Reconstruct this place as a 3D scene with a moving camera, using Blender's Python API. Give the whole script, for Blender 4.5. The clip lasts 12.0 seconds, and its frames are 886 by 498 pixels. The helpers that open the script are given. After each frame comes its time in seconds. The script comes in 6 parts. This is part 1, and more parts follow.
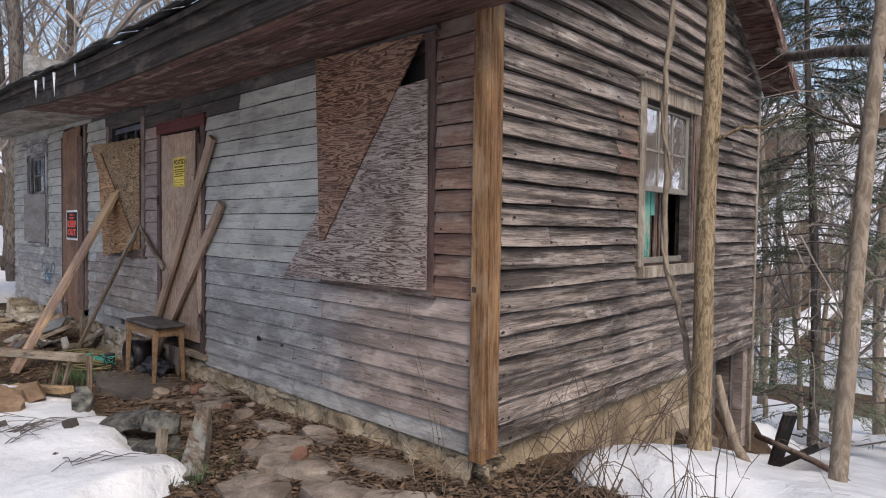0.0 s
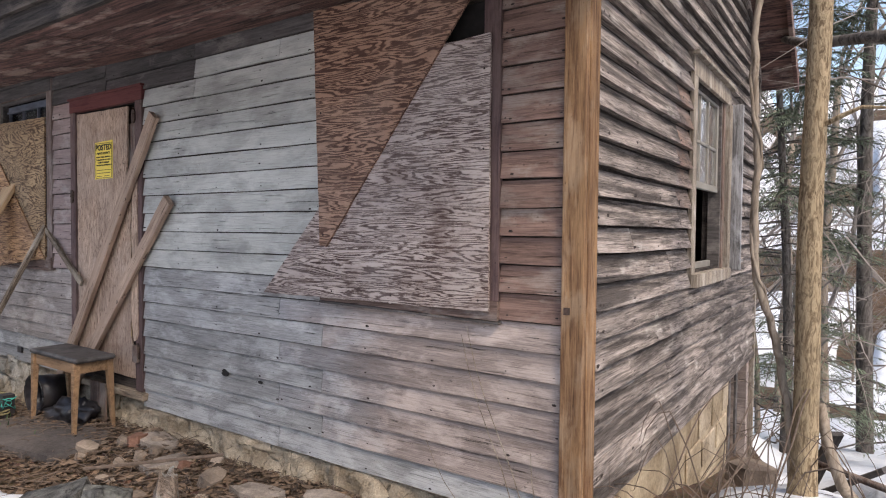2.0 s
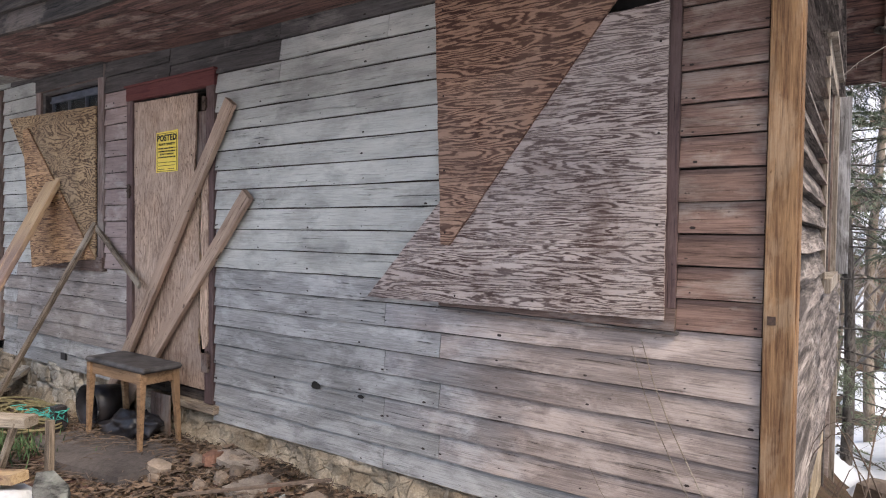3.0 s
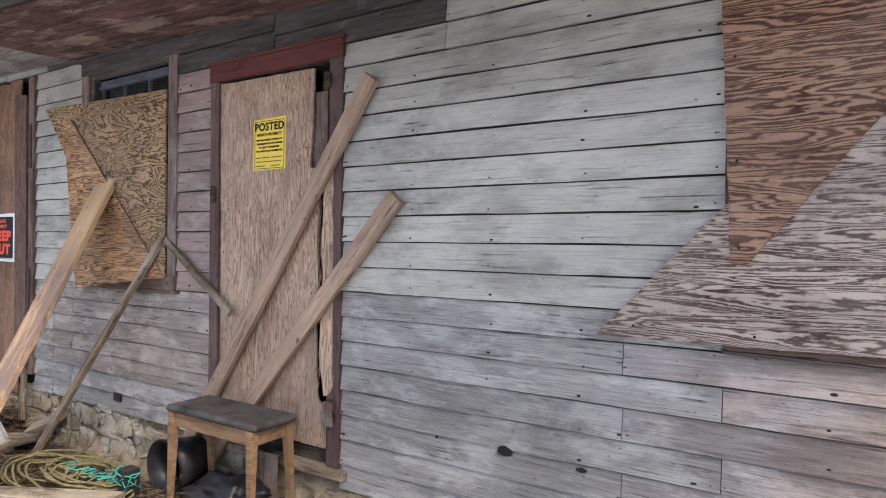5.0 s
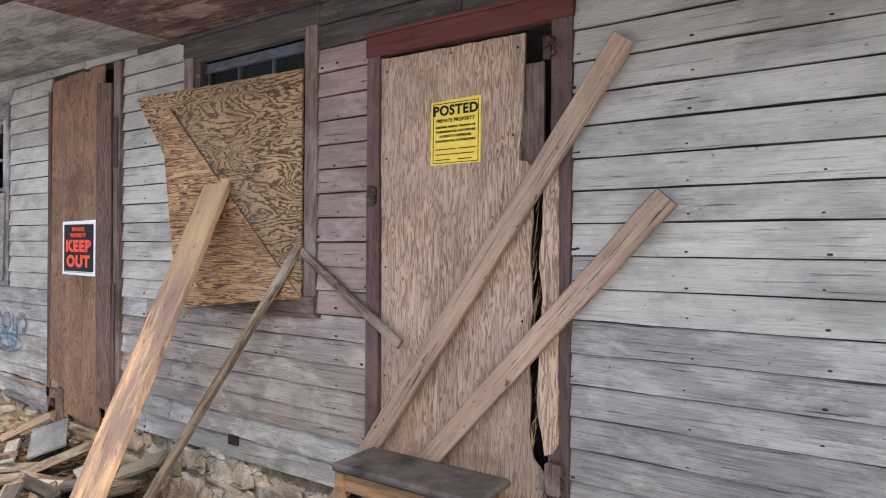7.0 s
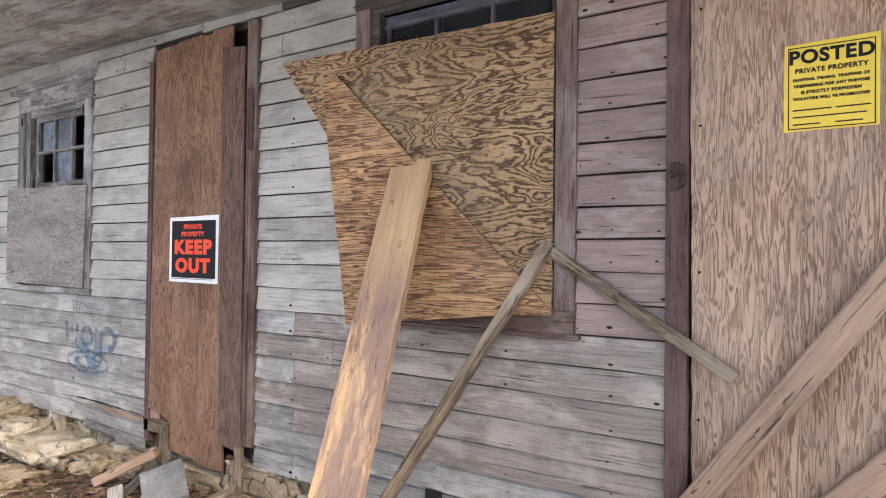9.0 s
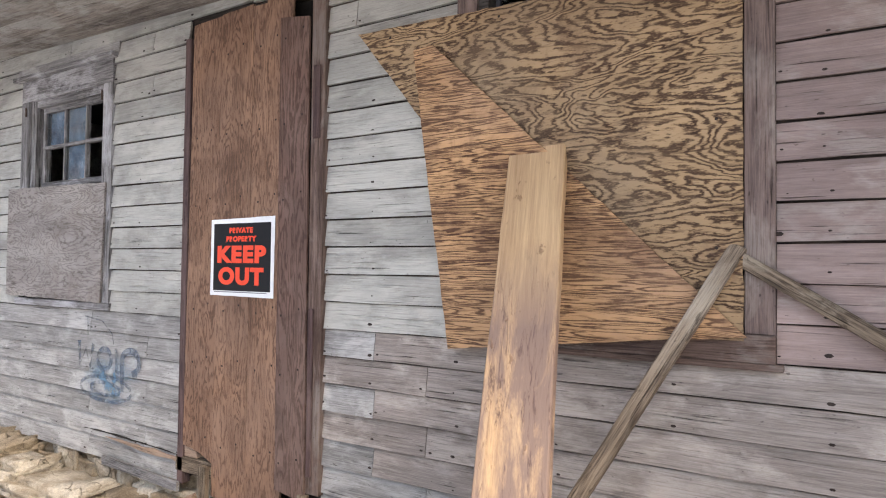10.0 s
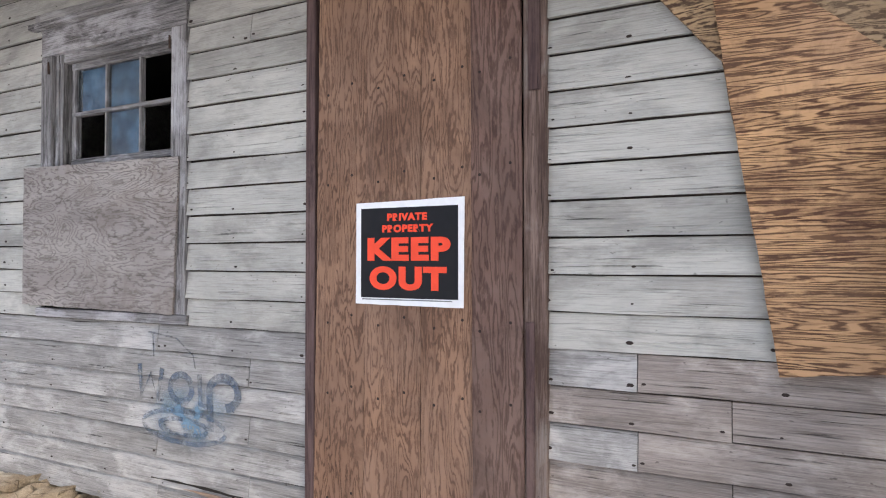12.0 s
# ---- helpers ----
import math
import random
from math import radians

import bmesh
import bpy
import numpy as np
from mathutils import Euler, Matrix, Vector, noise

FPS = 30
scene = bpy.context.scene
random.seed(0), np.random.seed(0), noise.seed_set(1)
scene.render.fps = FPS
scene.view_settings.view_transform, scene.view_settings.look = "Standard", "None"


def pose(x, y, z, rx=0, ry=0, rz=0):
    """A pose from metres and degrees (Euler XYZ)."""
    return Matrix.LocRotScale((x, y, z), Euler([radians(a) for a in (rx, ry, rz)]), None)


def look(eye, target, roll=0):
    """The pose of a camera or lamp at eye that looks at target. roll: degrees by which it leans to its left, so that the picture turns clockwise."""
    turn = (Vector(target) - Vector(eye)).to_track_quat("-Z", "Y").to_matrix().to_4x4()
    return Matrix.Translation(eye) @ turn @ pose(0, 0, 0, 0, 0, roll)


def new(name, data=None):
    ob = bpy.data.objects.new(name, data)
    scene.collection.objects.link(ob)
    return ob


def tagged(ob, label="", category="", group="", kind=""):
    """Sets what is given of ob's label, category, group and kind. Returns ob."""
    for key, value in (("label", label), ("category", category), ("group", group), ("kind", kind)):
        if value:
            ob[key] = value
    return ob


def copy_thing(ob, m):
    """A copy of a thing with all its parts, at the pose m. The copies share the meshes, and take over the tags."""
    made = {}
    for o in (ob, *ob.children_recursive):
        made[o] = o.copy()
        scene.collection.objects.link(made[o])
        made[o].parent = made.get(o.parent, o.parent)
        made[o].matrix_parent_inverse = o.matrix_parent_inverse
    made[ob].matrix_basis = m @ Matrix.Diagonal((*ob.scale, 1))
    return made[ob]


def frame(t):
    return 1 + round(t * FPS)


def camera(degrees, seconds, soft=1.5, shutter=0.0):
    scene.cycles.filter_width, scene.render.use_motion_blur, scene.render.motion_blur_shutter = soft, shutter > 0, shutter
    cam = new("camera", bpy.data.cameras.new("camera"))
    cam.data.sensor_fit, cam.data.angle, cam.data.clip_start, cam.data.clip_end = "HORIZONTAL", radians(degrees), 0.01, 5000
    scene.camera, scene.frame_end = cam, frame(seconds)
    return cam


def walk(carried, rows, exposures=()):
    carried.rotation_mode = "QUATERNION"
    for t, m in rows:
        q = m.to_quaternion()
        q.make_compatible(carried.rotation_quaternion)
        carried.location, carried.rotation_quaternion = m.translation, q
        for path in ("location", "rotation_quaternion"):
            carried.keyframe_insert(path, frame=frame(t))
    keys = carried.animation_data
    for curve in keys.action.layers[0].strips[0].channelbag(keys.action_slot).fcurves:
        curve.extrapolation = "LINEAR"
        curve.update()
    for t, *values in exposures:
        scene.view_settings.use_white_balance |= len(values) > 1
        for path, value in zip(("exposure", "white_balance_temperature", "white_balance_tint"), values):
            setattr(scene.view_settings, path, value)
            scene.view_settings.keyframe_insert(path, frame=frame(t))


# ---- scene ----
cam = camera(70.8, 12.0, 1.1)
METRES, EYE, TILT, LEAN, TURN = 8.0, 1.5, 0.0, 0.0, 43.3
ROWS = [
    (0.0, 0.0, 0.0, 0.0, 0.03, -1.98, -0.75),
    (0.5, -0.0138, 0.0299, -0.0029, -6.59, -1.85, -0.62),
    (1.0, -0.0482, 0.0593, -0.0053, -7.25, -1.88, -0.61),
    (1.5, -0.0683, 0.088, -0.0018, -8.52, -1.77, -0.54),
    (2.0, -0.0889, 0.1177, -0.0018, -8.7, -1.62, -0.55),
    (2.5, -0.1331, 0.1399, -0.0035, -8.94, -1.42, -0.72),
    (3.0, -0.1642, 0.1748, -0.0062, -9.15, -1.32, -0.82),
    (5.0, -0.2735, 0.3028, -0.005, -10.51, -0.45, -0.72),
    (5.5, -0.3024, 0.3303, -0.0017, -10.71, -0.43, -0.71),
    (6.0, -0.3285, 0.3591, -0.0031, -10.74, -0.25, -0.79),
    (6.5, -0.3448, 0.3887, -0.0017, -10.23, -0.14, -0.66),
    (7.0, -0.3752, 0.4112, -0.0008, -9.76, -0.15, -0.47),
    (9.0, -0.5025, 0.5305, -0.0071, -10.54, 0.71, -0.67),
    (9.5, -0.5251, 0.5715, -0.0099, -11.07, 1.11, -0.69),
    (10.0, -0.556, 0.6081, -0.0081, -12.01, 1.58, -0.61),
    (10.5, -0.5859, 0.6408, -0.0083, -13.46, 1.67, -0.52),
    (11.0, -0.6085, 0.6732, -0.0063, -14.92, 1.47, -0.29),
    (11.5, -0.6398, 0.7034, -0.009, -15.94, 1.38, -0.2),
    (12.0, -0.6645, 0.7295, -0.0075, -17.13, 1.08, 0.01),
]
walk(cam, [(t, pose(0, 0, EYE, TILT, LEAN, TURN) @ pose(METRES * x, METRES * y, METRES * z, 90 + pitch, roll, yaw)) for t, x, y, z, yaw, pitch, roll in ROWS],
     exposures=[(0.0, 0.76, 7300, 12), (1.5, 1.16, 7300, 12), (3.0, 1.42, 7300, 12), (6.5, 1.68, 7700, 12), (10.5, 1.87, 8000, 12), (12.0, 1.8, 7800, 12)])

# ---- light ----
def setup_world():
    world = bpy.data.worlds.new("world")
    scene.world = world
    world.use_nodes = True
    nt = world.node_tree
    nt.nodes.clear()
    sky = nt.nodes.new("ShaderNodeTexSky")
    sky.sky_type, sky.sun_disc = "NISHITA", False
    sky.sun_elevation, sky.sun_rotation = radians(50), radians(115)
    sky.air_density, sky.dust_density = 1.0, 1.6
    bg = nt.nodes.new("ShaderNodeBackground")
    bg.inputs["Strength"].default_value = 0.13
    out = nt.nodes.new("ShaderNodeOutputWorld")
    nt.links.new(sky.outputs[0], bg.inputs[0])
    nt.links.new(bg.outputs[0], out.inputs[0])
    data = bpy.data.lights.new("sun", "SUN")
    data.energy, data.angle, data.color = 1.4, radians(20), (1.0, 0.95, 0.9)
    sun = new("sun", data)
    el, az = radians(50), radians(115)
    d = Vector((math.sin(az) * math.cos(el), math.cos(az) * math.cos(el), math.sin(el)))
    sun.matrix_world = look(d * 30, (0, 0, 0))


setup_world()

RNG = random.Random(7)


# ---- materials ----
class Nodes:
    """Short calls for building node materials."""

    def __init__(self, name):
        self.mat = bpy.data.materials.new(name)
        self.mat.use_nodes = True
        self.nt = self.mat.node_tree
        self.bsdf = self.nt.nodes["Principled BSDF"]

    def add(self, kind):
        return self.nt.nodes.new(kind)

    def put(self, socket, value):
        if isinstance(value, bpy.types.NodeSocket):
            self.nt.links.new(value, socket)
        elif isinstance(value, (tuple, list)) and len(value) == 3 and socket.type == "RGBA":
            socket.default_value = (*value, 1)
        else:
            socket.default_value = value

    def math(self, op, a, b=0.0, c=0.0, clamp=False):
        n = self.add("ShaderNodeMath")
        n.operation, n.use_clamp = op, clamp
        for i, v in enumerate((a, b, c)):
            self.put(n.inputs[i], v)
        return n.outputs[0]

    def vec(self, op, a, b):
        n = self.add("ShaderNodeVectorMath")
        n.operation = op
        self.put(n.inputs[0], a)
        self.put(n.inputs[1], b)
        return n.outputs[0]

    def coords(self, spread=0.0, space="Object"):
        c = self.add("ShaderNodeTexCoord").outputs[space]
        if spread:
            r = self.add("ShaderNodeObjectInfo").outputs["Random"]
            off = self.add("ShaderNodeCombineXYZ")
            for i, k in enumerate((1.0, 1.7, 2.3)):
                self.put(off.inputs[i], self.math("MULTIPLY", r, spread * k))
            c = self.vec("ADD", c, off.outputs[0])
        return c

    def rand(self):
        return self.add("ShaderNodeObjectInfo").outputs["Random"]

    def noise(self, vec, scale=1.0, detail=4.0, rough=0.55, distort=0.0, size=(1, 1, 1)):
        v = self.vec("MULTIPLY", vec, size) if size != (1, 1, 1) else vec
        n = self.add("ShaderNodeTexNoise")
        self.put(n.inputs["Vector"], v)
        self.put(n.inputs["Scale"], scale)
        self.put(n.inputs["Detail"], detail)
        self.put(n.inputs["Roughness"], rough)
        self.put(n.inputs["Distortion"], distort)
        return n.outputs["Fac"]

    def ramp(self, fac, lo, hi):
        n = self.add("ShaderNodeMapRange")
        self.put(n.inputs["Value"], fac)
        self.put(n.inputs["From Min"], lo)
        self.put(n.inputs["From Max"], hi)
        return n.outputs[0]

    def mix(self, fac, a, b, blend="MIX"):
        n = self.add("ShaderNodeMix")
        n.data_type, n.blend_type = "RGBA", blend
        self.put(n.inputs[0], fac)
        self.put(n.inputs[6], a)
        self.put(n.inputs[7], b)
        return n.outputs[2]

    def bump(self, height, distance=0.002, strength=1.0):
        n = self.add("ShaderNodeBump")
        self.put(n.inputs["Height"], height)
        self.put(n.inputs["Distance"], distance)
        self.put(n.inputs["Strength"], strength)
        self.put(self.bsdf.inputs["Normal"], n.outputs[0])

    def done(self, color, rough=0.85, metal=0.0, spec=0.3):
        self.put(self.bsdf.inputs["Base Color"], color)
        self.put(self.bsdf.inputs["Roughness"], rough)
        self.put(self.bsdf.inputs["Metallic"], metal)
        self.put(self.bsdf.inputs["Specular IOR Level"], spec)
        return self.mat


def stretch(axis, along, across):
    return tuple(along if i == axis else across for i in range(3))


def board_wood(name, dark, light, axis=0, patch=None, amount=0.5, lines=0.5, vary=0.25, depth=0.0025, calm=0.0, smear=0.0, fade=None, knots=0.0):
    """Weathered board: fibres along one axis, stains that cross the joints, specks, a second tone in patches."""
    n = Nodes(name)
    c = n.coords(spread=9.0)
    w = n.coords()
    fine = n.noise(c, 1.0, 4, 0.75, 0.0, stretch(axis, 7.0, 240))
    mid = n.noise(c, 1.0, 5, 0.7, 0.8, stretch(axis, 2.0, 34))
    blot = n.noise(w, 2.7, 7, 0.66, 0.4, stretch(axis, 0.8, 1.5))
    f = n.math("ADD", n.math("MULTIPLY", fine, 0.62 * lines + 0.1), n.math("MULTIPLY", mid, 0.72 - 0.62 * lines))
    f = n.math("ADD", f, n.math("MULTIPLY", blot, 0.18))
    tone = n.mix(n.ramp(f, 0.425 - 0.10 * calm, 0.565 + 0.07 * calm), dark, light)
    cracks = n.ramp(n.noise(c, 1.0, 3, 0.6, 0.3, stretch(axis, 2.6, 95)), 0.36, 0.30)
    tone = n.mix(n.math("MULTIPLY", cracks, 0.8), tone, tuple(v * 0.16 for v in dark))
    if patch:
        broad = n.noise(c, 2.6, 6, 0.66, 0.3, stretch(axis, 1.0, 2.2))
        m = n.ramp(broad, 0.62 - 0.3 * amount, 0.70 - 0.25 * amount)
        m = n.math("MULTIPLY", m, n.ramp(fine, 0.25, 0.55), clamp=True)
        tone = n.mix(m, tone, patch)
    wash = n.ramp(n.noise(w, 1.9, 8, 0.7, 0.5, stretch(axis, 0.6, 1.3)), 0.34, 0.64)
    tone = n.mix(0.62, tone, n.mix(wash, (0.58, 0.575, 0.57), (1.22, 1.21, 1.18)), "MULTIPLY")
    specks = n.ramp(n.noise(c, 1.0, 2, 0.5, 0.0, stretch(axis, 38, 80)), 0.70, 0.76)
    tone = n.mix(n.math("MULTIPLY", specks, 0.6), tone, tuple(v * 0.35 for v in dark))
    if smear:
        st = n.ramp(n.noise(c, 1.0, 7, 0.66, 0.5, stretch(axis, 0.8, 12)), 0.56, 0.42)
        tone = n.mix(n.math("MULTIPLY", st, smear), tone, tuple(v * 0.45 for v in dark))
    if knots:
        kn = n.ramp(n.noise(c, 1.0, 3, 0.6, 0.2, stretch(axis, 11, 30)), 0.655, 0.70)
        tone = n.mix(n.math("MULTIPLY", kn, knots), tone, tuple(v * 0.3 for v in dark))
    if fade:
        x = n.add("ShaderNodeSeparateXYZ")
        n.put(x.inputs[0], w)
        at = n.math("ADD", x.outputs[0], n.math("MULTIPLY", n.math("SUBTRACT", blot, 0.5), 1.6))
        tone = n.mix(1.0, tone, n.mix(n.ramp(at, *fade), (1.06, 1.19, 1.27), (1.03, 0.97, 0.93)), "MULTIPLY")
    r = n.math("ADD", n.math("MULTIPLY", n.rand(), vary), 1 - vary / 2)
    hue = n.add("ShaderNodeCombineXYZ")
    for i in range(3):
        n.put(hue.inputs[i], r)
    tone = n.mix(1.0, tone, hue.outputs[0], "MULTIPLY")
    n.bump(n.math("ADD", n.math("ADD", fine, n.math("MULTIPLY", mid, 0.6)), n.math("MULTIPLY", cracks, -1.2)), depth)
    return n.done(tone, 0.88, spec=0.2)


def plywood(name, dark, light, axis=0, freq=16.0, along=0.55, across=2.6, weather=0.4, grey=(0.33, 0.3, 0.29), stain=(0.1, 0.06, 0.05), bold=0.5):
    """Rotary-cut veneer: contour-like bands that wander and close into cathedrals."""
    n = Nodes(name)
    c = n.coords(spread=6.0)
    base = n.noise(c, 1.0, 2.6, 0.5, 0.5, stretch(axis, along * 1.9, across * 2.3))
    jit = n.noise(c, 1.0, 4, 0.65, 0.0, stretch(axis, 20, 70))
    vein = n.noise(c, 1.0, 5, 0.65, 1.2, stretch(axis, 5.0, 40))
    s = n.math("SINE", n.math("MULTIPLY", n.math("ADD", base, n.math("MULTIPLY", jit, 0.09)), freq * 7.5))
    fine = n.noise(c, 1.0, 4, 0.7, 0.0, stretch(axis, 6, 150))
    band = n.ramp(n.math("ADD", s, n.math("MULTIPLY", fine, 1.7)), -1.25 + 2.0 * bold, 0.0 + 2.0 * bold)
    band = n.math("MULTIPLY", band, n.ramp(vein, 0.27, 0.46), clamp=True)
    band = n.math("ADD", n.math("MULTIPLY", band, 0.93), 0.05)
    tone = n.mix(band, dark, light)
    patchy = n.ramp(n.noise(c, 1.0, 6, 0.7, 0.8, stretch(axis, 3.0, 8.0)), 0.40, 0.62)
    tone = n.mix(n.math("MULTIPLY", patchy, 0.2), tone, tuple(0.35 * p + 0.65 * q for p, q in zip(dark, light)))
    w = n.ramp(n.noise(c, 1.6, 5, 0.65, 0.4), 0.5 - 0.35 * weather, 0.85 - 0.3 * weather)
    tone = n.mix(n.math("MULTIPLY", w, n.math("ADD", n.math("MULTIPLY", band, 0.5), 0.35)), tone, grey)
    st = n.ramp(n.noise(n.vec("ADD", c, (3.0, 1.0, 7.0)), 2.6, 7, 0.72, 0.8), 0.53, 0.66)
    tone = n.mix(n.math("MULTIPLY", st, 0.5), tone, stain)
    soft = n.ramp(n.noise(c, 1.0, 4, 0.6, 0.5, stretch(axis, 1.6, 5.0)), 0.35, 0.65)
    tone = n.mix(0.8, tone, n.mix(soft, (0.74, 0.70, 0.69), (1.16, 1.13, 1.10)), "MULTIPLY")
    n.bump(n.math("ADD", n.math("MULTIPLY", band, 0.7), n.math("MULTIPLY", fine, 0.4)), 0.0022)
    return n.done(tone, 0.86, spec=0.2)


def stone_mat(name, a, b, moss=None, scale=6.0, depth=0.02, cracks=0.0):
    n = Nodes(name)
    c = n.coords(spread=4.0)
    big = n.noise(c, scale * 0.5, 5, 0.62, 0.3)
    fine = n.noise(c, scale * 9, 4, 0.7)
    tone = n.mix(n.ramp(big, 0.35, 0.68), a, b)
    tone = n.mix(0.7, tone, n.mix(n.ramp(fine, 0.3, 0.7), (0.55, 0.54, 0.52), (1.25, 1.22, 1.18)), "MULTIPLY")
    if moss:
        tone = n.mix(n.math("MULTIPLY", n.ramp(n.noise(c, 2.3, 5, 0.7), 0.55, 0.66), 0.8), tone, moss)
    height = n.math("ADD", big, n.math("MULTIPLY", fine, 0.25))
    if cracks:
        wob = n.add("ShaderNodeTexNoise")
        n.put(wob.inputs["Vector"], c)
        n.put(wob.inputs["Scale"], 9.0)
        v = n.add("ShaderNodeTexVoronoi")
        v.feature = "DISTANCE_TO_EDGE"
        n.put(v.inputs["Vector"], n.vec("ADD", c, n.vec("MULTIPLY", wob.outputs["Color"], (0.06, 0.06, 0.06))))
        n.put(v.inputs["Scale"], cracks)
        line = n.ramp(v.outputs["Distance"], 0.02, 0.0)
        line = n.math("MULTIPLY", line, n.ramp(n.noise(c, 4.0, 4, 0.6), 0.42, 0.52), clamp=True)
        tone = n.mix(n.math("MULTIPLY", line, 0.55), tone, tuple(q * 0.3 for q in a))
        height = n.math("ADD", height, n.math("MULTIPLY", line, -0.8))
    n.bump(height, depth)
    return n.done(tone, 0.92, spec=0.2)


def plain(name, color, rough=0.6, metal=0.0, wear=0.25, scale=30.0):
    n = Nodes(name)
    c = n.coords(spread=3.0)
    f = n.noise(c, scale, 4, 0.6)
    g = n.noise(c, scale * 0.15, 3, 0.6)
    t = n.mix(n.ramp(f, 0.3, 0.7), tuple(v * (1 - wear) for v in color), tuple(min(1, v * (1 + wear)) for v in color))
    t = n.mix(n.math("MULTIPLY", n.ramp(g, 0.45, 0.7), 0.5 * wear), t, (0.12, 0.09, 0.07))
    n.bump(f, 0.0008)
    return n.done(t, rough, metal)


def snow_mat():
    n = Nodes("snow")
    c = n.coords()
    a = n.noise(c, 3.0, 5, 0.6)
    b = n.noise(c, 60.0, 3, 0.6)
    dirt = n.ramp(n.noise(c, 9.0, 6, 0.75), 0.66, 0.78)
    t = n.mix(n.ramp(a, 0.3, 0.7), (0.54, 0.565, 0.61), (0.68, 0.70, 0.73))
    t = n.mix(n.math("MULTIPLY", dirt, 0.3), t, (0.4, 0.33, 0.26))
    n.bump(n.math("ADD", n.math("MULTIPLY", a, 2.2), n.math("MULTIPLY", b, 0.06)), 0.03)
    n.put(n.bsdf.inputs["Subsurface Weight"], 0.0)
    return n.done(t, 0.6, spec=0.3)


def ground_mat():
    n = Nodes("leaf_litter_soil")
    c = n.coords()
    a = n.noise(c, 2.0, 6, 0.7, 0.5)
    b = n.noise(c, 35.0, 5, 0.75)
    v = n.add("ShaderNodeTexVoronoi")
    n.put(v.inputs["Vector"], c)
    n.put(v.inputs["Scale"], 28.0)
    t = n.mix(n.ramp(a, 0.35, 0.65), (0.05, 0.035, 0.025), (0.16, 0.11, 0.075))
    t = n.mix(0.6, t, n.mix(0.6, v.outputs["Color"], (0.5, 0.42, 0.36)), "MULTIPLY")
    t = n.mix(n.math("MULTIPLY", n.ramp(b, 0.5, 0.7), 0.5), t, (0.22, 0.16, 0.11))
    n.bump(n.math("ADD", b, v.outputs["Distance"]), 0.015)
    return n.done(t, 0.95, spec=0.15)


def bark_mat(name, dark, light, plates=26.0, depth=0.012):
    n = Nodes(name)
    c = n.coords(spread=3.0)
    f = n.noise(c, 1.0, 5, 0.7, 1.6, (plates, plates, plates * 0.28))
    g = n.noise(c, 3.0, 4, 0.6)
    t = n.mix(n.ramp(f, 0.40, 0.58), dark, light)
    t = n.mix(n.math("MULTIPLY", n.ramp(g, 0.4, 0.7), 0.45), t, tuple(v * 0.6 for v in light))
    n.bump(f, depth)
    return n.done(t, 0.95, spec=0.15)


def leaf_mat(name, a, b):
    n = Nodes(name)
    g = n.add("ShaderNodeNewGeometry").outputs["Random Per Island"]
    t = n.mix(g, a, b)
    return n.done(t, 0.8, spec=0.2)


def glass_mat():
    n = Nodes("old_glass")
    c = n.coords()
    f = n.noise(c, 5.0, 4, 0.6, 0.5)
    n.bump(f, 0.004)
    n.put(n.bsdf.inputs["Coat Weight"], 0.0)
    n.put(n.bsdf.inputs["Transmission Weight"], 0.96)
    n.put(n.bsdf.inputs["IOR"], 1.2)
    return n.done(n.mix(n.ramp(n.noise(c, 14, 5, 0.7), 0.35, 0.7), (0.66, 0.72, 0.76), (0.42, 0.47, 0.51)), 0.04, spec=0.2)


M = {}
M["pale"] = board_wood("pale_painted_siding", (0.225, 0.222, 0.208), (0.455, 0.45, 0.42), patch=(0.49, 0.49, 0.457), amount=0.7, lines=0.55, vary=0.12, calm=1.0)
M["grey"] = board_wood("bare_grey_siding", (0.13, 0.127, 0.126), (0.41, 0.404, 0.395), patch=(0.475, 0.472, 0.465), amount=0.45, lines=0.65, vary=0.26, calm=0.7)
M["greybrown"] = board_wood("grey_brown_siding", (0.115, 0.095, 0.09), (0.385, 0.335, 0.315), patch=(0.455, 0.40, 0.375), amount=0.4, lines=0.6, vary=0.22, calm=0.7, fade=(-3.8, -3.2))
M["greybrown_low"] = board_wood("grey_brown_low_siding", (0.135, 0.115, 0.105), (0.385, 0.34, 0.315), patch=(0.45, 0.405, 0.375), amount=0.4, lines=0.6, vary=0.22, calm=0.7)
M["red"] = board_wood("faded_red_siding", (0.075, 0.046, 0.038), (0.25, 0.16, 0.13), patch=(0.27, 0.215, 0.185), amount=0.4, lines=0.4, vary=0.35, calm=0.3)
M["mauve"] = board_wood("faded_mauve_siding", (0.20, 0.15, 0.142), (0.40, 0.31, 0.29), patch=(0.42, 0.36, 0.335), amount=0.3, lines=0.4, vary=0.15, calm=0.9)
M["dark_wood"] = board_wood("dark_siding", (0.04, 0.036, 0.035), (0.12, 0.108, 0.104), patch=(0.18, 0.16, 0.15), amount=0.25, lines=0.4, vary=0.4, calm=0.5)
M["gable"] = board_wood("gable_siding", (0.06, 0.049, 0.045), (0.45, 0.385, 0.35), axis=1, patch=(0.52, 0.475, 0.44), amount=0.12, lines=0.6, vary=0.4, depth=0.005, smear=0.8, calm=0.2)
M["gable_red"] = board_wood("gable_siding_red", (0.07, 0.053, 0.046), (0.34, 0.265, 0.23), axis=1, patch=(0.36, 0.235, 0.18), amount=0.45, lines=0.5, vary=0.25, depth=0.005, smear=0.5)
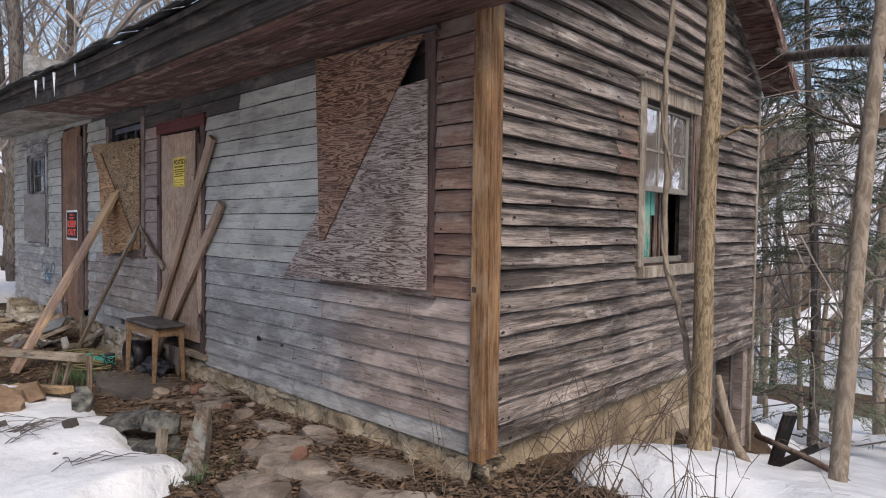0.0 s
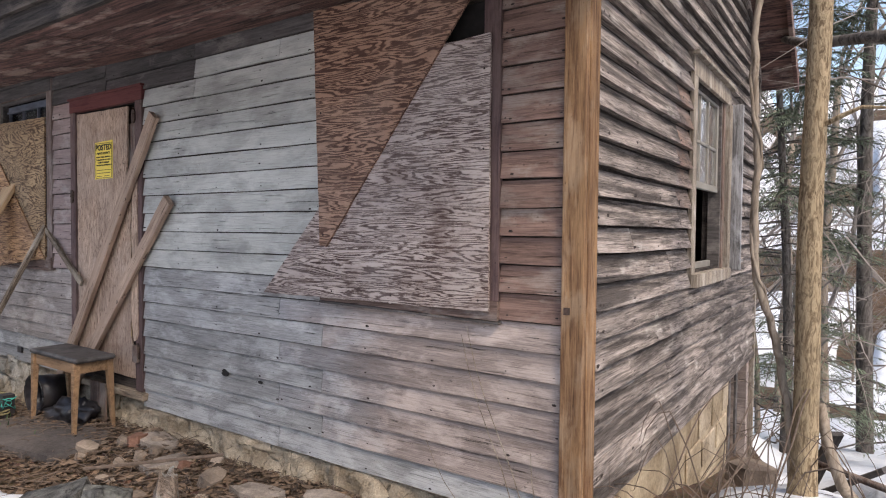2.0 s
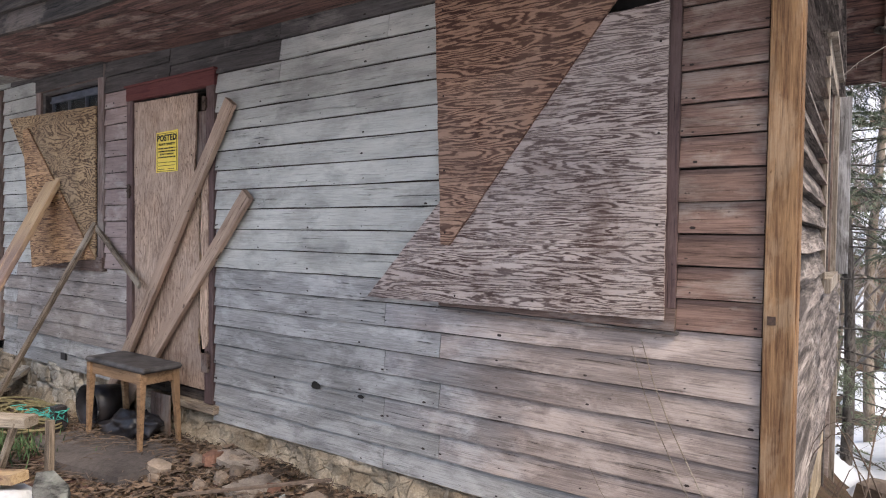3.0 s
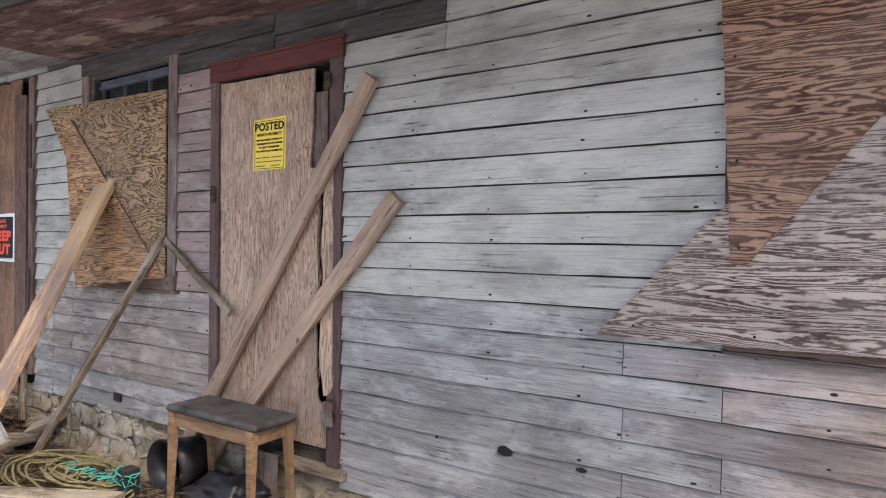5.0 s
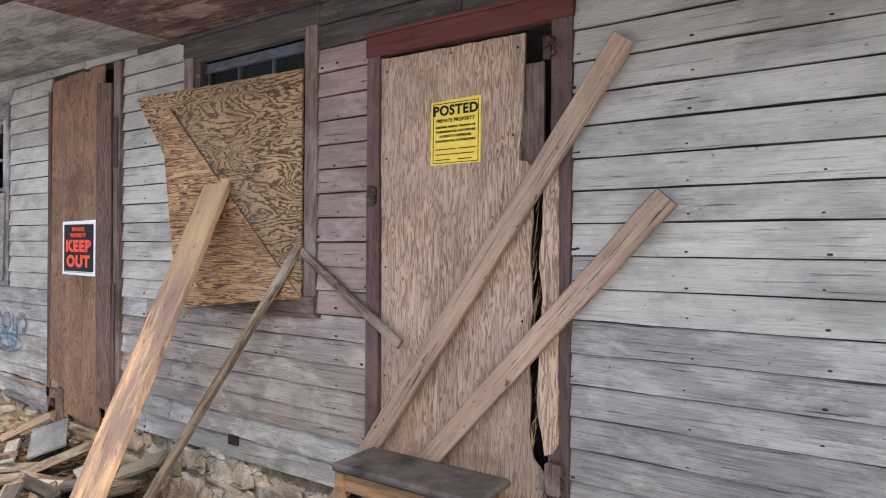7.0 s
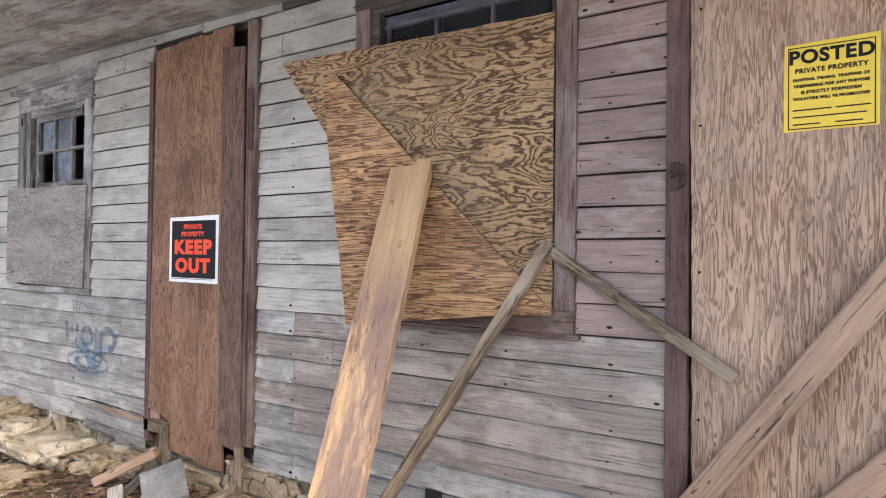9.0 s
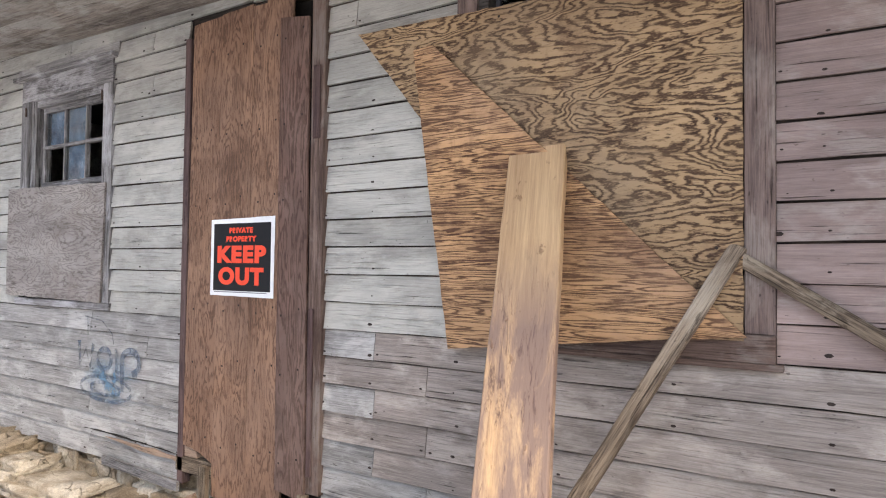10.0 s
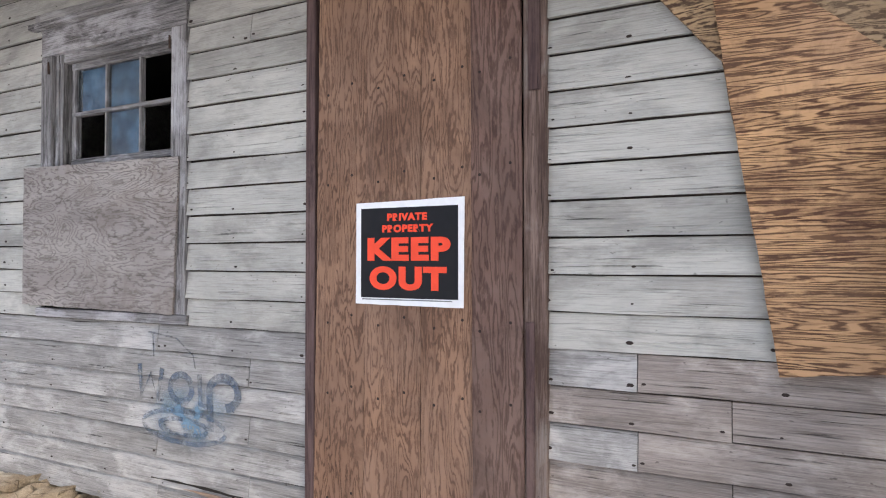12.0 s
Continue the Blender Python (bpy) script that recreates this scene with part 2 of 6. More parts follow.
M["post"] = board_wood("yellow_post_wood", (0.13, 0.065, 0.038), (0.42, 0.25, 0.13), axis=2, patch=(0.40, 0.27, 0.17), amount=0.4, lines=0.4, vary=0.1, depth=0.006, smear=0.35)
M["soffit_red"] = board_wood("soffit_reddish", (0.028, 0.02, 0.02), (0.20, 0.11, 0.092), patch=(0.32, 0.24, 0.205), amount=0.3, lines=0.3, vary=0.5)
M["soffit_pale"] = board_wood("soffit_pale", (0.12, 0.10, 0.09), (0.31, 0.28, 0.25), patch=(0.35, 0.34, 0.32), amount=0.5, lines=0.35, vary=0.2)
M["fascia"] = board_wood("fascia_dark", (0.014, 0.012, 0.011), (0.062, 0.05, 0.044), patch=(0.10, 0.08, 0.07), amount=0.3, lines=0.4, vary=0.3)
M["trim_red"] = board_wood("dark_red_trim", (0.075, 0.022, 0.022), (0.17, 0.055, 0.05), patch=(0.14, 0.05, 0.047), amount=0.8, lines=0.25, vary=0.1, depth=0.001)
M["trim_plum"] = board_wood("plum_trim", (0.07, 0.045, 0.045), (0.145, 0.095, 0.09), axis=2, patch=(0.16, 0.11, 0.1), amount=0.4, lines=0.4, vary=0.2)
M["trim_brown"] = board_wood("brown_trim", (0.085, 0.055, 0.045), (0.23, 0.165, 0.14), axis=2, patch=(0.24, 0.2, 0.18), amount=0.4, lines=0.4, vary=0.3)
M["trim_brown_h"] = board_wood("brown_trim_level", (0.07, 0.045, 0.038), (0.18, 0.125, 0.105), axis=0, patch=(0.24, 0.2, 0.18), amount=0.4, lines=0.4, vary=0.3)
M["trim_grey"] = board_wood("grey_trim", (0.09, 0.086, 0.086), (0.33, 0.325, 0.33), axis=2, patch=(0.44, 0.44, 0.46), amount=0.4, lines=0.5, vary=0.2)
M["trim_grey_h"] = board_wood("grey_trim_level", (0.08, 0.077, 0.078), (0.30, 0.295, 0.30), axis=0, patch=(0.44, 0.44, 0.46), amount=0.4, lines=0.5, vary=0.2)
M["trim_gable"] = board_wood("gable_trim", (0.12, 0.095, 0.075), (0.34, 0.29, 0.24), axis=2, patch=(0.4, 0.36, 0.31), amount=0.4, lines=0.5, vary=0.2)
M["ply_brown"] = plywood("plywood_brown", (0.05, 0.022, 0.017), (0.38, 0.235, 0.165), freq=12, along=0.7, across=5.6, weather=0.1, grey=(0.34, 0.25, 0.20), bold=0.72)
M["ply_grey"] = plywood("plywood_grey", (0.055, 0.03, 0.026), (0.50, 0.42, 0.38), freq=13, along=0.6, across=7.5, weather=0.15, grey=(0.45, 0.41, 0.39), bold=0.66)
M["ply_tan"] = plywood("plywood_tan", (0.04, 0.02, 0.015), (0.42, 0.295, 0.175), freq=19, along=0.85, across=2.5, weather=0.2, grey=(0.33, 0.265, 0.19), stain=(0.13, 0.08, 0.055), bold=0.58)
M["ply_orange"] = plywood("plywood_orange", (0.065, 0.03, 0.02), (0.60, 0.37, 0.20), freq=9, along=0.8, across=13.0, weather=0.2, grey=(0.36, 0.24, 0.17), stain=(0.10, 0.05, 0.04), bold=0.62)
M["ply_door"] = plywood("plywood_door", (0.145, 0.09, 0.062), (0.58, 0.425, 0.315), axis=2, freq=8, along=1.8, across=15.0, weather=0.5, grey=(0.42, 0.34, 0.29), stain=(0.26, 0.16, 0.115), bold=0.5)
M["ply_dark"] = plywood("plywood_dark_brown", (0.075, 0.04, 0.029), (0.30, 0.18, 0.12), axis=2, freq=15, along=0.8, across=5.0, weather=0.35, grey=(0.26, 0.175, 0.135), stain=(0.12, 0.07, 0.05), bold=0.42)
M["ply_dark2"] = plywood("plywood_purple_brown", (0.065, 0.036, 0.03), (0.17, 0.105, 0.085), axis=2, freq=12, along=0.7, across=5.0, weather=0.3, grey=(0.2, 0.15, 0.13), stain=(0.05, 0.034, 0.03), bold=0.5)
M["ply_ash"] = plywood("plywood_ash_grey", (0.075, 0.063, 0.058), (0.33, 0.31, 0.295), freq=20, along=0.9, across=2.2, weather=0.35, grey=(0.30, 0.285, 0.275), stain=(0.19, 0.165, 0.15), bold=0.36)
M["brace"] = board_wood("brace_wood", (0.23, 0.155, 0.115), (0.49, 0.36, 0.275), patch=(0.39, 0.28, 0.215), amount=0.4, lines=0.35, vary=0.15, calm=0.5, knots=0.8)
M["brace_yellow"] = board_wood("plank_yellow", (0.26, 0.17, 0.09), (0.53, 0.39, 0.235), patch=(0.15, 0.095, 0.075), amount=0.6, lines=0.45, vary=0.05, calm=0.5)
M["brace_old"] = board_wood("stick_old", (0.06, 0.045, 0.034), (0.28, 0.22, 0.165), patch=(0.35, 0.30, 0.24), amount=0.4, lines=0.5, vary=0.3, knots=0.5)


def plank_mat():
    """New yellow wood with nicks and knots, stained purplish brown over its lower half."""
    n = Nodes("stained_plank")
    c = n.coords()
    fine = n.noise(c, 1.0, 5, 0.72, 0.0, (5, 170, 170))
    mid = n.noise(c, 1.0, 5, 0.65, 0.8, (1.4, 26, 26))
    t = n.mix(n.ramp(n.math("ADD", n.math("MULTIPLY", fine, 0.45), n.math("MULTIPLY", mid, 0.55)), 0.36, 0.62), (0.40, 0.25, 0.14), (0.63, 0.435, 0.25))
    x = n.add("ShaderNodeSeparateXYZ")
    n.put(x.inputs[0], c)
    low = n.ramp(x.outputs[0], 1.74, 1.42)
    veil = n.ramp(n.noise(c, 1.0, 6, 0.7, 0.6, (2.2, 9, 9)), 0.36, 0.56)
    t = n.mix(n.math("MULTIPLY", n.math("MULTIPLY", veil, low), 0.95, clamp=True), t, (0.20, 0.14, 0.12))
    st = n.ramp(n.noise(c, 1.0, 6, 0.78, 0.8, (5, 42, 42)), 0.53, 0.62)
    t = n.mix(n.math("MULTIPLY", n.math("MULTIPLY", st, low), 0.8, clamp=True), t, (0.095, 0.058, 0.05))
    kn = n.ramp(n.noise(c, 1.0, 3, 0.6, 0.2, (16, 30, 30)), 0.66, 0.72)
    t = n.mix(n.math("MULTIPLY", kn, 0.55), t, (0.17, 0.09, 0.05))
    n.bump(n.math("ADD", fine, kn), 0.0025)
    return n.done(t, 0.8)


M["brace_yellow2"] = plank_mat()
M["trim_mauve"] = board_wood("mauve_trim", (0.12, 0.088, 0.08), (0.275, 0.205, 0.185), axis=2, patch=(0.31, 0.26, 0.235), amount=0.4, lines=0.4, vary=0.2)
M["stool"] = board_wood("stool_wood", (0.15, 0.088, 0.05), (0.33, 0.205, 0.12), patch=(0.27, 0.17, 0.10), amount=0.4, lines=0.4, vary=0.1, depth=0.0005)
M["vinyl"] = plain("stool_vinyl", (0.06, 0.056, 0.056), 0.6, wear=0.7, scale=11)
M["stone"] = stone_mat("foundation_stone", (0.28, 0.22, 0.155), (0.54, 0.455, 0.35), cracks=7.0)
M["stone_white"] = stone_mat("limewashed_stone", (0.32, 0.265, 0.20), (0.70, 0.65, 0.56), scale=9, depth=0.06, cracks=9.0)
M["mortar"] = stone_mat("tan_mortar", (0.25, 0.195, 0.135), (0.56, 0.475, 0.365), scale=12, depth=0.06, cracks=11.0)
M["stucco"] = stone_mat("tan_stucco", (0.23, 0.175, 0.115), (0.58, 0.48, 0.35), scale=5, depth=0.035)
M["flag"] = stone_mat("flagstone", (0.11, 0.092, 0.08), (0.33, 0.285, 0.25), moss=(0.10, 0.08, 0.065), scale=10)
M["slab"] = stone_mat("wet_slab", (0.045, 0.04, 0.04), (0.12, 0.105, 0.10), scale=4)
M["rubble"] = stone_mat("rubble", (0.12, 0.095, 0.08), (0.33, 0.27, 0.22))
M["shingle"] = stone_mat("asphalt_shingle", (0.035, 0.035, 0.037), (0.14, 0.14, 0.145), scale=20, depth=0.005)
M["snow"] = snow_mat()
M["ground"] = ground_mat()
M["bark_tan"] = bark_mat("bark_tan", (0.13, 0.09, 0.055), (0.40, 0.31, 0.20), 42)
M["bark_grey"] = bark_mat("bark_grey", (0.16, 0.125, 0.095), (0.33, 0.275, 0.22), 18, 0.004)
M["bark_dark"] = bark_mat("bark_dark", (0.05, 0.042, 0.038), (0.17, 0.15, 0.135), 14)
M["twig"] = plain("twig_brown", (0.115, 0.085, 0.067), 0.9, wear=0.4)
M["twig_far"] = plain("twig_grey", (0.24, 0.21, 0.19), 0.9, wear=0.3, scale=3)
M["needles"] = leaf_mat("needles", (0.065, 0.085, 0.06), (0.16, 0.185, 0.13))
M["leaves"] = leaf_mat("dead_leaves", (0.028, 0.021, 0.017), (0.19, 0.13, 0.09))
# near-black colour that stands in for the shade inside rooms, holes and gaps
M["black"] = plain("black_for_shade", (0.02, 0.018, 0.017), 0.95, wear=0.2)
M["iron"] = plain("rusted_iron", (0.07, 0.045, 0.035), 0.75, 0.3, wear=0.5, scale=80)
M["nail"] = plain("nail_rust", (0.035, 0.025, 0.022), 0.8, 0.2)
M["yellow"] = plain("sign_yellow", (0.80, 0.60, 0.09), 0.45, wear=0.05)
M["ink"] = plain("sign_black", (0.008, 0.009, 0.012), 0.75, wear=0.1)
M["signred"] = plain("sign_red", (0.85, 0.07, 0.03), 0.45, wear=0.05)
M["signwhite"] = plain("sign_white", (0.78, 0.8, 0.82), 0.4, wear=0.05)
M["glass"] = glass_mat()
M["bluesheet"] = plain("blue_sheet_colour", (0.13, 0.27, 0.40), 0.35, wear=0.6, scale=7)
M["sash_blue"] = plain("blue_grey_sash", (0.085, 0.095, 0.12), 0.7, wear=0.4, scale=9)
M["teal"] = board_wood("worn_teal_paint", (0.06, 0.21, 0.19), (0.15, 0.45, 0.38), axis=2, patch=(0.50, 0.45, 0.36), amount=0.35, lines=0.4, vary=0.3)
M["cream"] = plain("cream_paint", (0.22, 0.205, 0.18), 0.7, wear=0.2, scale=8)
M["rope"] = plain("rope", (0.17, 0.145, 0.075), 0.9, wear=0.45)
M["cord"] = plain("teal_cord", (0.05, 0.36, 0.31), 0.7, wear=0.2)
M["plastic"] = plain("black_plastic", (0.018, 0.018, 0.022), 0.35, wear=0.4)
M["slate"] = stone_mat("slate_board", (0.12, 0.13, 0.14), (0.25, 0.27, 0.29), scale=6, depth=0.002)
M["ice"] = plain("icicle", (0.7, 0.76, 0.82), 0.15, wear=0.05)
M["spray"] = plain("blue_spray", (0.13, 0.25, 0.36), 0.8, wear=0.3)


# ---- mesh helpers ----
def mesh_of(name, bm, material, smooth=False):
    me = bpy.data.meshes.new(name)
    bm.normal_update()
    bm.to_mesh(me)
    bm.free()
    me.materials.append(material)
    if smooth:
        for p in me.polygons:
            p.use_smooth = True
    return me


def part(name, bm, material, parent=None, label="", smooth=False):
    ob = new(name, mesh_of(name, bm, material, smooth))
    if parent:
        ob.parent = parent
    if label:
        ob["label"] = label
    return ob


def empty(name, at=(0, 0, 0), **tags):
    ob = new(name)
    ob.empty_display_size = 0.1
    ob.location = at
    return tagged(ob, **tags)


def raw(name, verts, faces, material, parent=None, smooth=False):
    me = bpy.data.meshes.new(name)
    me.from_pydata(verts, [], faces)
    me.update()
    me.materials.append(material)
    if smooth:
        for p in me.polygons:
            p.use_smooth = True
    ob = new(name, me)
    if parent:
        ob.parent = parent
    return ob


def box_bm(x0, x1, y0, y1, z0, z1, bevel=0.0, bm=None):
    bm = bm or bmesh.new()
    vs = [bm.verts.new((x, y, z)) for x in (x0, x1) for y in (y0, y1) for z in (z0, z1)]
    made = [bm.faces.new([vs[i] for i in f]) for f in ((0, 1, 3, 2), (4, 6, 7, 5), (0, 4, 5, 1), (2, 3, 7, 6), (0, 2, 6, 4), (1, 5, 7, 3))]
    if bevel:
        edges = list({e for f in made for e in f.edges})
        bmesh.ops.bevel(bm, geom=edges, offset=bevel, segments=1, affect="EDGES")
    bmesh.ops.recalc_face_normals(bm, faces=bm.faces)
    return bm


def rough_edge(pts, step=0.05, amp=0.003, seed=0):
    """A closed outline with small wear along it."""
    r = random.Random(seed)
    out = []
    for i, a in enumerate(pts):
        b = pts[(i + 1) % len(pts)]
        n = max(1, int(math.dist(a, b) / step))
        for k in range(n):
            f = k / n
            j = amp if k else amp * 0.3
            out.append((a[0] + (b[0] - a[0]) * f + r.uniform(-j, j), a[1] + (b[1] - a[1]) * f + r.uniform(-j, j)))
    return out


def sheet_bm(pts, y, thick, amp=0.003, seed=0, bow=0.0):
    """A sheet on the front wall, its outline given in x, z; y is its front face."""
    out = rough_edge(pts, 0.05, amp, seed)
    bm = bmesh.new()
    front = [bm.verts.new((x, y, z)) for x, z in out]
    f = bm.faces.new(front)
    got = bmesh.ops.extrude_face_region(bm, geom=[f])
    for v in got["geom"]:
        if isinstance(v, bmesh.types.BMVert):
            v.co.y += thick
    bmesh.ops.recalc_face_normals(bm, faces=bm.faces)
    return bm


def prism_between(a, b, width, thick, up=(0, 0, 1), bevel=0.004, seed=1):
    """A sawn board from a to b: mesh with its length on x, and its pose."""
    a, b = Vector(a), Vector(b)
    length = (b - a).length
    bm = bmesh.new()
    n = max(2, int(length / 0.12))
    r = random.Random(seed)
    rings = []
    for i in range(n + 1):
        x = length * i / n
        dw, dt = r.uniform(-0.0015, 0.0015), r.uniform(-0.001, 0.001)
        w, t = width / 2, thick / 2
        c = bevel
        prof = [(-w + c, -t), (w - c, -t), (w, -t + c), (w, t - c), (w - c, t), (-w + c, t), (-w, t - c), (-w, -t + c)]
        rings.append([bm.verts.new((x, p + dw, q + dt)) for p, q in prof])
    for s, t in zip(rings, rings[1:]):
        for k in range(8):
            bm.faces.new((s[k], s[(k + 1) % 8], t[(k + 1) % 8], t[k]))
    bm.faces.new(rings[0][::-1])
    bm.faces.new(rings[-1])
    bmesh.ops.recalc_face_normals(bm, faces=bm.faces)
    ex = (b - a).normalized()
    ez = Vector(up)
    ez = (ez - ex * ez.dot(ex)).normalized()
    ey = ez.cross(ex)
    m = Matrix((ex, ey, ez)).transposed().to_4x4()
    m.translation = a
    return bm, m


def stick(name, a, b, width, thick, material, up=(0, -1, 0), parent=None, label="", seed=1, **tags):
    bm, m = prism_between(a, b, width, thick, up, seed=seed, bevel=min(width, thick) * 0.12)
    ob = part(name, bm, material, parent, label)
    ob.matrix_local = m
    if parent:
        ob.matrix_parent_inverse = Matrix.Identity(4)
    return tagged(ob, **tags)


def tube(verts, faces, pts, radii, sides=6):
    """Adds a tube through pts to the lists."""
    base = len(verts)
    n = len(pts)
    for i, p in enumerate(pts):
        p = Vector(p)
        d = (Vector(pts[min(i + 1, n - 1)]) - Vector(pts[max(i - 1, 0)]))
        d = d.normalized() if d.length > 1e-6 else Vector((0, 0, 1))
        u = d.cross(Vector((0.3, 0.2, 0.93) if abs(d.z) < 0.9 else (1, 0, 0))).normalized()
        w = d.cross(u)
        for k in range(sides):
            a = 2 * math.pi * k / sides
            verts.append(tuple(p + (u * math.cos(a) + w * math.sin(a)) * radii[i]))
    for i in range(n - 1):
        for k in range(sides):
            a, b = base + i * sides + k, base + i * sides + (k + 1) % sides
            faces.append((a, b, b + sides, a + sides))
    faces.append(tuple(base + k for k in range(sides))[::-1])
    faces.append(tuple(base + (n - 1) * sides + k for k in range(sides)))


def smooth(v):
    v = min(1.0, max(0.0, v))
    return v * v * (3 - 2 * v)


def lump(x, y, s=1.0, k=0.0):
    return noise.noise(Vector((x * s, y * s, k)))


# ---- ground ----
def ground_z(x, y):
    z = 0.02 + 0.07 * smooth((y - 1.6) / 1.0)
    z -= 0.13 * smooth((y - 1.95) / 0.4) * smooth((x + 8.7) / 0.4) * smooth((-6.5 - x) / 0.3)
    side = max(smooth((x + 2.9) / 1.0), smooth((y - 6.0) / 3.0))
    fall = max(0.0, y - 3.3) * side + 0.5 * max(0.0, x - 0.5)
    z -= 7.0 * (1 - math.exp(-fall * 0.30 / 7.0))
    r = math.hypot(x + 3, y)
    z += 0.30 * max(0.0, min(r, 160.0) - 34.0)
    z += 0.03 * lump(x, y, 1.1) + 0.012 * lump(x, y, 5.0, 3.0) + min(1.0, max(0, r - 12) / 20) * 1.2 * lump(x, y, 0.08, 8)
    return z


def snow_amount(x, y):
    n = 0.35 * lump(x, y, 1.3, 5.0) + 0.12 * lump(x, y, 5.0, 6.0)
    r = math.hypot(x + 3, y)
    if r > 14:
        return smooth((0.08 + 1.3 * lump(x, y, 0.11, 2.0) + 0.6 * lump(x, y, 0.6, 4.0)) / 0.25)
    edge = 1.72 - 0.30 * smooth((-5.4 - x) / 0.8) - 1.2 * smooth((x + 3.6) / 0.7)
    front = smooth((edge - y + n) / 0.22)
    if x > -8.5:
        front *= smooth((-2.7 - x + n) / 0.3) if y > 0.9 else 1.0
    gable = smooth((x + 1.97 + 0.4 * n) / 0.16) * smooth((y - 2.85 + n * 0.8) / 0.25)
    gable *= 1 - smooth((0.62 - math.hypot((x + 1.6) * 1.0, (y - 5.05) * 0.62)) / 0.16)
    left = smooth((-12.6 - x + n) / 0.4)
    back = smooth((y - 7.6) / 0.6)
    return max(front if y < 3 else 0.0, gable, left, back)


def grid_lines(lo, hi, step):
    mid = list(np.arange(lo, hi + 1e-6, step))
    d, v, out = step, lo, []
    while v > lo - 380:
        d *= 1.22
        v -= d
        out.append(v)
    up, d, v = [], step, hi
    while v < hi + 380:
        d *= 1.22
        v += d
        up.append(v)
    return out[::-1] + mid + up


def terrain(name, height, material):
    xs, ys = grid_lines(-13.5, 3.0, 0.08), grid_lines(0.2, 9.0, 0.08)
    verts = [(x, y, height(x, y)) for y in ys for x in xs]
    w = len(xs)
    faces = [(j * w + i, j * w + i + 1, (j + 1) * w + i + 1, (j + 1) * w + i) for j in range(len(ys) - 1) for i in range(w - 1)]
    return raw(name, verts, faces, material, smooth=True)


def snow_z(x, y):
    s = snow_amount(x, y)
    thick = 0.13 + 0.06 * lump(x, y, 1.6, 9.0) + 0.10 * smooth((x + 2.0) / 0.6) * smooth((y - 2.9) / 0.5)
    far = 0.03 * max(0.0, math.hypot(x + 3, y) - 8.0)
    return ground_z(x, y) + s * (thick + far) - (1 - s) * (0.07 + far)



tagged(terrain("ground", ground_z, M["ground"]), label="dark soil and leaf litter falling away beside the house", kind="structure")
tagged(terrain("snow", snow_z, M["snow"]), label="melting snow lying in rounded drifts", kind="structure")


# ---- house shell ----
Y0 = 2.60          # face of the front siding
GX = -2.135        # face of the gable siding


def soffit_z(x):
    return 2.665 + 0.028 * max(0.0, -5.0 - x)


def front_slope(y):
    return 2.86 + 0.48 * (y - 2.6)


def rear_slope(y):
    return 3.20 + 0.66 * (7.0 - y)


RIDGE_Y = 5.40
RIDGE_Z = 4.25
OPENINGS = [(-3.52, -2.60, 1.18, 2.53), (-6.28, -5.43, 0.40, 2.375), (-7.70, -6.78, 1.24, 2.62), (-9.40, -8.53, 0.30, 2.69), (-11.08, -10.21, 1.30, 2.47)]
TRIMS = [(-3.60, -2.51, 1.10, 2.68), (-6.36, -5.345, 0.20, 2.473), (-7.79, -6.69, 1.155, 2.72), (-9.44, -8.474, 0.2, 2.75), (-11.17, -10.12, 1.20, 2.70)]


def wall_with_openings(name, openings, a0, a1, z0, z1, face, depth, along="x"):
    wall = sub(name, house, "plain board wall behind the siding", "structure")

    def put(p, q, u, v):
        if q - p < 1e-3 or v - u < 1e-3:
            return
        b = (p, q, face, face + depth, u, v) if along == "x" else (face - depth, face, p, q, u, v)
        world_part("wall_panel", box_bm(*b), M["fascia"], wall)

    at = a0
    for p, q, u, v in sorted(openings):
        put(at, p, z0, z1)
        put(p, q, z0, u)
        put(p, q, v, z1)
        at = q
    put(at, a1, z0, z1)


house = empty("house", (-7.0, 4.8, 0.0), label="derelict one-storey wooden house with weathered clapboards on a rubble foundation", category="house")


def into(parent, ob):
    ob.parent = parent
    ob.matrix_parent_inverse = Matrix.Translation(-parent.location)
    return ob


def fix(parent, *obs):
    """Parents parts built in world places to a thing, without moving them."""
    w = parent.location.copy()
    p = parent.parent
    while p:
        w = w + p.location
        p = p.parent
    for o in obs:
        o.parent = parent
        o.matrix_parent_inverse = Matrix.Translation(-w)


def sub(name, parent, label="", kind=""):
    """An empty group of parts, at its parent's place."""
    e = empty(name, (0, 0, 0), label=label, kind=kind)
    e.parent = parent
    return e


def world_part(name, bm, material, parent, label="", smooth=False):
    ob = part(name, bm, material, None, label, smooth)
    fix(parent, ob)
    return ob


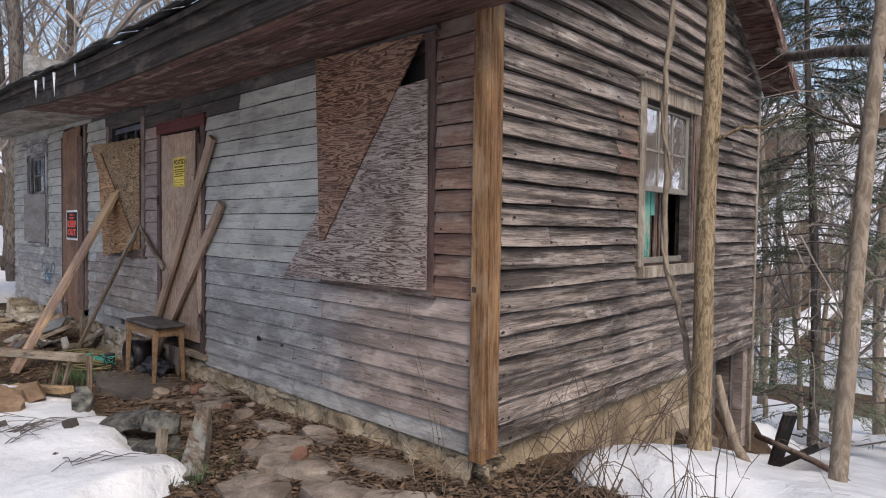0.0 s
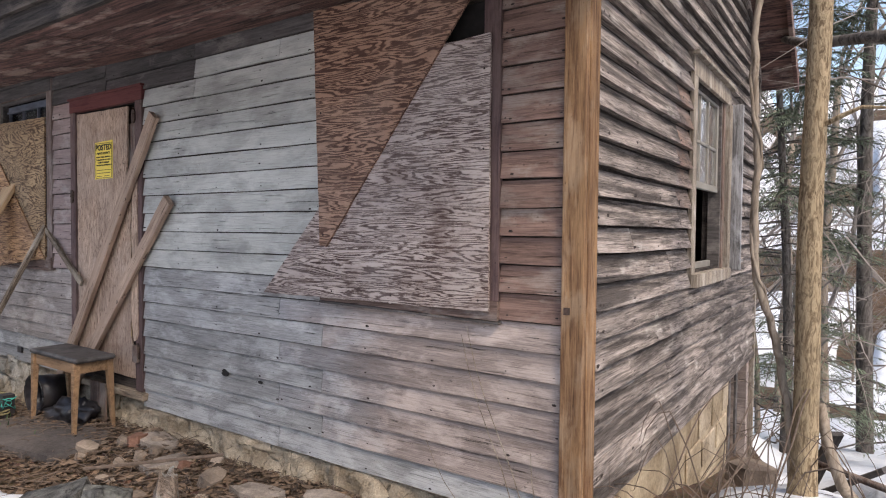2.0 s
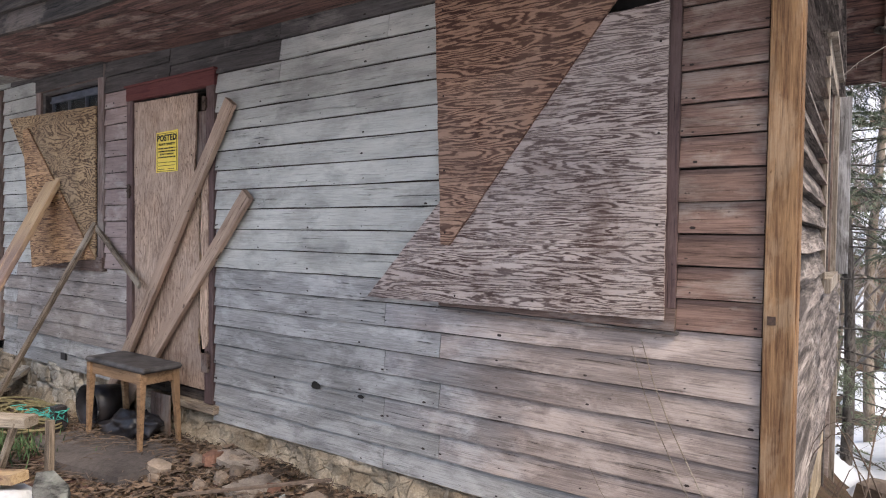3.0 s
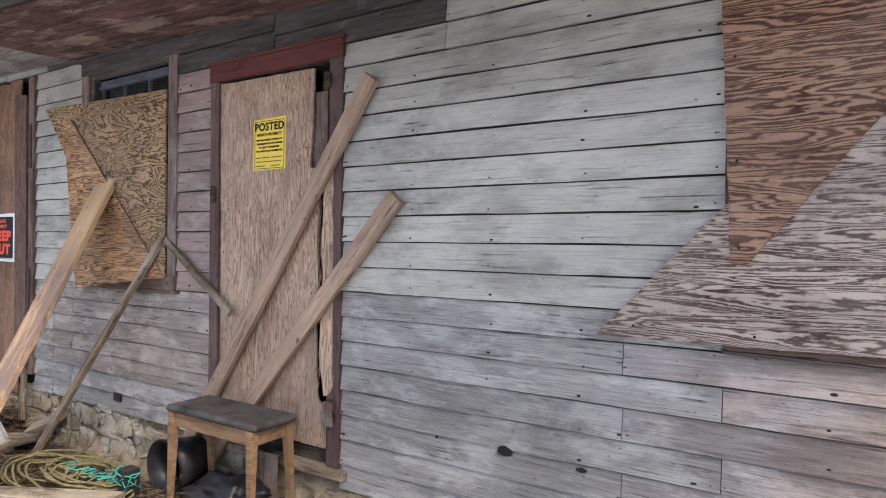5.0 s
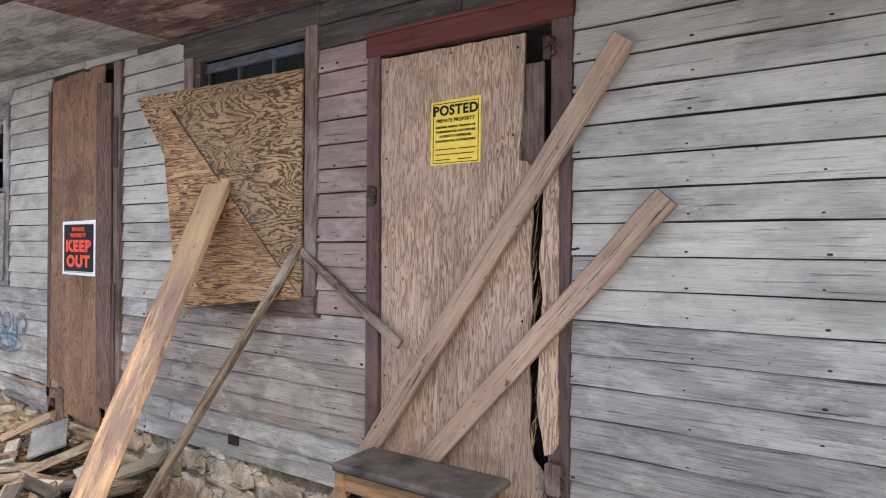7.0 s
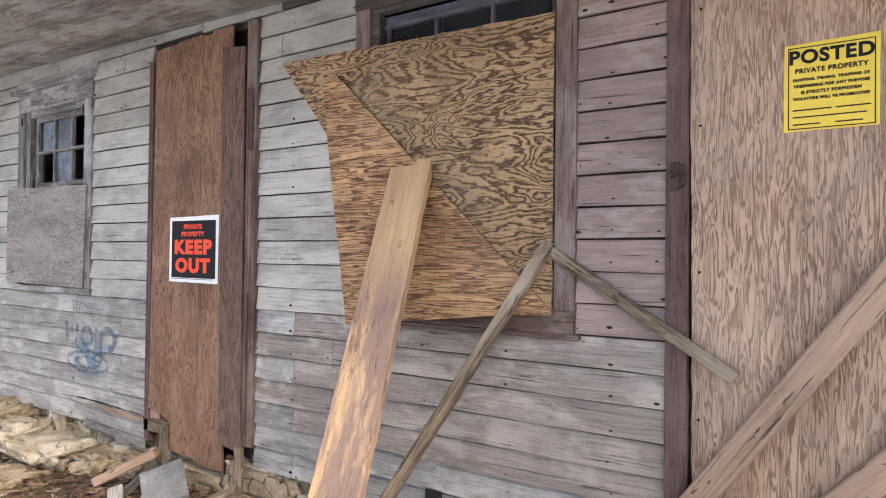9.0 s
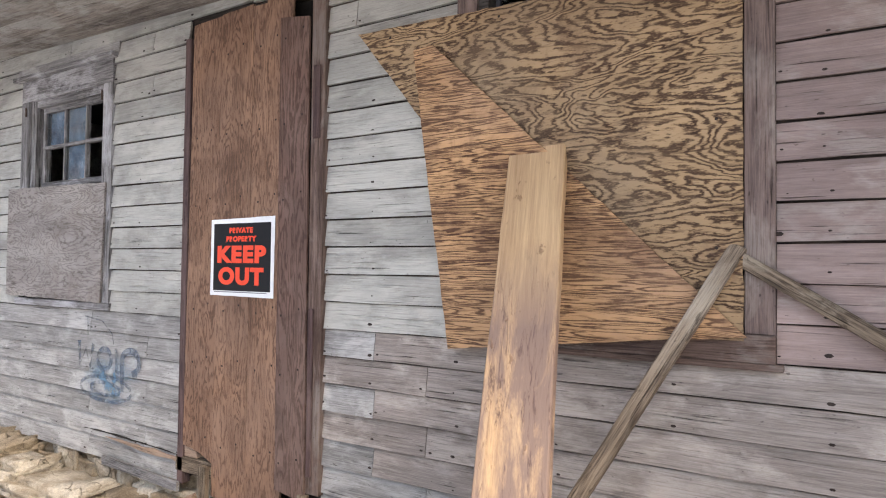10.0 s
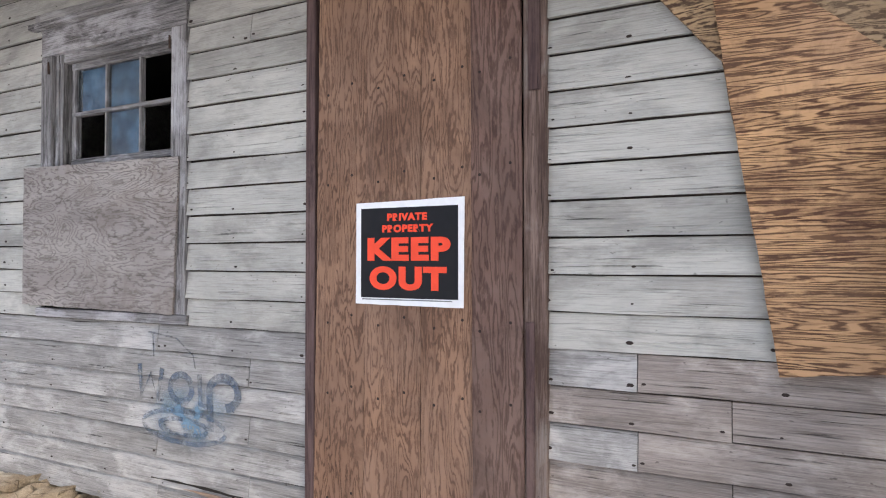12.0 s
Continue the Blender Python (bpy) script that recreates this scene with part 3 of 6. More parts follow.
def build_shell():
    wall_with_openings("wall_front", OPENINGS, -11.98, GX - 0.02, 0.325, 2.95, Y0 + 0.012, 0.12)
    wall_with_openings("wall_gable", [(4.50, 5.36, 1.24, 2.46)], 2.74, 7.03, 0.26, 3.10, GX - 0.012, 0.12, along="y")
    # triangle above the gable wall
    bm = bmesh.new()
    pts = [(2.74, 2.95), (7.03, 3.10), (7.03, 3.12), (RIDGE_Y, RIDGE_Z - 0.06), (2.74, 2.96)]
    a = [bm.verts.new((GX - 0.012, y, z)) for y, z in pts]
    b = [bm.verts.new((GX - 0.13, y, z)) for y, z in pts]
    bm.faces.new(a)
    bm.faces.new(b[::-1])
    for i in range(len(a)):
        j = (i + 1) % len(a)
        bm.faces.new((a[i], b[i], b[j], a[j]))
    bmesh.ops.recalc_face_normals(bm, faces=bm.faces)
    wt = tagged(part("wall_gable_top", bm, M["trim_brown"]), kind="structure")
    wb = tagged(part("wall_back", box_bm(-11.98, GX - 0.02, 6.9, 7.03, -1.2, 3.12), M["greybrown"]), kind="structure")
    wl = tagged(part("wall_left", box_bm(-12.0, -11.88, 2.73, 6.9, -0.3, 4.2), M["grey"]), kind="structure")
    # floor and ceiling are coloured near black so the rooms look unlit
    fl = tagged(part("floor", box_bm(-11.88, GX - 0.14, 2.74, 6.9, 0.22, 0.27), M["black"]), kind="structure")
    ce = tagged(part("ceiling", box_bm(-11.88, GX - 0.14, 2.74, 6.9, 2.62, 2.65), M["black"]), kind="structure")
    pa = tagged(part("partition_wall", box_bm(-4.6, -4.5, 2.74, 6.9, 0.27, 2.62), M["cream"]), kind="structure")
    for o in (wt, wb, wl, fl, ce, pa):
        into(house, o)


build_shell()


def clapboard(along, a0, a1, z0, z1, face, butt, wave, seed, sag=0.0, cut=None):
    """One siding board; along x it faces -y, along y it faces +x. The foot stands proud by the butt."""
    r = random.Random(seed)
    n = max(1, int((a1 - a0) / 0.14))
    verts, faces = [], []
    ph = r.uniform(0, 50)
    for i in range(n + 1):
        a = a0 + (a1 - a0) * i / n
        w = wave * noise.noise(Vector((a * 2.0, ph, 0)))
        w2 = wave * 0.7 * noise.noise(Vector((a * 9.0, ph, 3)))
        end = 1.0 if i in (0, n) else 0.0
        curl = wave * 0.5 * end * r.random()
        lo, hi = z0 + w * 0.8 + w2, z1
        if cut:
            hi = min(z1, cut(a))
            lo = min(lo, hi - 0.004)
        foot = butt + abs(w) * 0.6 + curl
        prof = [(-foot, lo), (-butt * 0.15, hi), (0.010, hi), (0.004, lo + 0.002)]
        for d, z in prof:
            verts.append((a, face + d, z) if along == "x" else (face - d, a, z))
    for i in range(n):
        for k in range(4):
            p, q = i * 4 + k, i * 4 + (k + 1) % 4
            f = (p, q, q + 4, p + 4)
            faces.append(f if along == "x" else f[::-1])
    faces.append((0, 3, 2, 1) if along == "x" else (0, 1, 2, 3))
    e = n * 4
    faces.append((e, e + 1, e + 2, e + 3) if along == "x" else (e + 3, e + 2, e + 1, e))
    return verts, faces


def spans(a0, a1, z0, z1, trims):
    out = [(a0, a1)]
    for p, q, u, v in trims:
        if min(z1, v) - max(z0, u) < 0.35 * (z1 - z0):
            continue
        nxt = []
        for s, t in out:
            if q <= s or p >= t:
                nxt.append((s, t))
                continue
            if p > s:
                nxt.append((s, p))
            if q < t:
                nxt.append((q, t))
        out = nxt
    return [(s, t) for s, t in out if t - s > 0.03]


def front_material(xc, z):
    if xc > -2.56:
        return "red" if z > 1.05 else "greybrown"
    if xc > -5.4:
        # the top courses take the darker boards
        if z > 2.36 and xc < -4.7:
            return "dark_wood"
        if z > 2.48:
            return "dark_wood"
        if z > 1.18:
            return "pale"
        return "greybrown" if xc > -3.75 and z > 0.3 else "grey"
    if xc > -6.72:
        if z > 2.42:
            return "dark_wood"
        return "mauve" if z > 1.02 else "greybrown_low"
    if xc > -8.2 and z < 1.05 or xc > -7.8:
        return "dark_wood" if z > 2.5 else ("greybrown_low" if z > 0.55 else "grey")
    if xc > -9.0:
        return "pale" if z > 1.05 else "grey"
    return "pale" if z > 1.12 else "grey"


NAILS = []


def front_siding():
    siding = sub("front_siding", house, "horizontal clapboards, pale above and bare grey below")
    secs = [(-5.85, -2.212, 0.244, 0.1225, (-3.945, -3.60), (-4.75, -4.75)),
            (-8.95, -5.85, 0.316, 0.1202, (-8.183, -7.92), (-8.30, -6.9)),
            (-11.98, -8.95, 0.306, 0.1213, (-10.30, -9.75), (-10.6, -9.75))]
    seed = 0
    for a0, a1, base, pitch, joints, highs in secs:
        k = 0
        while base + k * pitch < 2.93:
            z0 = base + k * pitch
            z1 = z0 + pitch - 0.006
            for s, t in spans(a0, a1, z0, z0 + pitch, TRIMS):
                cuts = [s]
                js = [joints[k % 2]] if z0 < 2.3 else [highs[k % 2], joints[k % 2]]
                if a0 > -6 and 1.15 < z0 < 2.3:
                    js = [-3.60]
                if z0 > 1.12 and a1 < -5.8:
                    js = js[:-1]
                for j in sorted(js):
                    if s + 0.12 < j < t - 0.12:
                        cuts.append(j)
                cuts.append(t)
                for p, q in zip(cuts, cuts[1:]):
                    seed += 1
                    v, f = clapboard("x", p + 0.0015, q - 0.0015, z0, z1, Y0, 0.015, 0.0055, seed)
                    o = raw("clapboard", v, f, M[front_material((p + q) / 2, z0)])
                    fix(siding, o)
                    r = random.Random(seed)
                    xs = [p + 0.02, q - 0.02] + list(np.arange(math.ceil(p / 0.41) * 0.41, q, 0.41))
                    for x in xs:
                        NAILS.append((x + r.uniform(-0.015, 0.015), Y0 - 0.0140, z0 + r.uniform(0.012, 0.026), r.uniform(0.0025, 0.0055), "x"))
            k += 1


def gable_siding():
    siding = sub("gable_siding", house, "silvery brown clapboards, cupped and split, with dark streaks")
    trims = [(4.33, 5.58, 1.14, 2.645)]
    z, k = 0.285, 0
    while z < 4.15:
        pitch = 0.1235
        lo, hi = 2.695, 7.03
        if z > 2.9:
            lo = 2.6 + (z + pitch * 0.6 - 2.86) / 0.48
        if z > 3.1:
            hi = 7.0 - (z + pitch * 0.6 - 3.20) / 0.66
        lo = max(lo, 2.695)

        def cut(a):
            return min(front_slope(a), rear_slope(a)) - 0.03

        if hi - lo > 0.2:
            for s, t in spans(lo - 0.1 if z > 2.9 else lo, hi + 0.1 if z > 3.1 else hi, z, z + pitch, trims):
                js = {0: [4.08], 3: [3.86], 1: [6.3], 2: [5.0], 4: [3.2, 5.9]}[k % 5]
                if 1.6 < z < 2.35 and t < 4.4:
                    js = [4.02]
                if s < 2.75:
                    s = 2.695 + 0.012 * random.Random(k * 5 + 1).random()
                cuts = [s] + [j for j in js if s + 0.15 < j < t - 0.15] + [t]
                for p, q in zip(cuts, cuts[1:]):
                    v, f = clapboard("y", p + 0.002, q - 0.002, z, z + pitch - 0.011, GX - 0.010, 0.038, 0.008, 900 + k * 7 + int(p * 10), cut=cut)
                    red = 1.6 < z < 2.35 and p >= 4.0 and q < 4.4
                    o = raw("clapboard", v, f, M["gable_red" if red else "gable"])
                    fix(siding, o)
                    r = random.Random(k * 31 + int(p * 10))
                    for y in [p + 0.025, q - 0.025] + list(np.arange(math.ceil(p / 0.4) * 0.4, q, 0.4)):
                        NAILS.append((GX + 0.0285, y + r.uniform(-0.02, 0.02), z + r.uniform(0.018, 0.034), r.uniform(0.004, 0.008), "y"))
            k += 1
        z += pitch


def corner_post():
    post = sub("corner_post", house, "yellowish new pine corner boards with split grain")
    world_part("board", box_bm(-2.208, -2.112, Y0 - 0.035, Y0 + 0.0, 0.22, 2.70, 0.003), M["post"], post)
    world_part("board", box_bm(-2.140, -2.107, Y0 + 0.001, Y0 + 0.10, 0.24, 2.72, 0.003), M["post"], post)
    world_part("nail", box_bm(-2.195, -2.168, Y0 - 0.038, Y0 - 0.034, 1.15, 1.18), M["iron"], post)
    world_part("rear_post", box_bm(-2.155, -2.11, 7.03, 7.09, -0.9, 3.10, 0.003), M["trim_gable"], post)


def eaves():
    ew = sub("eaves", house, "boarded soffit and dark fascia under a sagging roof edge")
    out = 1.70
    rows = 5
    names = ["soffit_red", "soffit_pale"]
    for j in range(rows):
        ya, yb = out + (Y0 - 0.012 - out) * j / rows, out + (Y0 - 0.012 - out) * (j + 1) / rows
        for x0, x1 in ((-12.3, -7.95), (-7.95, -5.0), (-5.0, -1.86)):
            n = max(2, int((x1 - x0) / 0.3))
            verts, faces = [], []
            drop = random.Random(j + int(x0 * 3)).uniform(0, 0.004)
            for i in range(n + 1):
                x = x0 + (x1 - x0) * i / n
                for y in (ya + 0.002, yb - 0.002):
                    z = soffit_z(x) - (Y0 - y) * (0.13 - 0.10 * smooth((-5 - x) / 4)) + 0.004 * lump(x, y * 5, 1.0, j) - drop
                    verts.append((x, y, z))
                    verts.append((x, y, z + 0.02))
            for i in range(n):
                b = i * 4
                faces += [(b, b + 4, b + 6, b + 2), (b + 1, b + 3, b + 7, b + 5), (b, b + 1, b + 5, b + 4), (b + 2, b + 6, b + 7, b + 3)]
            faces += [(0, 2, 3, 1), (n * 4, n * 4 + 1, n * 4 + 3, n * 4 + 2)]
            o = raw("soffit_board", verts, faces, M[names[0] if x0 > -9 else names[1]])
            fix(ew, o)
    # fascia: a lower lip and the board above it
    for name, y, t, lo, hi, mat in (("fascia", out - 0.03, 0.028, -0.03, 0.20, "fascia"), ("drip_edge_board", out - 0.055, 0.024, 0.08, 0.215, "fascia")):
        verts, faces = [], []
        n = 34
        for i in range(n + 1):
            x = -12.35 + (12.35 - 1.82) * i / n
            zb = soffit_z(x) - (Y0 - out) * (0.13 - 0.10 * smooth((-5 - x) / 4))
            for yy, zz in ((y, zb + lo), (y, zb + hi), (y + t, zb + hi), (y + t, zb + lo)):
                verts.append((x, yy, zz + 0.006 * lump(x, 0, 2.5, lo * 50)))
        for i in range(n):
            for k in range(4):
                p, q = i * 4 + k, i * 4 + (k + 1) % 4
                faces.append((p, p + 4, q + 4, q))
        faces += [(0, 1, 2, 3), (n * 4 + 3, n * 4 + 2, n * 4 + 1, n * 4)]
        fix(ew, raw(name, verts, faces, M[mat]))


def roof():
    rf = sub("roof", house, "low gable roof of dark curling shingles")
    xa, xb = -12.4, -1.80
    ez = soffit_z(-7) + 0.07
    deck = bmesh.new()
    prof = [(1.62, 2.74), (RIDGE_Y, RIDGE_Z), (7.22, 3.05)]
    low = [(y, z - 0.035) for y, z in prof]
    ring = prof + low[::-1]
    n = 24
    rings = []
    for i in range(n + 1):
        x = xa + (xb - xa) * i / n
        dz = 0.028 * max(0.0, -5.0 - x)
        rings.append([deck.verts.new((x, y, z + (dz if abs(y - 1.62) < 0.01 else 0.02 * lump(x, y, 0.5)))) for y, z in ring])
    for s, t in zip(rings, rings[1:]):
        for k in range(6):
            deck.faces.new((s[k], s[(k + 1) % 6], t[(k + 1) % 6], t[k]))
    deck.faces.new(rings[0])
    deck.faces.new(rings[-1][::-1])
    bmesh.ops.recalc_face_normals(deck, faces=deck.faces)
    world_part("deck", deck, M["fascia"], rf)
    # shingle courses along the front edge
    r = random.Random(4)
    verts, faces = [], []
    for row in range(4):
        y0 = 1.57 + row * 0.13
        x = xa
        while x < xb:
            w = r.uniform(0.2, 0.34)
            z = 2.745 + (y0 - 1.6) * 0.40 + 0.028 * max(0.0, -5.0 - x) + 0.012 + r.uniform(0, 0.02)
            y = y0 + r.uniform(-0.02, 0.02)
            b = len(verts)
            lift = r.uniform(0.0, 0.035) if row < 2 else 0
            for xx in (x, x + w - 0.006):
                for yy, zz in ((y, z + lift), (y, z + lift + 0.009), (y + 0.17, z + 0.085), (y + 0.17, z + 0.076)):
                    verts.append((xx, yy, zz))
            faces += [(b, b + 1, b + 2, b + 3), (b + 7, b + 6, b + 5, b + 4), (b, b + 4, b + 5, b + 1), (b + 1, b + 5, b + 6, b + 2), (b + 2, b + 6, b + 7, b + 3), (b + 3, b + 7, b + 4, b)]
            x += w
    o = raw("shingles", verts, faces, M["shingle"])
    fix(rf, o)
    # rake boards at the gable
    for (ya, za), (yb, zb) in (((1.66, 2.70), (RIDGE_Y, RIDGE_Z - 0.04)), ((RIDGE_Y, RIDGE_Z - 0.04), (7.24, 3.00))):
        bm = bmesh.new()
        vs = [bm.verts.new((x, y, z)) for x in (xb - 0.03, xb + 0.004) for y, z in ((ya, za - 0.12), (yb, zb - 0.12), (yb, zb + 0.02), (ya, za + 0.02))]
        for f in ((0, 1, 2, 3), (7, 6, 5, 4), (0, 4, 5, 1), (1, 5, 6, 2), (2, 6, 7, 3), (3, 7, 4, 0)):
            bm.faces.new([vs[i] for i in f])
        bmesh.ops.recalc_face_normals(bm, faces=bm.faces)
        world_part("rake_board", bm, M["soffit_red"], rf)
        # boards under the overhang, and the trim against the wall
        bm = bmesh.new()
        vs = [bm.verts.new((x, y, z)) for x in (GX + 0.01, xb - 0.03) for y, z in ((ya, za - 0.07), (yb, zb - 0.07), (yb, zb - 0.045), (ya, za - 0.045))]
        for f in ((0, 1, 2, 3), (7, 6, 5, 4), (0, 4, 5, 1), (1, 5, 6, 2), (2, 6, 7, 3), (3, 7, 4, 0)):
            bm.faces.new([vs[i] for i in f])
        bmesh.ops.recalc_face_normals(bm, faces=bm.faces)
        world_part("rake_soffit", bm, M["soffit_red"], rf)
        if ya > 5:
            bm = bmesh.new()
            vs = [bm.verts.new((x, y, z)) for x in (GX + 0.012, GX + 0.034) for y, z in ((ya, za - 0.17), (7.06, 3.20 - 0.24), (7.06, 3.20 - 0.13), (ya, za - 0.07))]
            for f in ((0, 1, 2, 3), (7, 6, 5, 4), (0, 4, 5, 1), (1, 5, 6, 2), (2, 6, 7, 3), (3, 7, 4, 0)):
                bm.faces.new([vs[i] for i in f])
            bmesh.ops.recalc_face_normals(bm, faces=bm.faces)
            world_part("frieze_board", bm, M["gable"], rf)
    for x, l in ((-6.6, 0.16), (-6.35, 0.12), (-5.5, 0.1), (-6.05, 0.2), (-9.4, 0.14), (-8.2, 0.1)):
        v, f = [], []
        zt = soffit_z(x) - 0.02
        tube(v, f, [(x, 1.60, zt + 0.09), (x, 1.60, zt + 0.09 - l * 0.5), (x, 1.601, zt + 0.09 - l)], [0.012, 0.007, 0.001], 6)
        ic = raw("icicle", v, f, M["ice"], smooth=True)
        tagged(ic, label="thin icicle hanging from the roof edge", category="icicle", group="icicles on the eaves")


def foundation():
    fd = sub("foundation", house, "low rubble foundation of tan stones in crumbling mortar")
    r = random.Random(11)
    verts, faces = [], []
    xs = np.linspace(-11.95, GX - 0.05, 520)
    zs = np.linspace(-0.35, 0.33, 26)
    for z in zs:
        for x in xs:
            y = Y0 + 0.035 - (0.035 if x > -6.2 else 0.0) - 0.5 * max(0.0, 0.17 - z) - 0.045 * lump(x, z, 3.2, 1.0) - 0.032 * lump(x, z, 11.0, 2.0) - 0.018 * lump(x, z, 30.0, 3.0)
            if x > -6.2:
                y += 3.0 * max(0.0, z - 0.235)
            verts.append((x, min(y, Y0 + 0.06), z))
    w = len(xs)
    for j in range(len(zs) - 1):
        for i in range(w - 1):
            faces.append((j * w + i, j * w + i + 1, (j + 1) * w + i + 1, (j + 1) * w + i))
    fix(fd, raw("mortar_face", verts, faces, M["mortar"], smooth=True))
    world_part("mortar_bed", box_bm(-11.95, GX - 0.06, Y0 + 0.07, Y0 + 0.3, -0.6, 0.28), M["mortar"], fd)
    world_part("side_wall", box_bm(GX - 0.3, GX - 0.035, 2.7, 6.02, -1.2, 0.30), M["stucco"], fd, "tan stucco over the side foundation")
    world_part("rear_pier", box_bm(GX - 0.3, GX - 0.035, 6.98, 7.03, -1.4, 0.30), M["stucco"], fd)
    x = -11.9
    k = 0
    while x < GX - 0.25:
        w = r.uniform(0.14, 0.5)
        z = -0.14
        while z < 0.20:
            h = r.uniform(0.09, 0.2)
            big = x < -6.3
            d = r.uniform(0.015, 0.05) if big else 0.01 + (0.05 if big and r.random() < 0.5 else 0)
            zt = min(z + h, 0.335 if x < -6 else 0.24)
            if zt - z > 0.05 and (big or r.random() < 0.35):
                o = stone("stone", x + w / 2, Y0 + 0.082 - d * 0.35, (z + zt) / 2, w * 1.12, 0.17, (zt - z) * 1.15, k, M["stone_white"] if big and r.random() < 0.75 else M["stone" if r.random() < 0.7 else "mortar"])
                fix(fd, o)
            z += h
            k += 1
        x += w


def stone(name, x, y, z, w, d, h, seed, material, flat=False, blunt=0.36):
    bm = bmesh.new()
    bmesh.ops.create_icosphere(bm, subdivisions=4 if w > 0.3 else 3, radius=1.0)
    off = seed * 3.17
    for v in bm.verts:
        p = v.co.copy()
        q = Vector([math.copysign(abs(c) ** blunt, c) for c in p])
        q *= 1 + 0.45 * noise.noise(p * 1.7 + Vector((off, off * 0.7, 0))) + 0.28 * noise.noise(p * 4.5 + Vector((0, off, off))) + 0.09 * noise.noise(p * 11.0 + Vector((off, 0, off)))
        v.co = Vector((x + q.x * w * 0.46, y + q.y * d * 0.46, z + q.z * h * 0.46))
    return part(name, bm, material, smooth=not flat)


front_siding()
gable_siding()
corner_post()
eaves()
roof()
foundation()


# ---- windows and doors ----
def frame_boards(parent, x0, x1, z0, z1, width, y, thick, mv, mh, head=None, sill=True):
    """Casing round an opening: outer size given."""
    h = head or width
    world_part("side_casing", box_bm(x0, x0 + width, y, y + thick, z0 + (width if sill else 0), z1 - h, 0.002), M[mv], parent)
    world_part("side_casing", box_bm(x1 - width, x1, y, y + thick, z0 + (width if sill else 0), z1 - h, 0.002), M[mv], parent)
    world_part("head_casing", box_bm(x0, x1, y, y + thick, z1 - h, z1, 0.002), M[mh], parent)
    if sill:
        world_part("sill", box_bm(x0, x1, y - 0.012, y + thick, z0, z0 + width, 0.002), M[mh], parent)


def nails_on(sheet, places, y):
    """Nail heads as parts of a sheet."""
    for x, z in places:
        bm = bmesh.new()
        bmesh.ops.create_circle(bm, cap_ends=True, segments=7, radius=0.0055, matrix=Matrix.Translation((x, y - 0.0012, z)) @ Matrix.Rotation(radians(90), 4, "X"))
        fix(sheet, part("nail", bm, M["nail"]))


def window_big():
    w = empty("window_1", (-3.05, Y0, 1.1), label="large window in dark casing, wholly boarded over", kind="structure")
    frame_boards(w, -3.60, -2.51, 1.18, 2.675, 0.085, Y0 - 0.022, 0.03, "trim_plum", "trim_brown_h", sill=False)
    world_part("sill", sheet_bm([(-3.60, 1.112), (-2.51, 1.093), (-2.51, 1.18), (-3.60, 1.18)], Y0 - 0.030, 0.034, 0.002, 2), M["trim_brown_h"], w)
    world_part("drip_cap", box_bm(-3.63, -2.48, Y0 - 0.045, Y0 + 0.01, 2.625, 2.645, 0.003), M["dark_wood"], w)
    world_part("lower_lip", sheet_bm([(-3.60, 1.099), (-2.50, 1.080), (-2.50, 1.090), (-3.60, 1.109)], Y0 - 0.036, 0.034, 0.001, 4), M["dark_wood"], w)
    # added black sheet: the unlit room painted behind the plywood
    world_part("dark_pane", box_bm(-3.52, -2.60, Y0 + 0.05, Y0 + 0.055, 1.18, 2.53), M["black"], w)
    a = part("plywood_sheet", sheet_bm([(-4.04, 1.126), (-2.548, 1.134), (-2.552, 2.352), (-2.93, 2.335), (-3.60, 1.60)], Y0 - 0.042, 0.012, 0.002, 3), M["ply_grey"])
    tagged(a, label="grey weathered plywood sheet cut on a slant over the big window", category="plywood sheet")
    nails_on(a, [(-3.9, 1.17), (-3.5, 1.165), (-3.1, 1.17), (-2.60, 1.18), (-2.58, 1.5), (-2.58, 1.85), (-2.58, 2.2)], Y0 - 0.042)
    b = part("plywood_sheet", sheet_bm([(-3.63, 2.642), (-3.575, 1.405), (-3.53, 1.40), (-2.575, 2.612)], Y0 - 0.056, 0.012, 0.002, 5), M["ply_brown"])
    tagged(b, label="brown weathered plywood offcut nailed over a greyer sheet", category="plywood sheet")
    nails_on(b, [(-3.58, 2.5), (-3.57, 2.1), (-3.56, 1.75), (-3.55, 1.46), (-3.3, 2.58), (-2.9, 2.57), (-2.62, 2.58)], Y0 - 0.056)


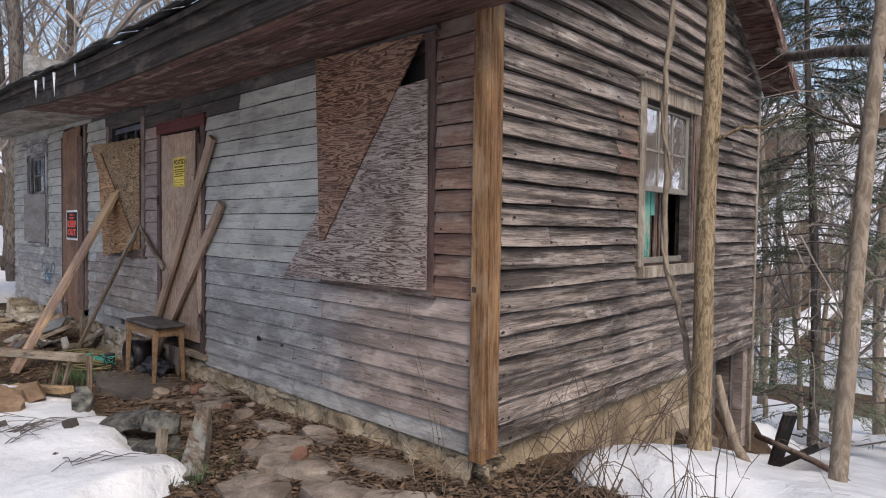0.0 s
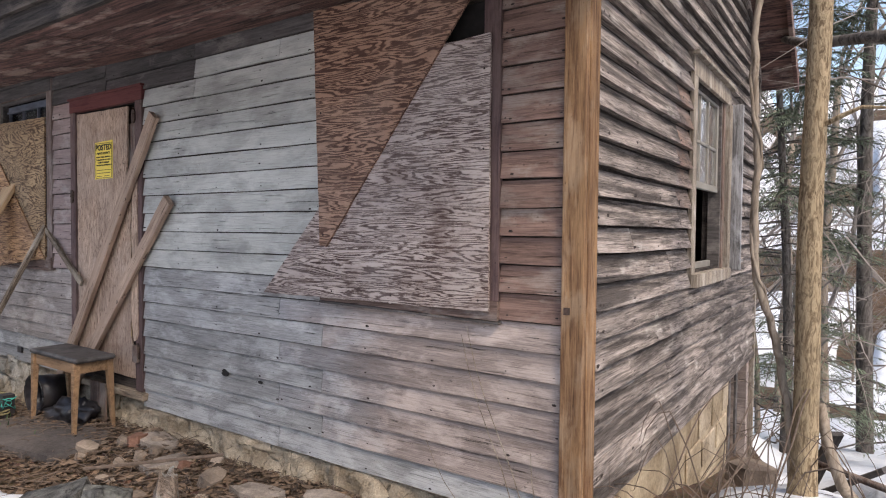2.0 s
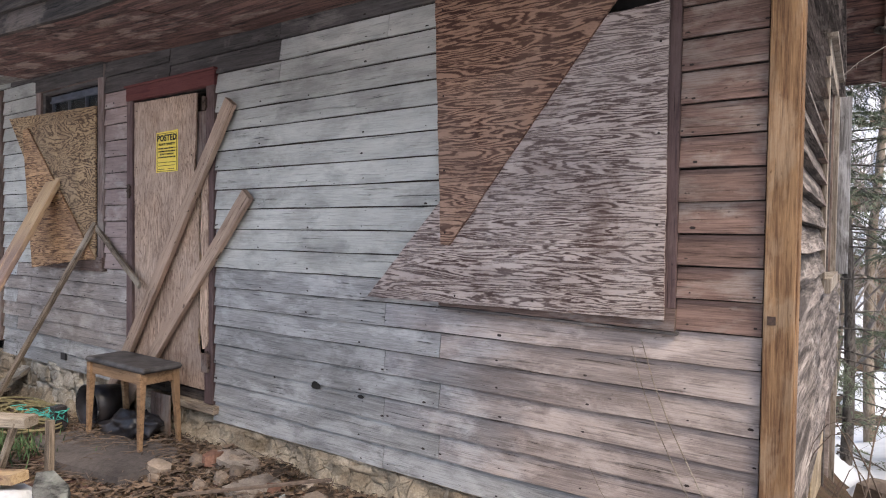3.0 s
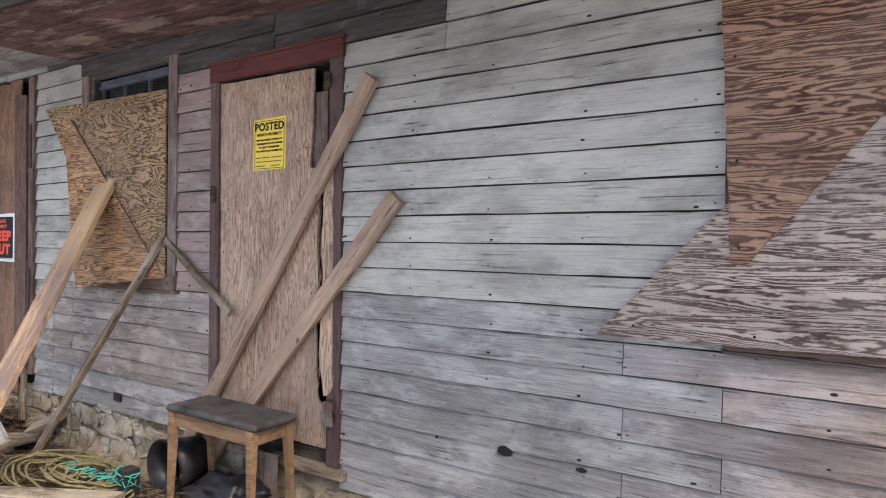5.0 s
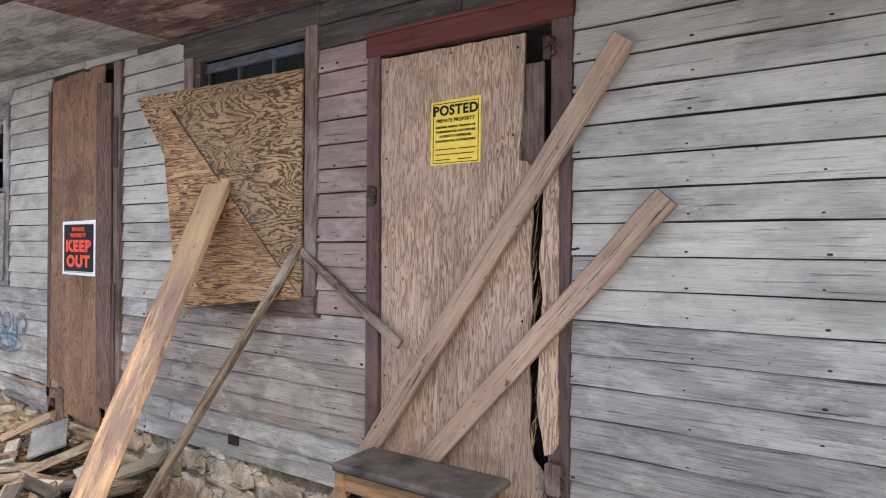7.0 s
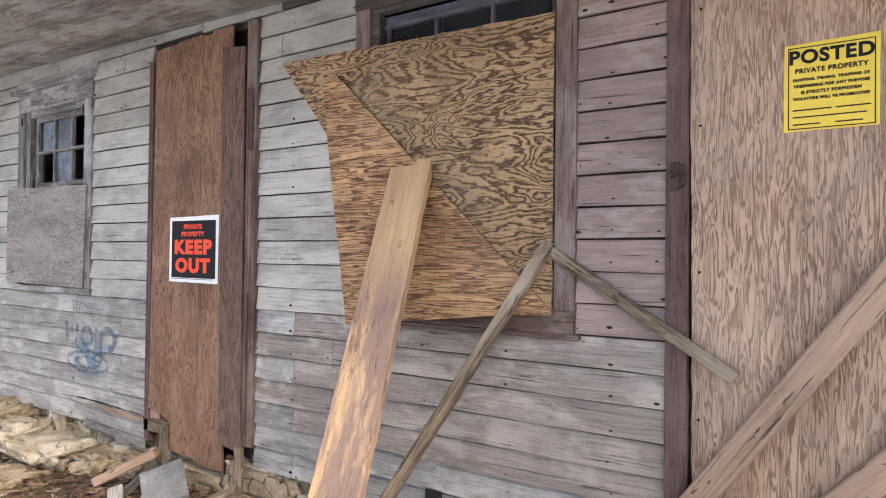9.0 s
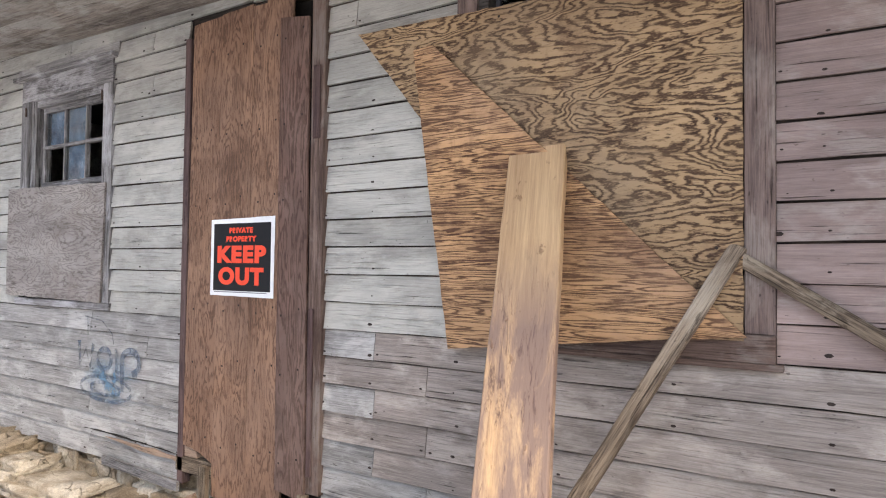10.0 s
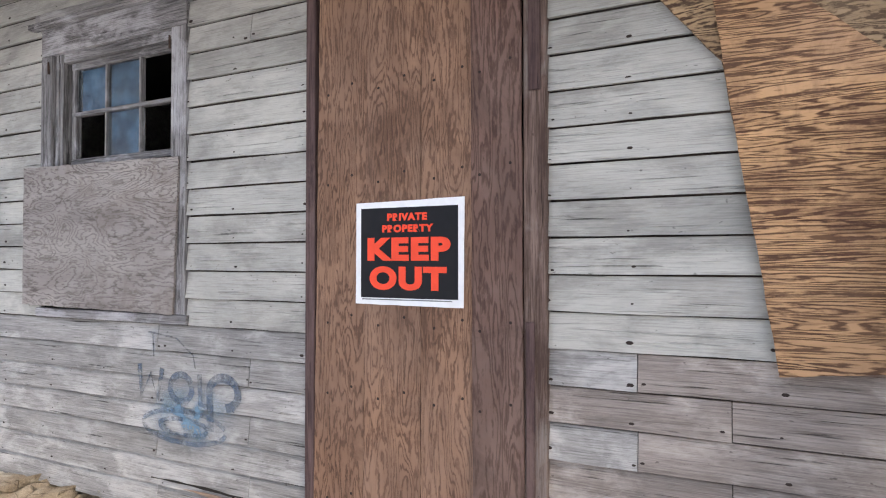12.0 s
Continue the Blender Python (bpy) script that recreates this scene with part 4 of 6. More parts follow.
def door_posted():
    d = empty("door_1", (-5.85, Y0, 0.3), label="doorway in dark red casing, boarded with plywood that has split along one edge", kind="structure")
    world_part("head_casing", box_bm(-6.365, -5.34, Y0 - 0.03, Y0 + 0.01, 2.378, 2.472, 0.003), M["trim_red"], d, "dark red painted head casing")
    world_part("head_cap", box_bm(-6.375, -5.33, Y0 - 0.042, Y0 + 0.01, 2.472, 2.487, 0.002), M["trim_red"], d)
    world_part("side_casing", box_bm(-6.36, -6.285, Y0 - 0.026, Y0 + 0.01, 0.34, 2.378, 0.003), M["trim_plum"], d)
    world_part("side_casing", box_bm(-5.43, -5.345, Y0 - 0.026, Y0 + 0.01, 0.34, 2.378, 0.003), M["trim_plum"], d)
    world_part("threshold", box_bm(-6.36, -5.30, Y0 - 0.05, Y0 + 0.05, 0.285, 0.335, 0.006), M["brace_old"], d)
    world_part("door_panel", box_bm(-6.28, -5.66, Y0 + 0.06, Y0 + 0.10, 0.34, 2.375), M["trim_brown"], d)
    world_part("backing_board", box_bm(-5.60, -5.475, Y0 + 0.012, Y0 + 0.03, 1.82, 2.235, 0.002), M["trim_brown"], d)
    # added black sheet paints the shade behind the split edge
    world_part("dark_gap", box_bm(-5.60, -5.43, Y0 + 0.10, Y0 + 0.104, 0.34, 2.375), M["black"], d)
    ply = part("plywood_sheet", sheet_bm([(-6.285, 2.362), (-5.548, 2.352), (-5.556, 2.1), (-5.57, 1.845), (-5.54, 1.84), (-5.512, 1.812), (-5.508, 1.60), (-5.518, 1.45), (-5.506, 1.25), (-5.520, 1.05), (-5.510, 0.90), (-5.514, 0.74), (-5.50, 0.66), (-5.44, 0.60), (-5.437, 0.42), (-6.27, 0.42), (-6.275, 1.3)], Y0 - 0.012, 0.012, 0.0025, 8), M["ply_door"])
    tagged(ply, label="pinkish brown plywood sheet over the doorway, split and splintered", category="plywood sheet")
    nails_on(ply, [(-6.25, 2.3), (-6.25, 1.9), (-6.25, 1.4), (-6.25, 0.9), (-6.25, 0.5), (-5.58, 2.3), (-5.6, 1.95), (-5.9, 2.33), (-5.55, 1.2)], Y0 - 0.012)
    strip = part("plywood_strip", sheet_bm([(-5.452, 1.835), (-5.392, 1.83), (-5.388, 1.30), (-5.386, 0.74), (-5.41, 0.70), (-5.44, 0.69), (-5.452, 0.76), (-5.476, 0.90), (-5.466, 1.1), (-5.455, 1.30), (-5.470, 1.42), (-5.458, 1.6)], Y0 - 0.032, 0.012, 0.004, 9), M["ply_door"])
    tagged(strip, label="long splinter of plywood still nailed to the casing", category="plywood strip")
    for i, (x, z, dz) in enumerate(((-5.445, 2.27, 0.045), (-5.40, 0.62, 0.06), (-6.33, 1.73, 0.05))):
        latch = empty("hinge" if i else "hasp", (x, Y0 - 0.03, z), label="rusted iron %s on the door casing" % ("hinge" if i else "hasp"), category="door hardware")
        fix(latch, part("plate", box_bm(x - 0.016, x + 0.016, Y0 - 0.034, Y0 - 0.027, z - dz, z + dz, 0.001), M["iron"]))
        for k in (-0.55, 0.55):
            fix(latch, part("knuckle", box_bm(x + 0.017, x + 0.036, Y0 - 0.042, Y0 - 0.029, z + k * dz - 0.007, z + k * dz + 0.007, 0.002), M["iron"]))
        v, f = [], []
        tube(v, f, [(x + 0.028, Y0 - 0.036, z - dz * 0.8), (x + 0.028, Y0 - 0.036, z + dz * 0.8)], [0.006, 0.006], 8)
        fix(latch, raw("pin", v, f, M["iron"], smooth=True))
        v, f = [], []
        tube(v, f, [(x - 0.01, Y0 - 0.036, z), (x + 0.02, Y0 - 0.045, z + 0.012), (x + 0.05, Y0 - 0.042, z)], [0.005, 0.004, 0.004], 6)
        fix(latch, raw("loop", v, f, M["iron"], smooth=True))
    scrap = part("casing_block", box_bm(-5.435, -5.372, Y0 - 0.050, Y0 - 0.027, 0.545, 0.665, 0.004), M["trim_brown"])
    tagged(scrap, label="broken brown lock block low on the door casing", category="door hardware")
    # splinters on the torn edge
    r = random.Random(2)
    v, f = [], []
    for k in range(40):
        z = 0.68 + 1.15 * r.random()
        x = -5.50 + r.uniform(-0.012, 0.012)
        tube(v, f, [(x, Y0 - 0.013, z), (x + r.uniform(0.005, 0.03), Y0 - 0.018, z + r.uniform(0.03, 0.12))], [0.0025, 0.0004], 4)
    o = raw("splinters", v, f, M["brace_yellow"])
    tagged(o, kind="stuff", label="pale torn splinters along the plywood edge")


def window_mid():
    w = empty("window_2", (-7.25, Y0, 1.15), label="window in brown casing, boarded except for a dark slot at the top", kind="structure")
    frame_boards(w, -7.79, -6.69, 1.155, 2.70, 0.085, Y0 - 0.022, 0.03, "trim_mauve", "trim_brown_h", head=0.10)
    world_part("head_face", box_bm(-7.79, -6.692, Y0 - 0.027, Y0 - 0.023, 2.602, 2.698, 0.001), M["dark_wood"], w)
    world_part("inner_head", box_bm(-7.705, -6.775, Y0 - 0.006, Y0 + 0.03, 2.572, 2.598, 0.002), M["dark_wood"], w)
    world_part("inner_jamb", box_bm(-7.705, -7.66, Y0 - 0.004, Y0 + 0.06, 2.30, 2.571, 0.002), M["dark_wood"], w)
    world_part("inner_jamb", box_bm(-6.80, -6.776, Y0 - 0.004, Y0 + 0.06, 2.30, 2.571, 0.002), M["dark_wood"], w)
    world_part("drip_cap", box_bm(-7.84, -6.66, Y0 - 0.05, Y0 + 0.01, 2.70, 2.722, 0.003), M["dark_wood"], w)
    world_part("lower_lip", box_bm(-7.80, -6.67, Y0 - 0.04, Y0 + 0.0, 1.135, 1.155, 0.002), M["trim_brown_h"], w)
    world_part("sash", box_bm(-7.655, -6.805, Y0 + 0.040, Y0 + 0.075, 2.515, 2.565, 0.002), M["sash_blue"], w)
    world_part("sash_lip", box_bm(-7.655, -6.805, Y0 + 0.028, Y0 + 0.039, 2.508, 2.524, 0.001), M["sash_blue"], w)
    for x in (-7.655, -7.385, -7.10, -6.82):
        world_part("sash_bar", box_bm(x, x + 0.015, Y0 + 0.045, Y0 + 0.07, 2.2, 2.514, 0.002), M["sash_blue"], w)
    world_part("pane", box_bm(-7.70, -6.78, Y0 + 0.062, Y0 + 0.066, 1.24, 2.60), M["glass"], w)
    b = part("plywood_sheet", sheet_bm([(-8.27, 2.425), (-6.774, 2.390), (-6.776, 1.22), (-7.80, 1.21), (-7.94, 2.02), (-8.10, 2.22)], Y0 - 0.038, 0.012, 0.003, 12), M["ply_tan"])
    tagged(b, label="tan plywood sheet with bold swirling grain over the window", category="plywood sheet")
    nails_on(b, [(-8.1, 2.38), (-7.6, 2.37), (-7.2, 2.36), (-6.85, 2.34), (-6.85, 1.9), (-6.85, 1.5)], Y0 - 0.038)
    c = part("plywood_sheet", sheet_bm([(-7.975, 2.300), (-7.885, 2.310), (-6.765, 1.232), (-7.05, 1.205), (-7.80, 1.120), (-7.925, 1.95)], Y0 - 0.052, 0.012, 0.0025, 14), M["ply_orange"])
    tagged(c, label="orange brown triangular plywood offcut over a larger sheet", category="plywood sheet")


def door_planks():
    d = empty("door_2", (-8.95, Y0, 0.25), label="doorway boarded over with tall dark brown plywood strips", kind="structure")
    world_part("side_casing", box_bm(-9.445, -9.40, Y0 - 0.03, Y0 + 0.02, 0.30, 2.62, 0.003), M["trim_plum"], d)
    world_part("side_casing", box_bm(-8.54, -8.462, Y0 - 0.036, Y0 + 0.02, 0.42, 2.70, 0.003), M["trim_brown"], d)
    world_part("casing_scrap", box_bm(-8.520, -8.478, Y0 - 0.047, Y0 - 0.037, 2.0, 2.33, 0.003), M["trim_plum"], d)
    world_part("casing_scrap", box_bm(-8.530, -8.50, Y0 - 0.047, Y0 - 0.037, 0.50, 1.24, 0.003), M["trim_plum"], d)
    # added black sheet in place of the doorway's inner shade
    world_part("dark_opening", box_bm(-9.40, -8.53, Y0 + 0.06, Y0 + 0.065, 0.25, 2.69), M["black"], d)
    world_part("threshold", box_bm(-9.46, -9.10, Y0 - 0.03, Y0 + 0.10, 0.36, 0.44, 0.006), M["brace_old"], d)
    specs = [([(-9.398, 0.50), (-9.33, 0.495), (-9.27, 0.48), (-9.22, 0.46), (-9.172, 0.44), (-9.152, 2.688), (-9.375, 2.680)], 0.030, "ply_dark"),
             ([(-9.170, 0.285), (-8.928, 0.270), (-8.925, 2.70), (-9.150, 2.69)], 0.034, "ply_dark"),
             ([(-8.925, 0.245), (-8.70, 0.25), (-8.66, 2.70), (-8.83, 2.705), (-8.832, 2.685), (-8.923, 2.688)], 0.034, "ply_dark"),
             ([(-8.715, 0.41), (-8.535, 0.385), (-8.545, 2.560), (-8.725, 2.585)], 0.050, "ply_dark2")]
    for k, (pts, proud, mat) in enumerate(specs):
        o = part("plywood_strip", sheet_bm(pts, Y0 - proud, 0.012, 0.002, 20 + k), M[mat])
        xm = sum(p[0] for p in pts) / len(pts)
        nails_on(o, [(xm + d, z + 0.03 * d * 10) for z in (0.55, 0.95, 1.22, 1.75, 2.1, 2.5) for d in (-0.06, 0.05)], Y0 - proud)
        tagged(o, label="tall %s brown plywood strip nailed over the doorway" % ("purplish" if k == 3 else "reddish"), category="plywood strip", group="plywood strips over the doorway")
    world_part("jamb", box_bm(-9.40, -9.30, Y0 - 0.02, Y0 + 0.05, 0.44, 0.60, 0.004), M["brace"], d)


def window_left():
    w = empty("window_3", (-10.65, Y0, 1.2), label="old sash window in peeling grey casing, panes partly missing", kind="structure")
    world_part("side_casing", box_bm(-11.17, -11.085, Y0 - 0.024, Y0 + 0.01, 1.90, 2.498, 0.002), M["trim_grey"], w)
    world_part("side_casing", box_bm(-10.212, -10.118, Y0 - 0.024, Y0 + 0.01, 1.20, 2.498, 0.002), M["trim_grey"], w)
    world_part("head_casing", box_bm(-11.17, -10.118, Y0 - 0.024, Y0 + 0.01, 2.50, 2.64, 0.002), M["trim_grey_h"], w)
    world_part("drip_cap", box_bm(-11.24, -10.09, Y0 - 0.055, Y0 + 0.01, 2.64, 2.668, 0.003), M["trim_grey_h"], w)
    world_part("filler_board", box_bm(-11.25, -10.08, Y0 - 0.012, Y0 + 0.02, 2.669, 2.755, 0.002), M["grey"], w)
    world_part("sill", box_bm(-11.19, -10.10, Y0 - 0.030, Y0 + 0.02, 1.155, 1.199, 0.003), M["trim_grey_h"], w)
    for x0, x1 in ((-11.08, -11.055), (-11.045, -11.02), (-10.232, -10.214)):
        world_part("jamb_stop", box_bm(x0, x1, Y0 - 0.004, Y0 + 0.10, 1.30, 2.50, 0.002), M["trim_grey"], w)
    world_part("head_jamb", box_bm(-11.08, -10.214, Y0 - 0.0, Y0 + 0.11, 2.455, 2.50, 0.002), M["trim_grey_h"], w)
    sash = world_part("sash", box_bm(-11.0, -10.965, Y0 + 0.03, Y0 + 0.06, 1.32, 2.45, 0.002), M["trim_grey"], w)
    for x in (-10.742, -10.495, -10.245):
        world_part("sash_bar", box_bm(x, x + 0.012, Y0 + 0.03, Y0 + 0.06, 1.32, 2.45, 0.002), M["trim_grey"], w)
    world_part("sash_bar", box_bm(-11.0, -10.23, Y0 + 0.028, Y0 + 0.062, 2.18, 2.20, 0.002), M["trim_grey_h"], w)
    world_part("sash_bar", box_bm(-11.0, -10.23, Y0 + 0.028, Y0 + 0.062, 1.925, 1.96, 0.002), M["trim_grey_h"], w)
    world_part("sash_head", box_bm(-11.0, -10.23, Y0 + 0.028, Y0 + 0.062, 2.42, 2.455, 0.002), M["trim_grey_h"], w)
    for x0, x1, z0, z1 in ((-10.965, -10.745, 2.20, 2.42), (-10.727, -10.50, 2.20, 2.42), (-10.727, -10.50, 1.96, 2.18)):
        world_part("pane", box_bm(x0, x1, Y0 + 0.043, Y0 + 0.047, z0, z1), M["glass"], w)
    # L-shaped blue sheet behind the three glazed cells
    film = part("plastic_film", sheet_bm([(-10.96, 2.19), (-10.735, 2.19), (-10.735, 1.95), (-10.50, 1.95), (-10.50, 2.425), (-10.96, 2.425)], Y0 + 0.064, 0.002, 0.001, 3), M["bluesheet"])
    tagged(film, label="flat blue sheet set just behind the window panes", category="plastic film")
    dp = part("plywood_sheet", sheet_bm([(-11.285, 1.925), (-10.145, 1.905), (-10.175, 1.200), (-11.285, 1.215)], Y0 - 0.04, 0.012, 0.0025, 31), M["ply_ash"])
    tagged(dp, label="ash grey plywood sheet over the lower half of the window", category="plywood sheet")
    for x, z in ((-11.10, 2.43), (-10.215, 2.43), (-10.19, 1.44)):
        v, f = [], []
        tube(v, f, [(x, Y0 - 0.03, z - 0.03), (x, Y0 - 0.032, z + 0.03)], [0.006, 0.005], 6)
        tagged(raw("shutter_pin", v, f, M["iron"]), label="rusted iron shutter pin on the window casing", category="shutter pin")


def window_gable():
    w = empty("window_4", (GX, 4.9, 1.15), label="tall sash window with teal paint inside and panes missing", kind="structure")
    X = GX + 0.028

    def gb(name, y0, y1, z0, z1, xa, xb, mat, label=""):
        return world_part(name, box_bm(xa, xb, y0, y1, z0, z1, 0.002), M[mat], w, label)

    gb("side_casing", 4.335, 4.435, 1.225, 2.49, GX, X, "trim_gable")
    gb("side_casing", 5.45, 5.552, 1.225, 2.49, GX, X + 0.012, "trim_gable")
    gb("shutter_edge", 5.554, 5.60, 1.205, 2.50, GX + 0.012, GX + 0.115, "trim_grey", "pale grey edge of an open shutter")
    gb("head_casing", 4.335, 5.56, 2.49, 2.61, GX, X, "trim_gable")
    gb("drip_cap", 4.31, 5.58, 2.61, 2.635, GX - 0.01, X + 0.035, "trim_gable")
    gb("sill", 4.36, 5.50, 1.14, 1.225, GX - 0.05, X + 0.03, "trim_gable")
    gb("jamb", 4.437, 4.462, 1.225, 2.49, GX - 0.10, GX + 0.01, "trim_gable")
    for k, (ya, yb, deep) in enumerate(((5.34, 5.366, 0.012), (5.370, 5.392, 0.0), (5.396, 5.424, 0.016), (5.427, 5.448, 0.004))):
        gb("jamb_slat", ya, yb, 1.225, 2.49, GX - 0.09, GX + 0.012 - deep, "trim_brown" if k % 2 else "dark_wood")
    gb("sash_stile", 4.465, 4.50, 1.80, 2.47, GX - 0.055, GX - 0.02, "cream")
    gb("sash_stile", 5.28, 5.335, 1.80, 2.47, GX - 0.055, GX - 0.02, "cream")
    gb("sash_rail", 4.465, 5.335, 1.80, 1.845, GX - 0.056, GX - 0.019, "cream")
    gb("sash_rail", 4.465, 5.335, 2.44, 2.475, GX - 0.056, GX - 0.019, "cream")
    gb("sash_bar", 4.50, 5.28, 2.11, 2.13, GX - 0.052, GX - 0.026, "cream")
    gb("sash_bar", 4.755, 4.775, 1.84, 2.44, GX - 0.052, GX - 0.026, "cream")
    gb("sash_bar", 5.01, 5.03, 1.84, 2.44, GX - 0.052, GX - 0.026, "cream")
    for y0, y1 in ((4.50, 4.755), (4.775, 5.01), (5.03, 5.28)):
        for z0, z1 in ((1.845, 2.11), (2.13, 2.44)):
            gb("pane", y0, y1, z0, z1, GX - 0.040, GX - 0.037, "glass")
    gb("lower_stile", 4.465, 4.50, 1.23, 1.80, GX - 0.085, GX - 0.06, "cream")
    gb("lower_rail", 4.465, 5.335, 1.228, 1.285, GX - 0.085, GX - 0.06, "cream")
    for ya, yb, za, zb in ((4.47, 4.64, 1.25, 2.16), (4.645, 4.82, 1.25, 2.16), (4.83, 4.90, 1.62, 2.05)):
        c = part("inner_board", box_bm(GX - 0.125, GX - 0.11, ya, yb, za, zb, 0.002), M["teal"])
        tagged(c, label="worn teal painted board standing inside behind the window", category="board", group="boards inside the window")
    for ya, yb in ((4.98, 5.01), (5.06, 5.12), (5.16, 5.19), (5.24, 5.29)):
        gb("inner_slat", ya, yb, 1.25, 2.3, GX - 0.20, GX - 0.185, "trim_brown")


window_big()
door_posted()
window_mid()
door_planks()
window_left()
window_gable()


# ---- signs ----
def lettering(text, size, x, z, y, material, parent, wide=1.0, bold=0.0):
    cu = bpy.data.curves.new("lettering", "FONT")
    cu.body, cu.size, cu.align_x, cu.align_y = text, size, "CENTER", "CENTER"
    cu.offset = bold
    cu.space_character = 1.0 + bold / size * 2.6
    cu.extrude = 0.0004
    tmp = new("lettering_source", cu)
    dg = bpy.context.evaluated_depsgraph_get()
    me = bpy.data.meshes.new_from_object(tmp.evaluated_get(dg))
    bpy.data.objects.remove(tmp)
    me.materials.clear()
    me.materials.append(material)
    for v in me.vertices:
        v.co = Vector((x + v.co.x * wide, y - v.co.z, z + v.co.y))
    ob = new("lettering", me)
    fix(parent, ob)
    return ob


def sign_keep_out():
    y = Y0 - 0.038
    s = empty("keep_out_sign", (-8.98, y, 1.47), label="black and red keep out sign with white border", category="sign")
    fix(s, part("card", sheet_bm([(-9.200, 1.280), (-8.756, 1.276), (-8.752, 1.662), (-9.198, 1.655)], y, 0.002, 0.001, 3), M["signwhite"]))
    fix(s, part("black_field", box_bm(-9.176, -8.776, y - 0.0012, y - 0.0002, 1.304, 1.634), M["ink"]))
    for text, size, z, wide, bold in (("PRIVATE", 0.034, 1.598, 1.15, 0.0020), ("PROPERTY", 0.034, 1.556, 1.15, 0.0020), ("KEEP", 0.106, 1.478, 1.33, 0.0062), ("OUT", 0.106, 1.372, 1.28, 0.0062)):
        lettering(text, size, -8.98, z, y - 0.0024, M["signred"], s, wide, bold)
    fix(s, part("footer_bar", box_bm(-9.17, -8.80, y - 0.0012, y - 0.0002, 1.296, 1.300), M["slate"]))


def sign_posted():
    y = Y0 - 0.016
    s = empty("posted_sign", (-5.87, y, 2.0), label="yellow posted private property sign stapled to plywood", category="sign")
    fix(s, part("card", sheet_bm([(-6.000, 1.850), (-5.748, 1.852), (-5.746, 2.132), (-5.998, 2.125)], y, 0.0015, 0.001, 5), M["yellow"]))
    for x0, x1, z0, z1 in ((-5.988, -5.758, 2.113, 2.116), (-5.988, -5.758, 1.857, 1.860), (-5.988, -5.985, 1.857, 2.116), (-5.761, -5.758, 1.857, 2.116)):
        fix(s, part("border_line", box_bm(x0, x1, y - 0.0012, y - 0.0002, z0, z1), M["ink"]))
    lettering("POSTED", 0.058, -5.873, 2.082, y - 0.0016, M["ink"], s, 1.0, 0.0022)
    for text, size, z in (("PRIVATE PROPERTY", 0.0215, 2.040), ("HUNTING, FISHING, TRAPPING OR", 0.0120, 2.012), ("TRESPASSING FOR ANY PURPOSE", 0.0125, 1.992), ("IS STRICTLY FORBIDDEN", 0.0135, 1.972), ("VIOLATORS WILL BE PROSECUTED", 0.0120, 1.952)):
        lettering(text, size, -5.873, z, y - 0.0016, M["ink"], s, 0.95, 0.0007)
    for x0, x1, z in ((-5.975, -5.87, 1.915), (-5.86, -5.77, 1.915), (-5.975, -5.78, 1.893), (-5.975, -5.90, 1.87), (-5.86, -5.79, 1.87)):
        fix(s, part("text_bar", box_bm(x0, x1, y - 0.0012, y - 0.0002, z, z + 0.004), M["ink"]))


sign_keep_out()
sign_posted()


# ---- braces ----
stick("brace_board", (-6.62, 2.545, 0.10), (-5.137, 2.545, 2.245), 0.088, 0.038, M["brace"], up=(0, -1, 0), label="long sawn brace board leaning against the plywood door", category="brace board", seed=3)
stick("brace_board", (-6.40, 2.535, 0.10), (-4.985, 2.555, 1.675), 0.088, 0.040, M["brace"], up=(0, -1, 0), label="shorter squared brace leaning low across the doorway", category="brace board", seed=4)
stick("plank", (-7.135, 1.52, 0.03), (-7.452, 2.60, 1.895), 0.213, 0.036, M["brace_yellow2"], up=(0, -1, 0.5), label="wide yellow plank, dark-stained foot, leaning on the boarded window", category="plank", seed=5)
stick("stick", (-7.62, 2.17, 0.0), (-6.79, 2.575, 1.505), 0.05, 0.03, M["brace_old"], up=(0, -1, 0.3), label="thin old stick propped against the window sill", category="stick", seed=6)
stick("stick", (-6.80, 2.575, 1.475), (-6.13, 2.545, 1.06), 0.045, 0.022, M["brace_old"], up=(0, -1, 0), label="short grey batten hanging between window and door", category="stick", seed=7)


